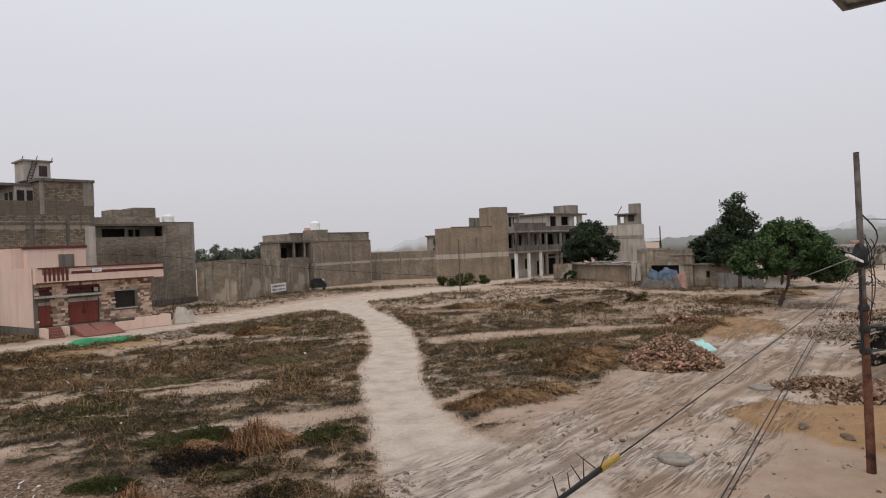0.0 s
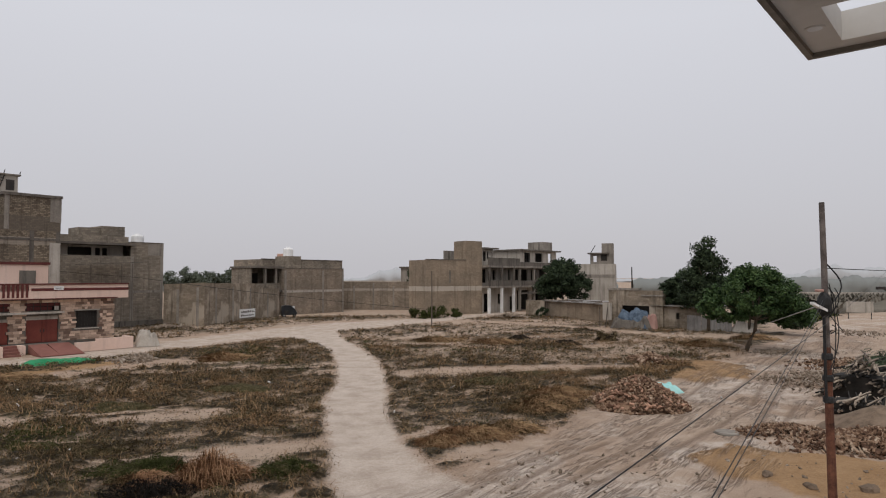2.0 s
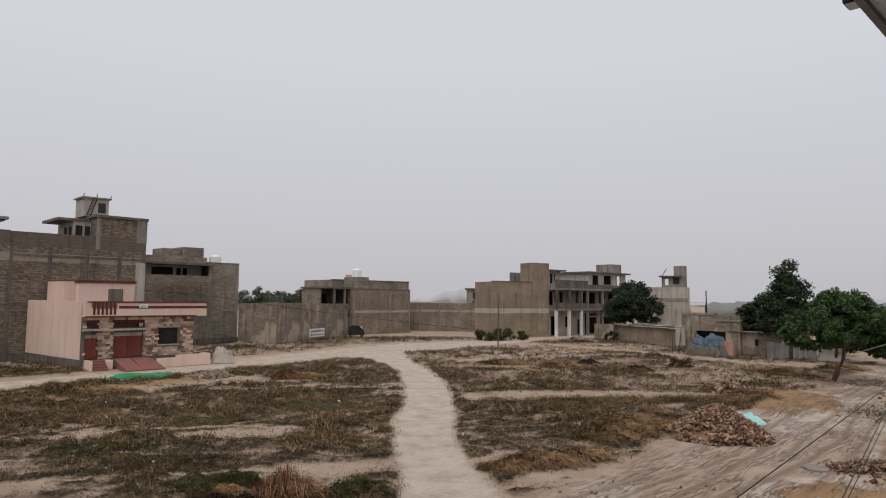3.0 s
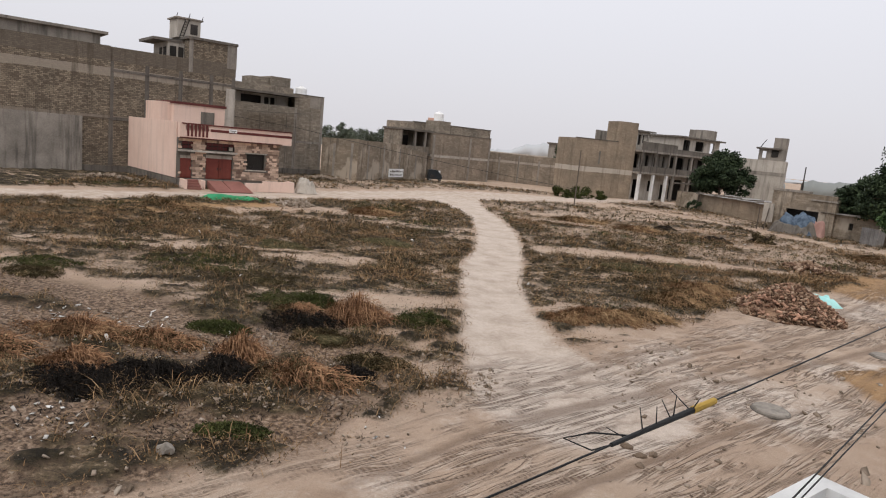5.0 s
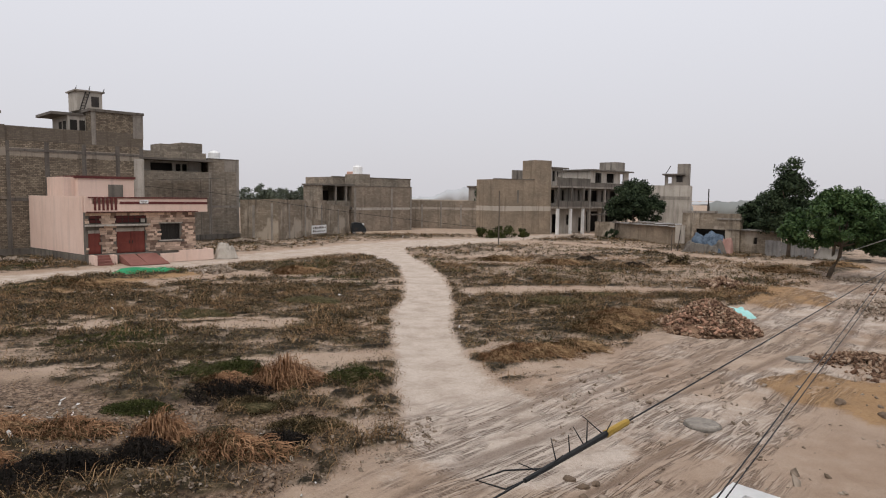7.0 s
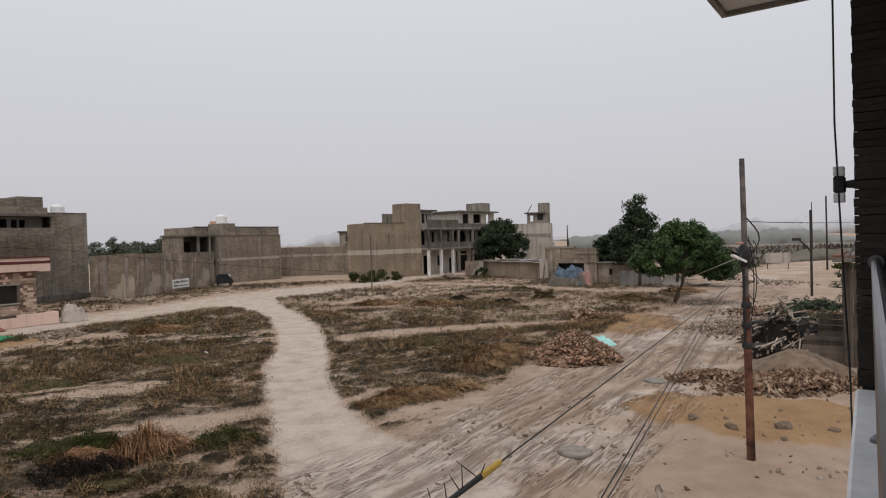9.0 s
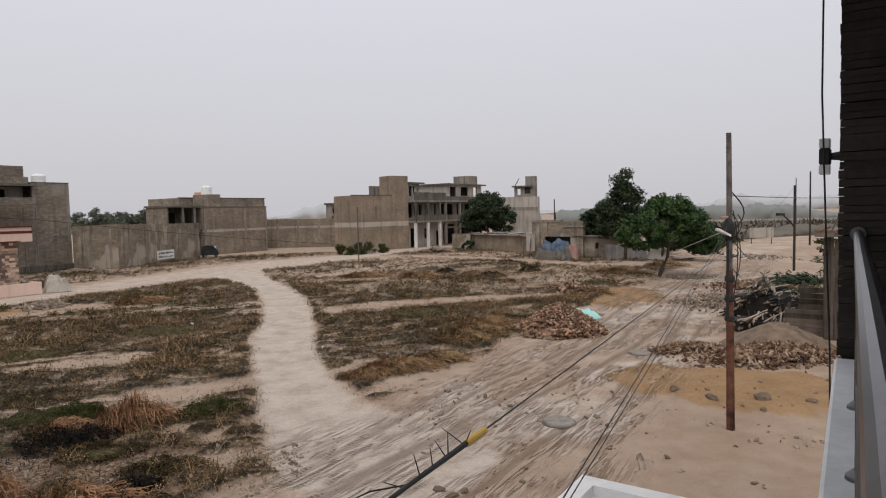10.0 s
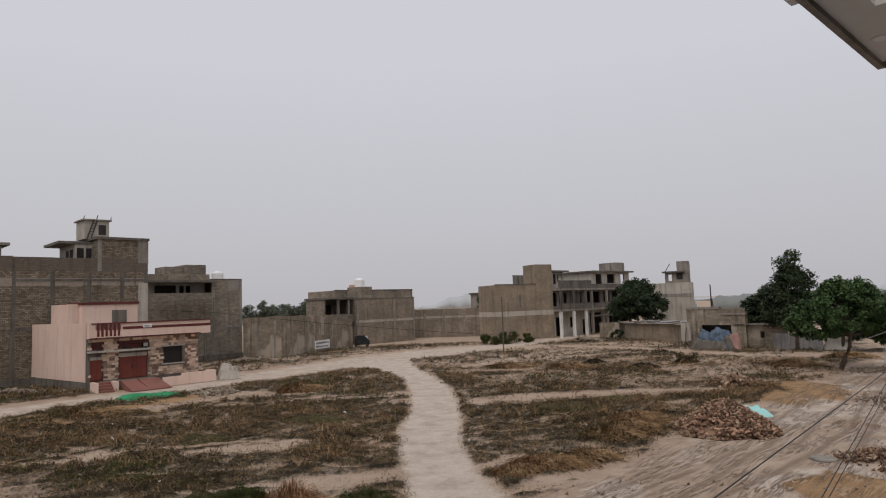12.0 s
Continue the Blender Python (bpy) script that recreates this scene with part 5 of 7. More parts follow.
wire("house_cable", hang((-4.7, -4.68, 3.84), (10.12, 14.4, 5.15), 0.13, 30), 0.004, "black house cable to the pole")
wire("street_cable", hang((10.2, 14.42, 6.0), (60.0, 60.0, 6.8), 0.25, 30), 0.012, "thin dark street cable")
wire("field_cable", hang((4.6, 76.8, 2.0), (-27.8, 71.7, 5.9), 0.25, 24), 0.022, "thin dark cable strung low across the plot")
wire("field_cable", hang((-27.8, 71.7, 5.9), (-46.0, 50.0, 8.6), 0.2, 24), 0.02, "thin dark cable strung low across the plot")
wire("stay_wire", [(9.95, 14.4, 5.1), (30.5, 52.0, 1.6)], 0.014, "pale stay wire from the pole", M_TIN)


def cable_joint():
    """A taped joint with twigs and wire ends on the service cable."""
    a, b = Vector((-16.5, -16.5, 4.14)), Vector((40.45, 48.85, 7.3))

    def on(t):
        return a.lerp(b, t) - Vector((0, 0, 0.75 * 4 * t * (1 - t)))
    base = 0.3028
    o = on(base)
    j = thing("cable_joint", Matrix.Translation(o), "taped cable joint with stiff wire ends and yellow sleeve", "cable joint")

    def pt(m):
        return on(base + m / 86.8) - o
    part("tape", tube(bmesh.new(), [pt(-0.62), pt(-0.35), pt(-0.1), pt(0.12)], 0.011, 0.017, 8), M_BLACK, j, "black tape wrapping")
    part("sleeve", tube(bmesh.new(), [pt(0.12), pt(0.36)], 0.021, 0.019, 8), M_YELLOW, j, "yellow plastic sleeve")
    for m, d in ((0.1, (-0.12, 0.02, 0.1)), (0.11, (0.04, 0.02, 0.07)), (-0.08, (0.0, 0.0, 0.13)), (-0.1, (-0.06, 0.0, 0.1)), (-0.24, (-0.01, 0.0, 0.1)), (-0.36, (-0.03, 0.0, 0.12)), (-0.4, (0.05, 0, 0.05)), (-0.5, (-0.1, 0, 0.04))):
        s = pt(m)
        part("wire_end", tube(bmesh.new(), [s, s + Vector(d) * 0.6, s + Vector(d)], 0.004, 0.002, 5), M_BLACK, j)
    s = pt(-0.45)
    part("wire_loop", tube(bmesh.new(), [s, s + Vector((-0.2, -0.08, 0.02)), s + Vector((-0.33, -0.12, -0.01)), s + Vector((-0.2, -0.16, -0.03)), pt(-0.62)], 0.0045, sides=5), M_BLACK, j)


cable_joint()

# ---------------------------------------------------------------- the balcony the camera stands on
BAL = pose(0, 0, 0, 0, 0, 45)


def hole_slab(bm, x0, x1, y0, y1, z0, z1, holes):
    """A flat slab with rectangular holes (x0, x1, y0, y1) right through it."""
    t = bmesh.new()
    wall_x(t, x0, x1, -z1, -z0, y0, y1, holes)
    for v in t.verts:
        v.co = Vector((v.co.x, v.co.z, -v.co.y))
    bmesh.ops.recalc_face_normals(t, faces=t.faces)
    return t


def balcony():
    b = thing("balcony_house", BAL, "finished house front with slate-clad wall and white ledges", "house")
    wells = [(3.6 - 0.78 * k, 4.2 - 0.78 * k, 0.14, 0.585) for k in range(7)]
    part("canopy", hole_slab(None, -3.0, 4.33, 0.105, 0.757, 7.15, 7.32, wells), M_SOFFIT, b, "painted canopy slab with open light wells")
    part("canopy_lip", boxes((-3.0, 4.36, 0.757, 0.79, 7.12, 7.36), (4.33, 4.36, 0.105, 0.757, 7.12, 7.36)), M_CONC, b)
    for k in range(7):
        for x, y in ((3.89 - 0.78 * k, 0.665), (3.5 - 0.78 * k, 0.36)):
            l = part("downlight", lathe(bmesh.new(), [(0.05, -0.004), (0.052, 0.0)], 18, (x, y, 7.15)), M_SOFFIT, b, "recessed round downlight")
            part("rim", lathe(bmesh.new(), [(0.038, -0.006), (0.036, -0.004)], 18, (x, y, 7.15)), M_LEDGE, l)
    part("ceiling_beam", boxes((-3.0, 4.6, -3.5, 0.1, 7.08, 7.4)), M_CONC_DARK, b)
    part("end_wall", boxes((3.99, 4.3, -3.5, 0.07, 4.6, 7.08)), M_SLATE, b, "dark slate-clad end wall")
    bm = boxes((-4.0, 3.96, -0.22, 0.1, 4.80, 4.94), bevel=0.012)
    for v in bm.verts:
        v.co.y += 0.0284 * (v.co.x - 3.96)
    part("ledge", bm, M_LEDGE, b, "smeared white balcony ledge")
    part("front_wall", boxes((-24, 12, -0.3, 0.03, -0.2, 4.80)), M_WHITE, b)
    part("floor", boxes((-4.0, 3.96, -3.4, -0.22, 4.55, 4.75)), M_CONC, b)
    part("back_wall", boxes((-4.0, 4.0, -3.6, -3.4, 4.55, 7.08), (-4.2, -4.0, -3.5, -0.22, 4.55, 7.08)), M_SOFFIT, b)
    part("lower_canopy", boxes((-6, 3.95, 0.03, 1.52, 3.78, 3.9), (-6, 3.95, 1.40, 1.52, 3.9, 4.0), (3.83, 3.95, 0.03, 1.4, 3.9, 4.0)), M_WHITE, b, "white lower canopy with a raised rim")
    part("lower_canopy_bed", boxes((-6, 3.83, 0.03, 1.4, 3.9, 3.93)), M_LEDGE, b, "grey cement bed of the canopy")
    # slate courses
    z = 4.95
    while z < 7.07:
        hgt = random.uniform(0.034, 0.052)
        y = 0.1
        while y > -1.3:
            w = random.uniform(0.7, 1.3)
            bm = bmesh.new()
            o = random.uniform(0.0, 0.006)
            box(bm, 3.955 + o, 3.99, y - w + 0.003, y - 0.0 if y < 0.1 else 0.085 + o, z + 0.004, min(z + hgt, 7.075), jitter=0.0025)
            part("slate", bm, M_SLATE, b)
            y -= w
        z += hgt
    # railing
    r = thing("railing", BAL, "steel handrail on dark balusters along the ledge", "railing")
    part("handrail", tube(bmesh.new(), [(-3.9, -0.2, 5.6), (0.5, -0.098, 5.6), (3.94, 0.0, 5.6)], 0.022, sides=14), M_STEEL, r, "shiny steel handrail")
    part("flange", tube(bmesh.new(), [(3.93, 0.0, 5.6), (3.955, 0.0, 5.6)], 0.036, 0.04, 14), M_STEEL, r)
    for k in range(9):
        x = 3.0 - k * 0.78
        y = -0.112 + 0.0284 * x
        post = part("baluster", tube(bmesh.new(), [(x, y, 4.94), (x, y, 5.59)], 0.014, sides=8), M_DKSTEEL, r)
        part("flange", lathe(bmesh.new(), [(0.04, 0), (0.038, 0.012), (0.018, 0.03)], 14, (x, y, 4.94)), M_STEEL, post)
    for z in (5.06, 5.22, 5.38):
        part("mid_rail", tube(bmesh.new(), [(-3.9, -0.2, z), (3.94, 0.0, z)], 0.009, sides=6), M_DKSTEEL, r)
    # lamp on the end of the wall
    w = thing("wall_lamp", BAL @ Matrix.Translation((4.03, 0.155, 6.01)), "black up-and-down wall lamp with frosted ends", "wall lamp")
    part("body", boxes((-0.03, 0.05, -0.025, 0.03, -0.045, 0.045), bevel=0.008), M_BLACK, w)
    part("bracket", tube(bmesh.new(), [(0.01, -0.1, 0), (0.01, -0.06, 0), (0.01, -0.02, 0)], 0.03, 0.018, 10), M_BLACK, w)
    for z0, z1 in ((0.045, 0.095), (-0.095, -0.045)):
        part("glass", boxes((-0.03, 0.05, -0.022, 0.03, z0, z1), bevel=0.004), M_FROST, w, "frosted glass end")
    f = thing("floodlight", BAL @ Matrix.Translation((3.12, 0.80, 7.2)), "small black floodlight on the canopy edge", "floodlight")
    part("housing", boxes((-0.05, 0.05, 0.0, 0.07, -0.02, 0.012), bevel=0.006), M_BLACK, f)
    part("lens", boxes((-0.04, 0.04, 0.01, 0.06, -0.026, -0.02)), M_FROST, f)
    wire("drop_cable", [BAL @ Vector(p) for p in ((3.67, 0.14, 7.3), (3.69, 0.15, 7.0), (3.73, 0.155, 6.3), (3.79, 0.135, 5.6), (3.83, 0.115, 5.0), (3.85, 0.11, 4.5), (3.83, 0.09, 3.94))], 0.005, "black cable hanging down from the canopy")


balcony()

# ---------------------------------------------------------------- plants
def leaf_cloud(name, centres, per, spread, size, material, seed, droop=0.2, squash=0.8, up=0.5):
    """Many small bent leaves in tight clumps round the given centres, as one mesh."""
    r = np.random.default_rng(seed)
    c = np.repeat(np.asarray(centres, dtype=float), per, axis=0)
    n = len(c)
    d = r.normal(size=(n, 3))
    d /= np.linalg.norm(d, axis=1)[:, None]
    rad = spread * r.random(n) ** 0.45
    p = c + d * rad[:, None] * np.array([1, 1, squash])
    nrm = d * 0.6 + r.normal(size=(n, 3)) * 0.6 + np.array([0, 0, up])
    nrm /= np.linalg.norm(nrm, axis=1)[:, None]
    a = np.cross(nrm, r.normal(size=(n, 3)))
    a /= np.linalg.norm(a, axis=1)[:, None]
    b = np.cross(nrm, a)
    L = size * r.uniform(0.6, 1.4, n)[:, None]
    W = L * 0.45
    v = np.stack([p - a * L, p - b * W - nrm * L * droop, p + a * L - np.array([0, 0, 1]) * L * droop, p + b * W - nrm * L * droop], 1).reshape(-1, 3)
    f = np.arange(n * 4).reshape(-1, 4)
    return from_arrays(name, v, f, material)


def lobe_centres(lobes, count, seed):
    r = np.random.default_rng(seed)
    out = []
    for (x, y, z, rx, ry, rz), k in zip(lobes, count):
        d = r.normal(size=(k, 3))
        d /= np.linalg.norm(d, axis=1)[:, None]
        rad = r.uniform(0.5, 1.12, k)[:, None] ** 0.7
        out.append(np.array([x, y, z]) + d * rad * np.array([rx, ry, rz]))
    return np.concatenate(out)


def tree(name, x, y, trunk, lobes, counts, per, spread, size, material, label, seed, trunk_r=0.18, limb_r=0.07):
    t = thing(name, at_ground(x, y, 0, -0.05), label, "tree")
    r = random.Random(seed)
    part("trunk", tube(bmesh.new(), trunk, trunk_r, trunk_r * 0.6, 9), M_BARK, t)
    top = Vector(trunk[-1])
    for lx, ly, lz, rx, ry, rz in lobes:
        for k in range(2):
            e = Vector((lx + r.uniform(-0.5, 0.5) * rx, ly + r.uniform(-0.5, 0.5) * ry, lz + r.uniform(-0.2, 0.5) * rz))
            m = top.lerp(e, 0.5) + Vector((r.uniform(-0.2, 0.2), r.uniform(-0.2, 0.2), 0.1))
            part("limb", tube(bmesh.new(), [top - Vector((0, 0, 0.15)), m, e], limb_r, limb_r * 0.35, 6), M_BARK, t)
    cs = lobe_centres(lobes, counts, seed)
    crown = new("crown", leaf_cloud("crown", cs, per, spread, size, material, seed))
    crown.parent = t
    return t


tree("road_tree", 28.1, 48.3, [(-0.55, 0.3, 0), (-0.3, 0.2, 0.8), (0.05, 0, 1.7), (0.15, 0, 2.6)],
     [(0, 0, 4.4, 3.3, 3.0, 1.7), (-2.0, 0.6, 3.7, 1.8, 1.8, 1.2), (2.2, -0.6, 3.6, 1.8, 1.8, 1.2), (0.4, 0.4, 5.5, 2.1, 2.0, 1.2), (3.1, -1.0, 2.9, 1.0, 1.0, 0.8)],
     [95, 45, 45, 45, 14], 110, 0.5, 0.12, M_LEAF, "leafy dark green roadside tree with a leaning trunk", 4)
tree("tall_tree", 33.4, 66.2, [(0, 0, 0), (0.1, 0, 2.0), (0, 0, 4.5)],
     [(0.0, 0, 8.4, 1.25, 1.25, 1.5), (0.5, 0, 6.9, 1.6, 1.6, 1.5), (-0.7, 0, 6.2, 1.5, 1.5, 1.6), (0.3, 0, 4.6, 2.1, 2.0, 2.0), (-1.2, 0.6, 4.2, 1.6, 1.6, 1.8)],
     [34, 32, 30, 45, 36], 80, 0.75, 0.15, M_LEAF2, "tall dull-green tree behind the tin fence", 5, 0.2)
tree("yard_tree", 33.3, 70.4, [(0, 0, 0), (0.1, 0, 1.8), (0, 0, 3.2)],
     [(0, 0, 4.8, 2.3, 2.3, 2.0), (-1.5, 0.8, 4.0, 1.5, 1.5, 1.6), (1.4, -1.0, 4.2, 1.6, 1.6, 1.6)],
     [60, 30, 30], 90, 0.65, 0.17, M_LEAF2, "dense dull-green tree beside the hut", 6, 0.2)
tree("yard_tree", 36.4, 63.6, [(0, 0, 0), (0.1, 0, 1.4), (0, 0, 2.4)],
     [(0, 0, 4.3, 2.2, 2.2, 2.3), (1.2, -0.8, 3.0, 1.6, 1.6, 1.7), (3.0, -2.4, 2.4, 1.8, 1.8, 1.6)],
     [60, 35, 35], 90, 0.6, 0.17, M_LEAF2, "dense dull-green tree behind the roadside tree", 7, 0.18)
tree("street_tree", 26.0, 97.5, [(0, 0, 0), (0.1, 0, 1.6), (0, 0, 3.2)],
     [(0, 0, 5.4, 3.2, 3.0, 2.6), (-2.0, 0.8, 4.2, 1.8, 1.8, 1.6), (2.2, -0.8, 4.2, 1.9, 1.9, 1.8), (0.2, 0, 7.0, 2.0, 2.0, 1.5)],
     [80, 35, 35, 35], 90, 0.8, 0.2, M_LEAF2, "rounded green tree in front of the unfinished house", 8, 0.25)
tree("back_tree", 5.6, 124.0, [(0, 0, 0), (0.1, 0, 3.0), (0, 0, 4.6)], [(0, 0, 6.0, 2.6, 2.4, 1.6)], [50], 70, 0.8, 0.22, M_LEAF2, "green tree behind the yard wall", 9, 0.2)
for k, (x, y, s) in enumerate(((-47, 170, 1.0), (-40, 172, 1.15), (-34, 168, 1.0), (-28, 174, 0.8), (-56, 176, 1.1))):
    tree("distant_tree", x, y, [(0, 0, 0), (0, 0, 3.0 * s)], [(0, 0, 5.2 * s, 4.2 * s, 3.0, 2.6 * s), (2.6, 0, 4.4 * s, 2.6, 2, 2.0 * s)], [50, 25], 50, 1.0, 0.3, M_HAZE_LEAF, "haze-paled green tree beyond the houses", 20 + k, 0.2)


def bush(name, x, y, r, h, material, n, label, seed, leaf=0.09):
    cs = lobe_centres([(0, 0, h * 0.45, r, r, h * 0.5)], [n], seed)
    ob = new(name, leaf_cloud(name, cs, 60, r * 0.35, leaf, material, seed))
    ob.matrix_world = at_ground(x, y)
    return tagged(ob, label, "bush")


bush("wall_bush", 6.4, 94.0, 1.6, 1.8, M_GRASS, 26, "green bush at the foot of the tan wall", 31, 0.14)
bush("wall_bush", 3.6, 92.5, 1.3, 1.5, M_GRASS, 20, "green bush at the foot of the tan wall", 32, 0.14)
bush("wall_bush", 9.0, 95.5, 1.1, 1.2, M_GRASS, 16, "green bush at the foot of the tan wall", 33, 0.14)
bush("shed_bush", 21.6, 92.4, 0.9, 1.6, M_LEAF2, 14, "dark bush by the shed wall", 34, 0.14)
bush("field_bush", 19.3, 57.5, 0.9, 0.9, M_WEED, 12, "brownish bush on the plot", 35)

# far belts of trees and scrub, out towards the horizon
def belt(name, stops, depth, hgt, n, material, label, seed, size):
    r = np.random.default_rng(seed)
    pts = []
    for (ax, ay), (bx, by) in zip(stops, stops[1:]):
        for k in range(n):
            t = r.random()
            x, y = ax + t * (bx - ax) + r.normal() * depth, ay + t * (by - ay) + r.normal() * depth
            h = hgt * (0.35 + 0.65 * float(fbm(np.array([x * 0.03]), np.array([y * 0.03]), seed)[0]) * 1.4)
            for q in range(5):
                pts.append((x + r.normal() * hgt * 0.35, y + r.normal() * hgt * 0.35, h * r.uniform(0.05, 0.8) ** 1.2))
    ob = new(name, leaf_cloud(name, pts, 30, hgt * 0.22, size, material, seed, up=2.2))
    return tagged(ob, label, "trees", kind="stuff")


def ridge(name, stops, width, hgt, step, material, label, seed):
    """A long lumpy mass of far crowns."""
    pts = []
    for (ax, ay), (bx, by) in zip(stops, stops[1:]):
        k = max(2, int(math.hypot(bx - ax, by - ay) / step))
        pts += [(ax + (bx - ax) * i / k, ay + (by - ay) * i / k) for i in range(k)]
    P = np.array(pts)
    s = np.arange(len(P)) * step
    base = fbm(s / (hgt * 7), s * 0 + seed, seed, 3)
    top = hgt * (0.25 + 0.7 * smooth(0.3, 0.75, base)) * (0.55 + 0.9 * fbm(s / (hgt * 1.1), s * 0 + 7, seed + 5, 4)) + hgt * 0.18 * (fbm(s / (hgt * 0.22), s * 0, seed + 3) - 0.5)
    prof = ((0.5, 0.0), (0.56, 0.3), (0.5, 0.65), (0.3, 0.9), (0.0, 1.0), (-0.4, 0.8), (-0.5, 0.0))
    d = np.gradient(P, axis=0)
    d /= np.linalg.norm(d, axis=1)[:, None]
    nrm = np.stack([d[:, 1], -d[:, 0]], 1)
    rows = []
    for j, (o, zz) in enumerate(prof):
        wob = 1 + 0.5 * (fbm(s / (hgt * 0.5), s * 0 + j * 3.1, seed + 9) - 0.5)
        rows.append(np.column_stack([P + nrm * (o * width * wob)[:, None], top * zz - (0.3 if zz == 0 else 0)]))
    V = np.stack(rows, 1).reshape(-1, 3)
    m = len(prof)
    i = np.arange(len(P) - 1)[:, None] * m + np.arange(m - 1)[None]
    F = np.stack([i, i + m, i + m + 1, i + 1], -1).reshape(-1, 4)
    me = from_arrays(name, V, F, material)
    return tagged(new(name, me), label, "trees", kind="stuff")


# The belts' haze is in their material colours, M_FAR and M_FAR2.
ridge("far_trees", ((95, 250), (150, 235), (240, 200), (330, 120), (360, 40)), 10, 6.0, 0.6, M_FAR, "haze-greyed tree belt far beyond the road", 42)
ridge("far_trees", ((-300, 240), (-120, 290), (0, 300), (100, 280)), 12, 7.0, 0.8, M_FAR, "haze-greyed tree belt beyond the houses", 43)
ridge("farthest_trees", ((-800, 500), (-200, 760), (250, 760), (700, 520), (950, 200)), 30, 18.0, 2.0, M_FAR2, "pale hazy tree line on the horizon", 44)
ridge("reed_bank", ((66, 98), (84, 104), (104, 106), (130, 104)), 5, 2.0, 0.4, M_REED, "bank of tall dry reeds across the far field", 45)


def strip_wall(x0, y0, x1, y1, h, label):
    L = math.hypot(x1 - x0, y1 - y0)
    ob = part("far_wall", boxes((0, L, 0, 0.4, 0, h)), M_PLASTER)
    ob.matrix_world = pose(x0, y0, -0.1, 0, 0, math.degrees(math.atan2(y1 - y0, x1 - x0)))
    return tagged(ob, label, "wall", kind="structure")


strip_wall(78, 168, 190, 120, 2.1, "long pale wall beyond the reeds")
strip_wall(-30, 205, 40, 215, 5.0, "long pale wall beyond the houses")

# weeds over the plot
def scatter(n, x0, x1, y0, y1, seed, fn):
    r = np.random.default_rng(seed)
    x, y = r.uniform(x0, x1, n), r.uniform(y0, y1, n)
    keep = r.random(n) < fn(x, y)
    return x[keep], y[keep]


def blades(name, x, y, hgt, wid, per, lean, material, seed, label, category="weeds"):
    """Short bent blades, a few from each root."""
    r = np.random.default_rng(seed)
    x, y, hgt = np.repeat(x, per), np.repeat(y, per), np.repeat(np.broadcast_to(hgt, np.shape(x)), per)
    n = len(x)
    x, y = x + r.normal(0, 1, n) * hgt * 0.5, y + r.normal(0, 1, n) * hgt * 0.5
    z = ground_height(x, y) - 0.02
    a = r.uniform(0, 2 * math.pi, n)
    h = hgt * r.uniform(0.35, 1.25, n)
    l = h * lean * r.uniform(0.3, 1.6, n)
    w = wid * r.uniform(0.6, 1.5, n)
    dx, dy = np.cos(a), np.sin(a)
    p0 = np.stack([x - dy * w, y + dx * w, z], 1)
    p1 = np.stack([x + dy * w, y - dx * w, z], 1)
    m0 = np.stack([x + dx * l * 0.45 + dy * w * 0.8, y + dy * l * 0.45 - dx * w * 0.8, z + h * 0.65], 1)
    m1 = np.stack([x + dx * l * 0.45 - dy * w * 0.8, y + dy * l * 0.45 + dx * w * 0.8, z + h * 0.65], 1)
    t = np.stack([x + dx * l, y + dy * l, z + h * r.uniform(0.6, 1.0, n)], 1)
    v = np.stack([p0, p1, m0, m1, t], 1).reshape(-1, 3)
    b = np.arange(n)[:, None] * 5
    me = bpy.data.meshes.new(name)
    f = np.concatenate([b + np.array([[0, 1, 2]]), b + np.array([[0, 2, 3]]), b + np.array([[3, 2, 4]])])
    me = from_arrays(name, v, f, material)
    return tagged(new(name, me), label, category, kind="stuff")


def green_zone(x, y):
    return smooth(0.52, 0.62, fbm(x * 0.16, y * 0.16, 61))


def straw_zone(x, y):
    edge = smooth(2.6, 0.6, np.minimum(np.minimum(way_distance(x, y, ROAD), way_distance(x, y, STREET)), way_distance(x, y, LANE)))
    return np.clip(0.75 * smooth(0.5, 0.62, fbm(x * 0.2, y * 0.2, 62)) + 0.6 * edge + 0.35 * smooth(50, 65, y), 0, 1)


def mat(name, x, y, hgt, leaf, per, material, seed, label):
    """A low tangle of small leaves and bits of stalk close to the ground."""
    z = ground_height(x, y) + hgt * 0.3
    me = leaf_cloud(name, np.stack([x, y, z], 1), per, float(np.mean(hgt)) * 1.3 + 0.02, leaf, material, seed, 0.3, 0.55)
    return tagged(new(name, me), label, "weeds", kind="stuff")


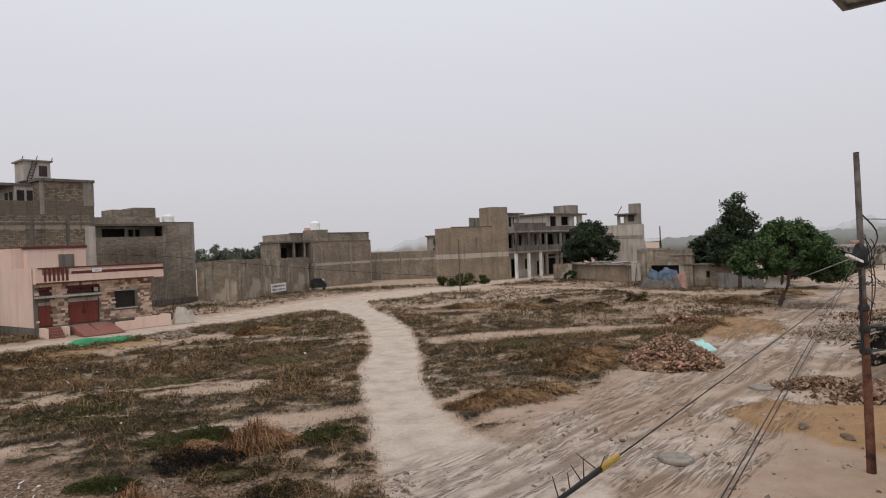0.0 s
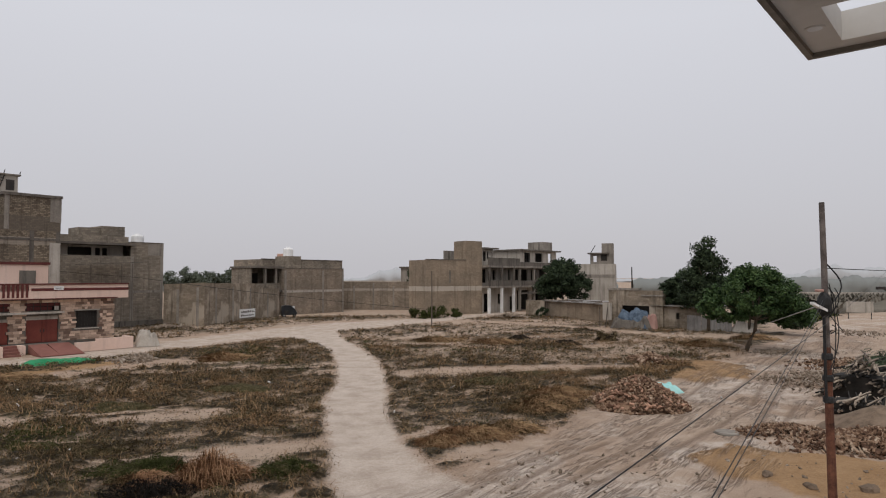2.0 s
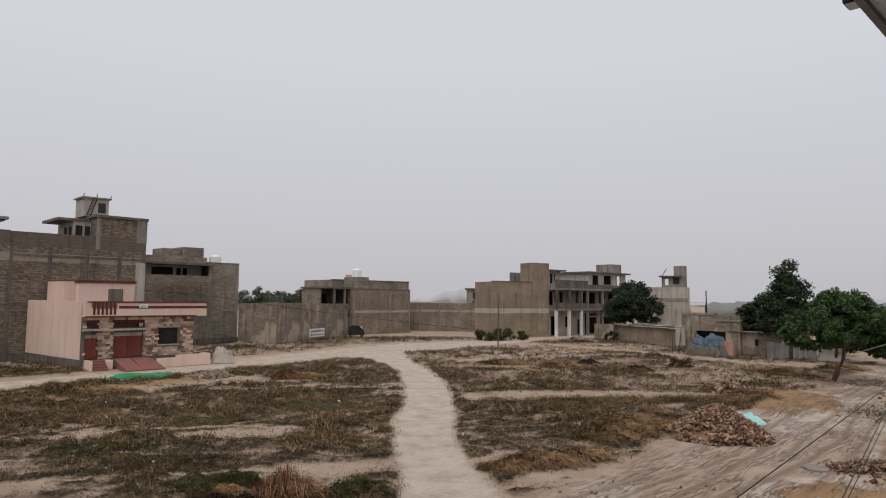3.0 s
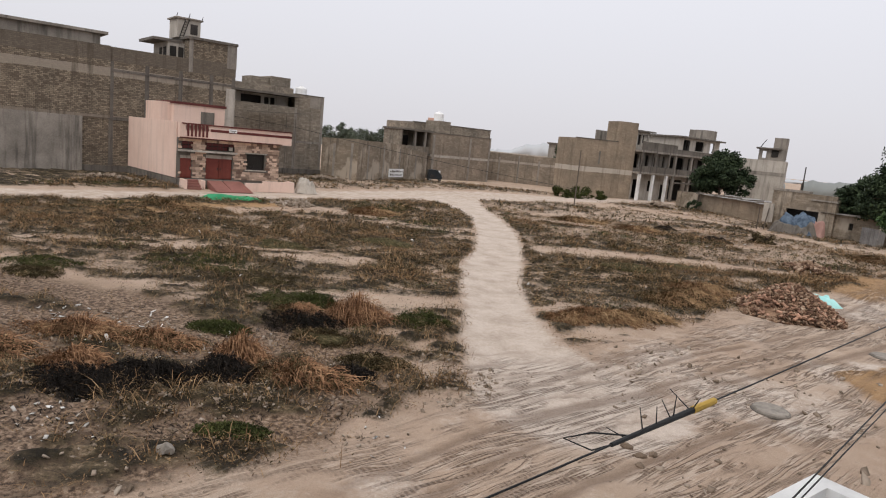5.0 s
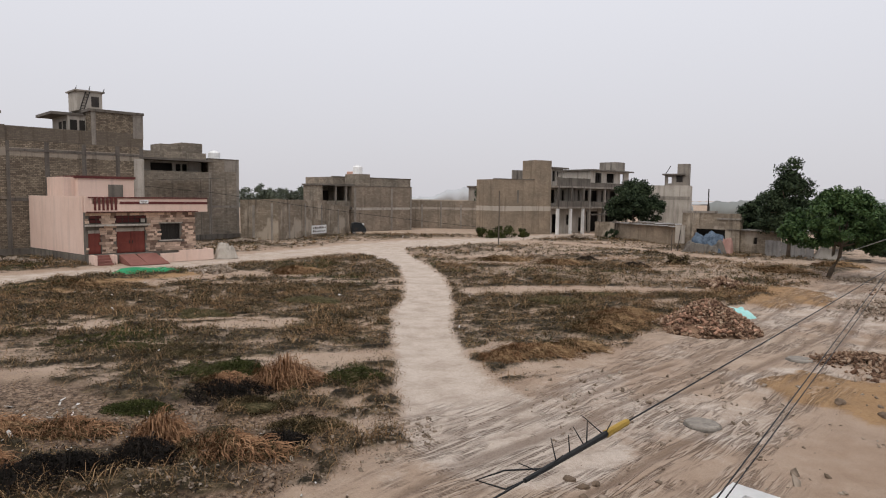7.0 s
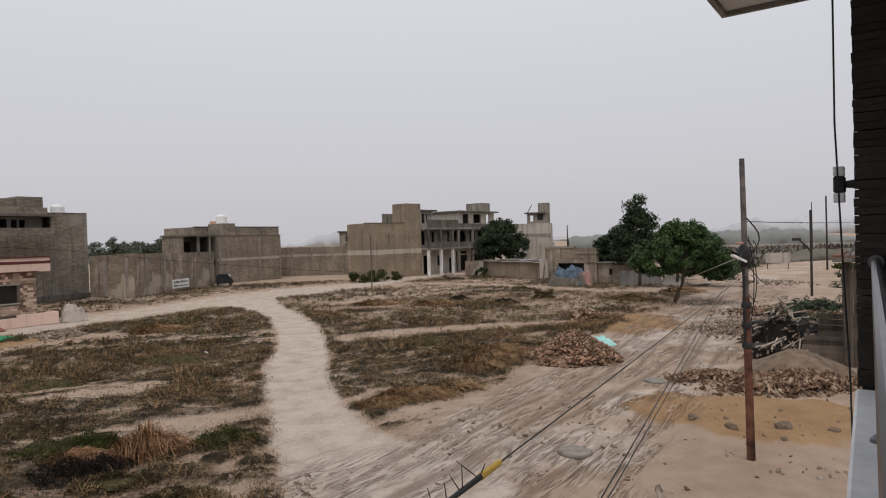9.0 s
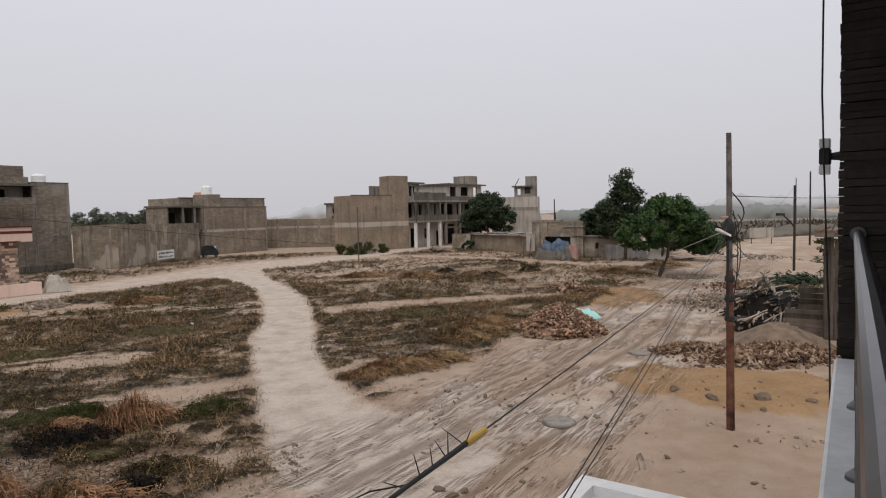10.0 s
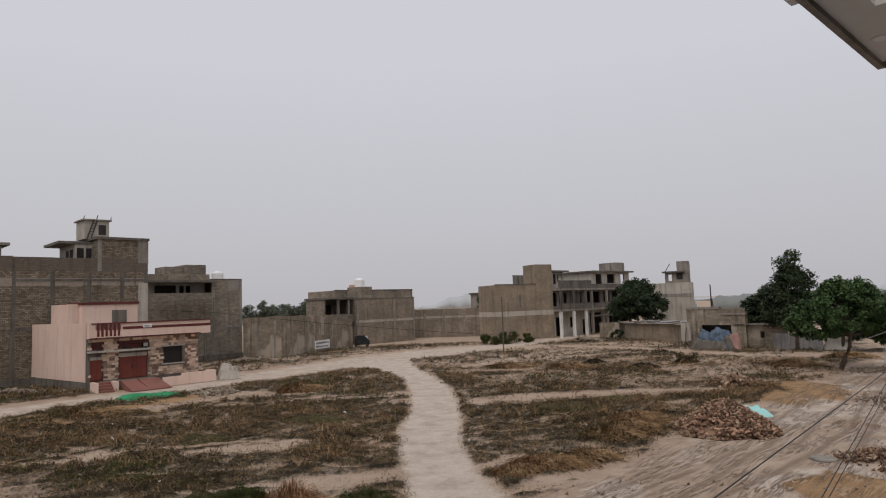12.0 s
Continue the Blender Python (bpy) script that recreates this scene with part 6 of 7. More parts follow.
for i, (n, box_, h, w, per) in enumerate(((60000, (-22, 10, 9, 24), 0.15, 0.024, 5), (90000, (-34, 20, 24, 40), 0.17, 0.034, 5), (56000, (-36, 30, 40, 62), 0.19, 0.052, 5), (22000, (-30, 36, 62, 98), 0.2, 0.085, 4))):
    x, y = scatter(n, *box_, 100 + i, lambda x, y: field_mask(x, y) * (0.04 + 0.96 * tufts(x, y)))
    h = h * (0.4 + 0.9 * tufts(x, y)) * (0.6 + 0.8 * fbm(x * 0.9, y * 0.9, 68))
    s, g = straw_zone(x, y), green_zone(x, y)
    u = fbm(x * 1.3, y * 1.3, 69, 3) * 0.8 + 0.3 * np.random.default_rng(300 + i).random(len(x)) - 0.05
    is_straw, is_green = u < 0.25 + 0.33 * s, u > 0.84 - 0.36 * g * (1 - s)
    rest = ~is_straw & ~is_green
    mat("weeds", x[rest], y[rest], h[rest], w, per, M_WEED, 400 + i, "low dark trampled weeds over the plot")
    mat("dry_weeds", x[is_straw], y[is_straw], h[is_straw], w, per, M_STRAW, 500 + i, "dry straw-coloured weeds among the dark growth")
    mat("green_weeds", x[is_green], y[is_green], h[is_green], w, per, M_GRASS, 600 + i, "patches of low green weeds")
    k = np.random.default_rng(350 + i).random(len(x)) < 0.3
    blades("weed_stalks", x[k], y[k], h[k] * 1.5, w * 0.28, 2, 1.3, M_STRAW if i < 3 else M_WEED, 450 + i, "thin dry stalks standing in the weeds")


x, y = scatter(16000, 62, 160, 92, 150, 191, lambda x, y: smooth(0, 4, (y - 92) - 0.12 * (x - 62)) * smooth(1.0, 4.0, way_distance(x, y, ROAD)))
blades("reeds", x, y, 1.9, 0.22, 2, 0.6, M_REED, 192, "tall dry reeds across the far field", "reeds")
x, y = scatter(16000, 48, 78, 74, 94, 193, lambda x, y: smooth(1.0, 3.0, way_distance(x, y, ROAD)) * smooth(0, 3, y - x * 0.2 - 65))
blades("far_grass", x, y, 0.4, 0.14, 3, 1.0, M_GRASS, 194, "green grass at the end of the road", "grass")


def matted(name, x, y, rx, ry, h, material, label, seed, category):
    """A low lumpy heap of matted growth."""
    bm = bmesh.new()
    n, m = 40, 12
    rings = []
    for j in range(m):
        q = 1 - j / m
        ring = []
        for i in range(n):
            a = 2 * math.pi * i / n
            k = 1 + 0.32 * noise.noise((math.cos(a) * 1.6, math.sin(a) * 1.6, seed)) + 0.14 * noise.noise((math.cos(a) * 5, math.sin(a) * 5, seed))
            px, py = rx * q * k * math.cos(a), ry * q * k * math.sin(a)
            e = noise.noise((px * 2.3, py * 2.3, seed)) * 0.5 + noise.noise((px * 7, py * 7, seed)) * 0.28
            ring.append(bm.verts.new((px, py, h * ((1 - q ** 1.8) * (0.75 + 0.7 * e)) - (0.06 if j == 0 else 0.0))))
        rings.append(ring)
    for A, B in zip(rings, rings[1:]):
        for i in range(n):
            bm.faces.new([A[i], A[(i + 1) % n], B[(i + 1) % n], B[i]])
    bm.faces.new(rings[-1])
    ob = part(name, bm, material)
    ob.matrix_world = at_ground(x, y)
    return tagged(ob, label, category)


def arching(name, parent, x, y, rx, ry, h, n, material, seed, wid, reach=0.9):
    """Long stalks that rise from the heap's middle, arch over and hang outwards."""
    r = np.random.default_rng(seed)
    a, q = r.uniform(0, 2 * math.pi, n), r.random(n) ** 0.7
    px, py = x + rx * 0.75 * q * np.cos(a), y + ry * 0.75 * q * np.sin(a)
    out = a + r.normal(0, 1.6, n)
    L = reach * r.uniform(0.15, 0.75, n) ** 1.3 * min(rx, ry * 1.6)
    base = ground_height(px, py) + h * 0.5 * (1 - q ** 2) * r.uniform(0.1, 1, n)
    rise = h * r.uniform(0.1, 0.8, n) * (1.0 - 0.6 * q) * (0.5 + fbm(px * 2.7, py * 2.7, seed))
    w = wid * r.uniform(0.6, 1.4, n)
    sx, sy = -np.sin(out) * w, np.cos(out) * w
    pts = []
    for t, lift in ((0.0, 0.0), (0.3, 0.75), (0.65, 0.8), (1.0, r.uniform(-0.4, 0.5, n))):
        cx, cy = px + np.cos(out) * L * t, py + np.sin(out) * L * t
        cz = np.maximum(base + rise * lift, ground_height(cx, cy) + 0.01)
        k = 1.0 if t < 1 else 0.4
        pts += [np.stack([cx - sx * k, cy - sy * k, cz], 1), np.stack([cx + sx * k, cy + sy * k, cz + w], 1)]
    v = np.stack(pts, 1).reshape(-1, 3)
    b = np.arange(n)[:, None] * 8
    f = np.concatenate([b + np.array([[c, c + 1, c + 3, c + 2]]) for c in (0, 2, 4)])
    o = tagged(new(name, from_arrays(name, v, f, material)), "", "", kind="stuff")
    o.parent = parent
    o.matrix_parent_inverse = parent.matrix_world.inverted()
    return o


def leafage(name, parent, x, y, rx, ry, h, n, per, leaf, material, seed):
    """Small leaves and bits over a low heap, with a ragged edge."""
    r = np.random.default_rng(seed)
    a, q = r.uniform(0, 2 * math.pi, n), r.random(n) ** 0.55
    k = 0.75 + 0.6 * fbm(np.cos(a) * 1.7 + seed, np.sin(a) * 1.7, seed, 3)
    px, py = x + rx * q * k * np.cos(a), y + ry * q * k * np.sin(a)
    pz = ground_height(px, py) + h * (1 - q ** 1.7) * r.uniform(0.3, 1.0, n) * (0.4 + 1.1 * fbm(px * 2.5, py * 2.5, seed)) + 0.02
    o = tagged(new(name, leaf_cloud(name, np.stack([px, py, pz], 1), per, 0.09, leaf, material, seed, 0.3, 0.8, 0.1)), "", "", kind="stuff")
    o.parent = parent
    o.matrix_parent_inverse = parent.matrix_world.inverted()
    return o


DRY = ((-5.15, 18.9, 1.1, 0.8, 0.95), (-4.9, 13.7, 1.5, 0.6, 0.42), (-11.2, 14.6, 1.7, 0.6, 0.5), (-9.2, 14.7, 1.3, 0.5, 0.4), (-6.85, 14.4, 0.7, 0.5, 0.75), (-12.6, 12.6, 1.6, 0.7, 0.5), (-9.9, 12.4, 0.8, 0.5, 0.45),
       (-6.9, 18.6, 0.8, 0.5, 0.5), (8.0, 30.8, 1.6, 1.0, 0.55), (6.2, 27.6, 1.3, 0.8, 0.5), (2.8, 23.2, 1.7, 0.8, 0.45), (4.4, 24.2, 1.2, 0.7, 0.4), (1.6, 22.4, 0.8, 0.6, 0.35), (7.2, 29.0, 1.2, 0.8, 0.45),
       (-12.0, 47.0, 1.8, 1.2, 0.5), (-22.2, 37.5, 2.0, 1.2, 0.35), (9.0, 56.0, 2.2, 1.4, 0.5), (4.0, 58.5, 2.2, 1.4, 0.5), (26.0, 52.0, 2.0, 1.2, 0.5), (33.0, 57.0, 2.2, 1.2, 0.7))
bpy.context.view_layer.update()
for k, (x, y, rx, ry, h) in enumerate(DRY):
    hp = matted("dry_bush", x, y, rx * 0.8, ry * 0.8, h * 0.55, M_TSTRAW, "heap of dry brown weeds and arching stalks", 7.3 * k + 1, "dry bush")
    bpy.context.view_layer.update()
    near_by = y < 33
    arching("stalk", hp, x, y, rx * 1.1, ry * 1.15, h * 0.9, 1100 if near_by else 600, M_STALK if y < 21 else M_STRAW, 700 + k, 0.0075 if near_by else 0.016)
    leafage("dry_leaf", hp, x, y, rx * 1.05, ry * 1.05, h * 0.75, 700 if near_by else 260, 6, 0.024 if near_by else 0.05, M_WEED if k % 2 else M_STALK, 740 + k)
for k, (x, y, a, b) in enumerate(BURNT):
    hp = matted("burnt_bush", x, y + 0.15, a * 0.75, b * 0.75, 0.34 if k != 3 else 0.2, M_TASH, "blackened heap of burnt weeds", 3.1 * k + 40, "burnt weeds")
    bpy.context.view_layer.update()
    leafage("charred_leaf", hp, x, y + 0.15, a * 1.05, b * 1.1, 0.5 if k != 3 else 0.3, 900, 7, 0.026, M_ASH, 800 + k)
    arching("charred_stalk", hp, x, y + 0.15, a * 1.1, b * 1.2, 0.5, 220, M_ASH, 820 + k, 0.007)
for k, (x, y, rx, h) in enumerate(((-3.2, 19.3, 0.9, 0.3), (-7.6, 19.6, 1.3, 0.42), (-5.2, 10.75, 0.6, 0.14), (-3.6, 15.3, 0.9, 0.28), (-6.9, 20.0, 0.9, 0.4), (-13.0, 23.5, 2.4, 0.25), (-9.5, 22.5, 1.8, 0.22), (-17.5, 20.6, 1.3, 0.22), (-16.8, 19.4, 1.0, 0.2), (-8.4, 16.3, 0.8, 0.2), (-5.4, 16.7, 0.9, 0.16))):
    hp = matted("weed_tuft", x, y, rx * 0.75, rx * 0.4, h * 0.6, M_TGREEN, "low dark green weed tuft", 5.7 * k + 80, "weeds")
    bpy.context.view_layer.update()
    leafage("leaf", hp, x, y, rx * 1.1, rx * 0.62, h, 700, 7, 0.025, M_WEED if k in (3, 6, 8, 10) else M_GRASS, 860 + k)
for k, (x, y, rx, h) in enumerate(((12.0, 60.0, 1.1, 0.5), (14.5, 54.0, 1.4, 0.55), (19.5, 58.1, 1.2, 0.6), (5.4, 35.0, 1.6, 0.25), (8.2, 38.0, 1.5, 0.25), (-8.0, 34.0, 1.8, 0.25), (-12.5, 30.0, 2.0, 0.25), (-6.0, 27.5, 1.6, 0.22))):
    matted("dark_tuft", x, y, rx, rx * 0.6, h, M_TASH if k < 3 else M_TGREEN, "low dark clump of weeds on the plot", 4.9 * k + 120, "weeds")

# ---------------------------------------------------------------- heaps of brick and rubble
def chips(name, x, y, s, z, material, seed, label, category="rubble", flat=0.6):
    """Small broken lumps, eight corners each, as one mesh."""
    r = np.random.default_rng(seed)
    n = len(x)
    base = np.array([(i, j, k) for i in (-1, 1) for j in (-1, 1) for k in (-1, 1)], dtype=float)
    c = base[None] * r.uniform(0.25, 1.0, (n, 8, 3)) * (s * r.uniform(0.35, 1.0, n) ** 1.5 * 1.7)[:, None, None] * np.array([1, 0.75, flat])
    a = r.uniform(0, 2 * math.pi, n)
    ca, sa = np.cos(a)[:, None], np.sin(a)[:, None]
    t = r.normal(0, 0.6, n)[:, None]
    X, Y, Z = c[..., 0] * ca - c[..., 1] * sa, c[..., 0] * sa + c[..., 1] * ca, c[..., 2] + c[..., 0] * t
    v = np.stack([X + x[:, None], Y + y[:, None], Z + z[:, None]], -1).reshape(-1, 3)
    quad = np.array([(0, 1, 3, 2), (4, 6, 7, 5), (0, 4, 5, 1), (2, 3, 7, 6), (0, 2, 6, 4), (1, 5, 7, 3)])
    f = (np.arange(n)[:, None, None] * 8 + quad[None]).reshape(-1, 4)
    return tagged(new(name, from_arrays(name, v, f, material)), label, category, kind="stuff")


def cone(px, py, cx, cy, rx, ry, h):
    q = np.hypot((px - cx) / rx, (py - cy) / ry) + 0.35 * (fbm(np.asarray(px) * 1.3 + cx, np.asarray(py) * 1.3, 97) - 0.5)
    return h * np.clip(1 - q, 0, 1) ** 0.75


def heap_core(name, cx, cy, rx, ry, h, material, parent):
    bm = bmesh.new()
    n, m = 20, 7
    rings = []
    for j in range(m):
        q = 1 - j / m
        rings.append([bm.verts.new((rx * q * math.cos(2 * math.pi * i / n), ry * q * math.sin(2 * math.pi * i / n), h * (1 - q) ** 0.8 + random.uniform(-0.04, 0.04) - 0.06)) for i in range(n)])
    for A, B in zip(rings, rings[1:]):
        for i in range(n):
            bm.faces.new([A[i], A[(i + 1) % n], B[(i + 1) % n], B[i]])
    bm.faces.new(rings[-1])
    return part(name, bm, material, parent)


def brick_heap():
    cx, cy, rx, ry, h = 11.1, 28.6, 2.05, 2.0, 1.3
    t = thing("brick_heap", at_ground(cx, cy), "heap of loose red-brown bricks beside the road", "bricks")
    heap_core("core", cx, cy, rx, ry, h - 0.08, M_RUBBLE, t)
    bm = bmesh.new()
    box(bm, -0.115, 0.115, -0.055, 0.055, -0.037, 0.037)
    me = bpy.data.meshes.new("brick")
    bevelled(bm, 0.006).to_mesh(me)
    bm.free()
    me.materials.append(M_BRICK)
    r = random.Random(12)
    for k in range(300):
        a, q = r.uniform(0, 2 * math.pi), r.random() ** 0.55
        x, y = rx * q * math.cos(a), ry * q * math.sin(a)
        z = float(cone(np.array([x]), np.array([y]), 0, 0, rx, ry, h)[0]) + r.uniform(0.0, 0.06)
        share("brick", me, t, pose(x, y, z, r.uniform(-35, 35), r.uniform(-35, 35), r.uniform(0, 360)))
    x, y = rng.uniform(-1, 1, 4200), rng.uniform(-1, 1, 4200)
    k = np.hypot(x, y) < 1.08
    x, y = x[k] * rx + cx, y[k] * ry + cy
    o = chips("bricks", x, y, np.full(len(x), 0.07), cone(x, y, cx, cy, rx, ry, h) + ground_height(x, y) + 0.02, M_RUBBLE, 13, "loose bricks of the heap")
    o.parent = t
    o.matrix_parent_inverse = t.matrix_world.inverted()
    del o["category"]


brick_heap()


def rubble(name, cx, cy, rx, ry, h, n, s, material, seed, label):
    r = np.random.default_rng(seed)
    x, y = r.normal(0, 0.45, n), r.normal(0, 0.45, n)
    k = np.hypot(x, y) < 1.25
    x, y = x[k] * rx + cx, y[k] * ry + cy
    return chips(name, x, y, np.full(len(x), s), cone(x, y, cx, cy, rx, ry, h) + ground_height(x, y) + 0.01, material, seed, label)


mound = thing("earth_mound", at_ground(18.0, 22.6), "mound of brown earth behind the rubble", "earth")
heap_core("earth", 18, 22.6, 2.4, 2.0, 1.15, M_CLOD, mound)
rubble("brick_rubble", 16.6, 21.1, 3.0, 1.5, 0.55, 3000, 0.075, M_RUBBLE, 51, "broken brick rubble spread by the pole")
rubble("brick_rubble", 14.4, 23.0, 1.8, 1.0, 0.25, 900, 0.065, M_RUBBLE, 52, "broken brick rubble spread by the pole")
rubble("yard_debris", 25.5, 33.5, 5.0, 4.0, 0.35, 2200, 0.085, M_STONES, 53, "scattered debris along the yard")
rubble("yard_debris", 30.5, 39.5, 4.0, 4.0, 0.25, 1600, 0.085, M_RUBBLE, 54, "scattered debris along the yard")
rubble("road_stones", 47.0, 62.0, 3.0, 7.0, 0.1, 160, 0.13, M_STONES, 55, "pale stones lying on the far road")
rubble("tree_debris", 29.5, 47.5, 2.2, 1.5, 0.15, 500, 0.09, M_STONES, 56, "stones and twigs round the roadside tree")
rubble("wall_rubble", -36.0, 50.5, 3.5, 1.2, 0.3, 300, 0.1, M_STONES, 57, "pale rubble along the block wall")
rubble("wall_rubble", -25.5, 76.5, 3.5, 2.0, 0.3, 350, 0.12, M_STONES, 58, "pale rubble below the grey house")
rubble("plot_rubble", -18.2, 47.0, 1.6, 2.4, 0.2, 400, 0.12, M_STONES, 59, "grey rubble at the field's edge")
rubble("dark_ridge", 17.4, 42.6, 1.6, 2.6, 0.5, 700, 0.1, M_RUBBLE, 60, "dark ridge of spoil beside the sand")
rubble("log_heap", 16.5, 90.0, 2.6, 1.0, 0.6, 200, 0.22, M_STONES, 61, "heap of branches in front of the shed")
# clods and stones on the near ground, litter among the burnt weeds
x, y = scatter(1500, 2, 16, 9, 21, 71, lambda x, y: 0.15 + 0.85 * smooth(0.55, 0.62, fbm(x * 0.8, y * 0.8, 72)))
chips("clods", x, y, np.random.default_rng(1).uniform(0.01, 0.075, len(x)) ** 1.0, ground_height(x, y) + 0.01, M_STONES, 73, "clods and stones on the bare ground", "stones")
x, y = scatter(9000, -13, 0.5, 7.5, 16.5, 74, lambda x, y: (0.1 + 0.9 * smooth(0.5, 0.6, fbm(x * 0.7, y * 0.7, 75))) * smooth(0.2, 1.0, way_distance(x, y, ROAD) + 0.6))
chips("gravel", x, y, np.random.default_rng(2).uniform(0.008, 0.055, len(x)), ground_height(x, y) + 0.005, M_STONES, 76, "gravel and clods along the plot's edge", "stones")
x, y = scatter(700, -14, -2, 8, 17, 77, lambda x, y: smooth(0.48, 0.6, fbm(x * 0.5, y * 0.5, 78)))
chips("litter", x, y, np.random.default_rng(3).uniform(0.01, 0.07, len(x)), ground_height(x, y) + 0.03, M_TRASH, 79, "scattered pale litter among the burnt weeds", "litter", 0.15)
x, y = scatter(500, -30, 30, 20, 95, 80, lambda x, y: 0.6 * field_mask(x, y) + 0.1)
chips("litter", x, y, np.random.default_rng(4).uniform(0.02, 0.1, len(x)), ground_height(x, y) + 0.06, M_TRASH, 81, "scattered pale litter over the plot", "litter", 0.3)
x, y = scatter(2500, -3, 30, 10, 48, 82, lambda x, y: 0.5 * smooth(0.8, -0.2, way_distance(x, y, ROAD)) * smooth(0.45, 0.6, fbm(x * 0.6, y * 0.6, 83)))
chips("road_clods", x, y, np.random.default_rng(5).uniform(0.006, 0.04, len(x)), ground_height(x, y) + 0.003, M_STONES, 84, "small clods along the tyre ruts", "stones")


x, y = scatter(2600, -14, -1.5, 7.5, 17, 85, lambda x, y: dirt_mask(x, y) * (0.2 + 0.8 * smooth(0.42, 0.55, fbm(x * 0.7, y * 0.7, 86))))
blades("twigs", x, y, 0.07, 0.006, 3, 3.2, M_STRAW, 87, "dry twigs and straw lying on the dirt", "twigs")
x, y = scatter(2000, -14, -1.5, 7.5, 17, 88, lambda x, y: dirt_mask(x, y) * smooth(0.45, 0.6, fbm(x * 0.6, y * 0.6, 89)))
blades("burnt_weeds", x, y, 0.08, 0.01, 4, 2.0, M_ASH, 90, "blackened weeds lying on the dirt", "weeds")


def lump(name, x, y, sx, sy, sz, material, label, category, turn=0.0, seed=0):
    bm = bmesh.new()
    bmesh.ops.create_icosphere(bm, subdivisions=2, radius=1.0)
    for v in bm.verts:
        k = 1 + 0.35 * noise.noise(v.co * 1.7 + Vector((seed, 0, 0)))
        v.co = Vector((v.co.x * sx * k, v.co.y * sy * k, max(v.co.z, -0.3) * sz * k))
    ob = part(name, bm, material, None)
    ob.matrix_world = at_ground(x, y, turn, sz * 0.15)
    return tagged(ob, label, category)


lump("stone_block", -5.85, 9.5, 0.16, 0.13, 0.13, M_CONC, "pale square stone lying on the bare ground", "stone", 20, 1)
for k, (x, y, s) in enumerate(((12.5, 16.2, 0.28), (10.6, 17.7, 0.2), (11.2, 16.7, 0.22), (2.35, 12.9, 0.15), (2.55, 12.5, 0.13), (2.85, 12.7, 0.12), (2.5, 12.1, 0.12), (13.6, 15.6, 0.16), (11.9, 15.4, 0.12))):
    lump("clod", x, y, s, s * 0.7, s * 0.55, M_CLOD, "dark clod of earth on the bare ground", "stone", k * 47, k + 3)
for x, y, r_ in ((6.25, 16.15, 0.42), (12.3, 23.1, 0.42)):
    d = thing("manhole_cover", at_ground(x, y, 30, -0.02), "round concrete cover lying half buried", "manhole cover")
    part("disc", lathe(bmesh.new(), [(r_, 0), (r_, 0.06), (r_ * 0.94, 0.09), (r_ * 0.5, 0.085)], 24), M_CONC, d)
    part("rim", lathe(bmesh.new(), [(r_ * 1.12, 0), (r_ * 1.1, 0.04), (r_ * 1.02, 0.045)], 24), M_CONC_DARK, d)

# ---------------------------------------------------------------- timber yard by the road
def log(parent, a, b, r, material=None):
    return part("log", tube(bmesh.new(), [a, Vector(a).lerp(Vector(b), 0.5) + Vector((random.uniform(-0.05, 0.05), random.uniform(-0.05, 0.05), 0.03)), b], r, r * 0.75, 7), material or M_LOG, parent)


def wood_pile(x, y, turn, n, length, w, h, label, char=0.0):
    p = thing("firewood_pile", at_ground(x, y, turn), label, "firewood", "firewood piles")
    # Near-black filler block added to darken the pile's underside and gaps.
    heap = bmesh.new()
    box(heap, -w * 0.42, w * 0.42, -length * 0.36, length * 0.36, -0.05, h * 0.5, jitter=0.08)
    part("dark_filler", heap, M_CHAR, p)
    for k in range(n):
        q = random.uniform(-1, 1)
        zx = h * (1 - abs(q)) * random.uniform(0.55, 1.0) + 0.06
        xx = q * w * 0.55
        da = random.uniform(-0.35, 0.35)
        L = length * random.uniform(0.35, 0.6)
        dz = random.uniform(-0.1, 0.25) * (1 if zx < h * 0.6 else 0.4)
        log(p, (xx - da * L, -L, max(0.04, zx - dz)), (xx + da * L, L, max(0.05, zx + dz)), random.uniform(0.025, 0.06), M_CHAR if random.random() < char else M_LOG)
    return p


wood_pile(22.4, 29.2, -50, 120, 2.6, 2.8, 2.2, "tall pile of grey firewood with charred logs", 0.35)
wood_pile(20.0, 25.9, -42, 70, 2.2, 2.8, 0.8, "low pile of grey firewood", 0.2)
wood_pile(24.6, 31.0, -60, 45, 2.2, 2.2, 1.2, "dark pile of charred firewood", 0.9)


def plank_wall(x, y, turn, length, h, label, rows=6):
    p = thing("plank_fence", at_ground(x, y, turn, -0.05), label, "fence")
    for k in range(rows):
        part("plank", boxes((random.uniform(-0.1, 0.05), length + random.uniform(-0.15, 0.1), random.uniform(-0.02, 0.02), 0.08, k * h / rows, (k + 0.93) * h / rows)), M_WOOD, p)
    for x_ in (0.1, length * 0.5, length - 0.15):
        part("post", boxes((x_, x_ + 0.12, 0.08, 0.2, 0, h + 0.25)), M_WOOD, p)
    return p


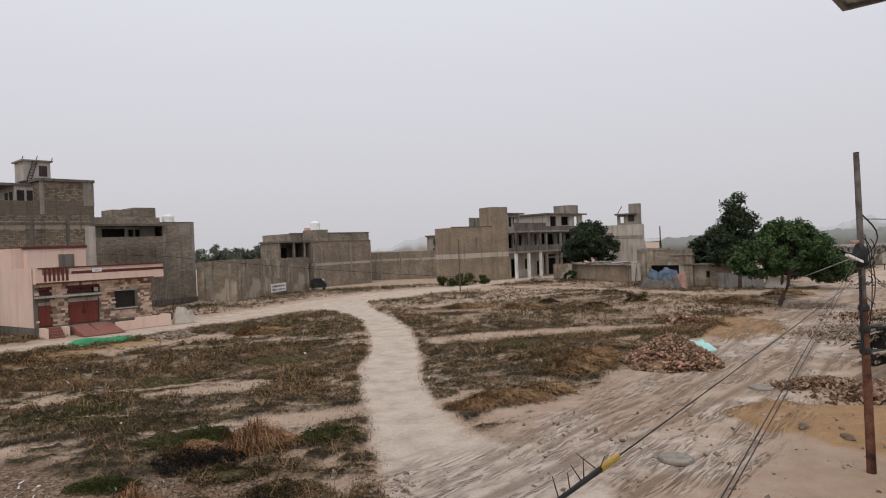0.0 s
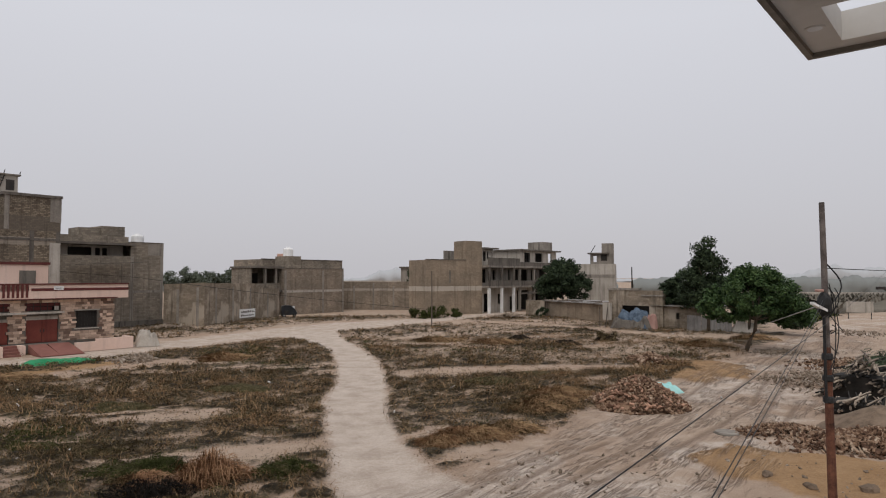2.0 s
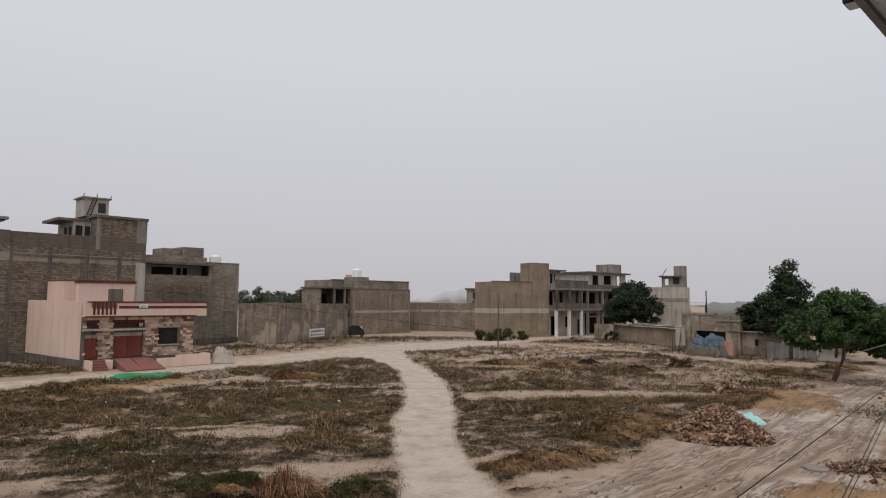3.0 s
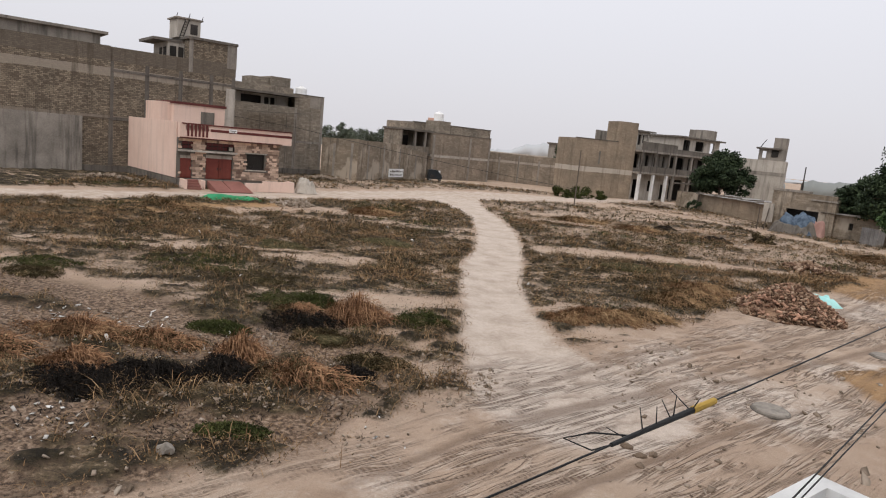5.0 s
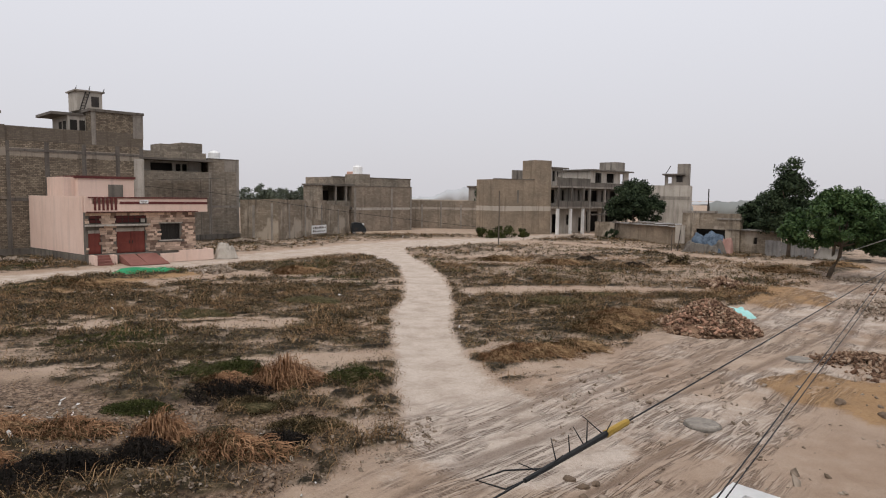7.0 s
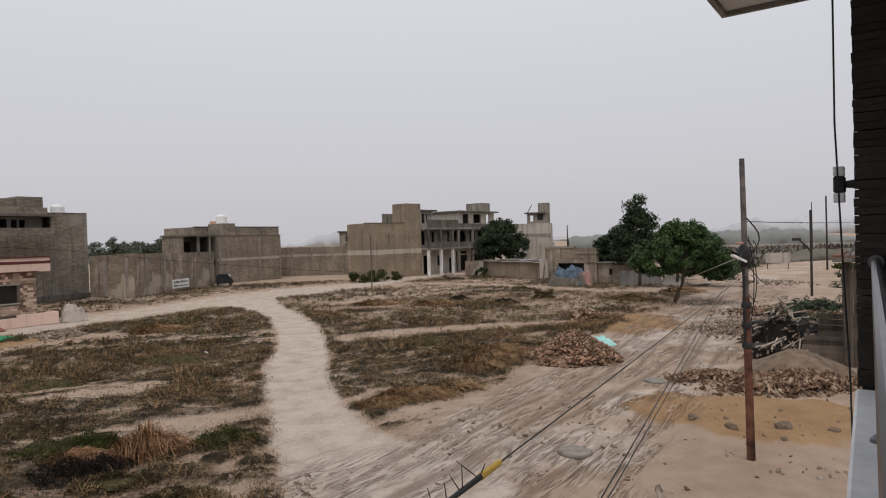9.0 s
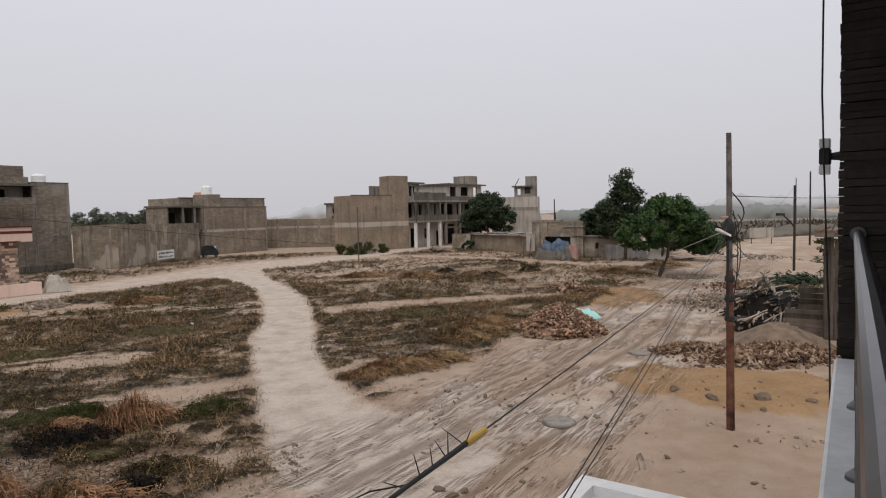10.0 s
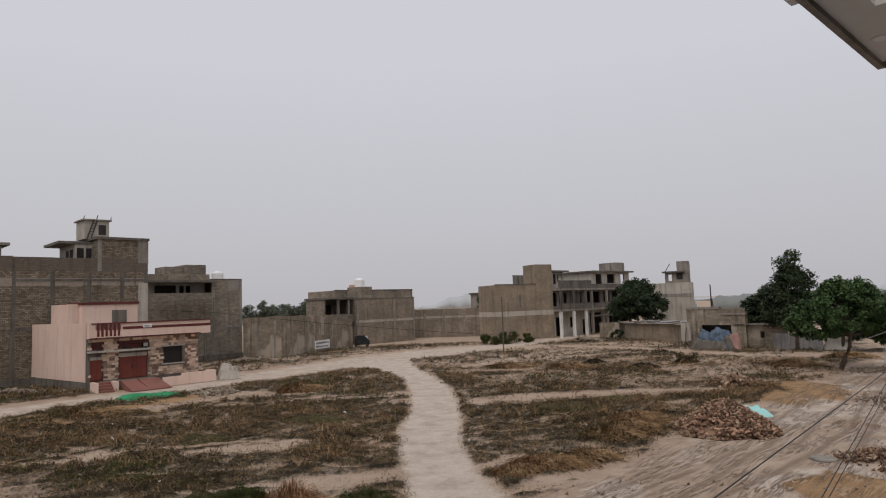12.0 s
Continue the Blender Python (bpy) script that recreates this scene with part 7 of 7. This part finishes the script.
plank_wall(20.3, 25.0, -45, 4.0, 1.15, "low stacked-plank fence beside the timber")
plank_wall(23.4, 27.8, -45, 3.0, 1.7, "low stacked-plank fence beside the timber")
belt("yard_scrub", ((27, 34), (33, 40), (36, 42)), 0.7, 1.3, 26, M_LEAF2, "dark scrub along the timber yard", 95, 0.1)
belt("roadside_scrub", ((44, 44), (58, 60), (80, 78)), 1.5, 2.2, 40, M_LEAF2, "low dark scrub along the far road", 96, 0.2)


def plank_shed():
    p = thing("plank_shed", at_ground(20.9, 23.4, -45, -0.05), "tall rough plank shed with a brick-edged roof", "shed")
    x = 0.0
    while x < 4.6:
        w = random.uniform(0.12, 0.24)
        part("plank", boxes((x, x + w - 0.012, random.uniform(-0.03, 0.02), 0.06, 0, random.uniform(4.2, 4.42))), M_WOOD, p)
        x += w
    y = 0.08
    while y < 6:
        w = random.uniform(0.14, 0.24)
        part("plank", boxes((-0.04, 0.03, y, y + w - 0.012, 0, random.uniform(4.1, 4.42))), M_WOOD, p)
        y += w
    part("roof_slab", boxes((-0.35, 4.8, -0.3, 6.3, 4.44, 4.62)), M_CONC_DARK, p)
    bm = bmesh.new()
    for k in range(26):
        box(bm, -0.36, -0.12, -0.28 + 0.25 * k, -0.06 + 0.25 * k, 4.625, 4.72)
    for k in range(19):
        box(bm, -0.1 + 0.25 * k, 0.12 + 0.25 * k, -0.28, -0.06, 4.625, 4.72)
    tagged(part("edge_brick", bm, M_BRICK, p), kind="stuff")
    for k in range(6):
        part("prop", tube(bmesh.new(), [(0.2 + 0.6 * k, 0.4, 4.6), (0.3 + 0.6 * k + random.uniform(-0.2, 0.2), 0.5 + random.uniform(0, 2), 5.1 + random.uniform(0, 0.5))], 0.03), M_IRON, p)
    return p


plank_shed()
hs = thing("road_notice", pose(64.0, 84.0, 0, 0, 0, -30), "small pale notice board far down the road", "sign")
part("board", boxes((-1.6, 1.6, -0.05, 0.05, 0.9, 2.4)), M_PLASTER, hs)
part("post", boxes((-1.4, -1.3, 0.0, 0.1, 0, 0.9)), M_IRON, hs)
part("post", boxes((1.3, 1.4, 0.0, 0.1, 0, 0.9)), M_IRON, hs)
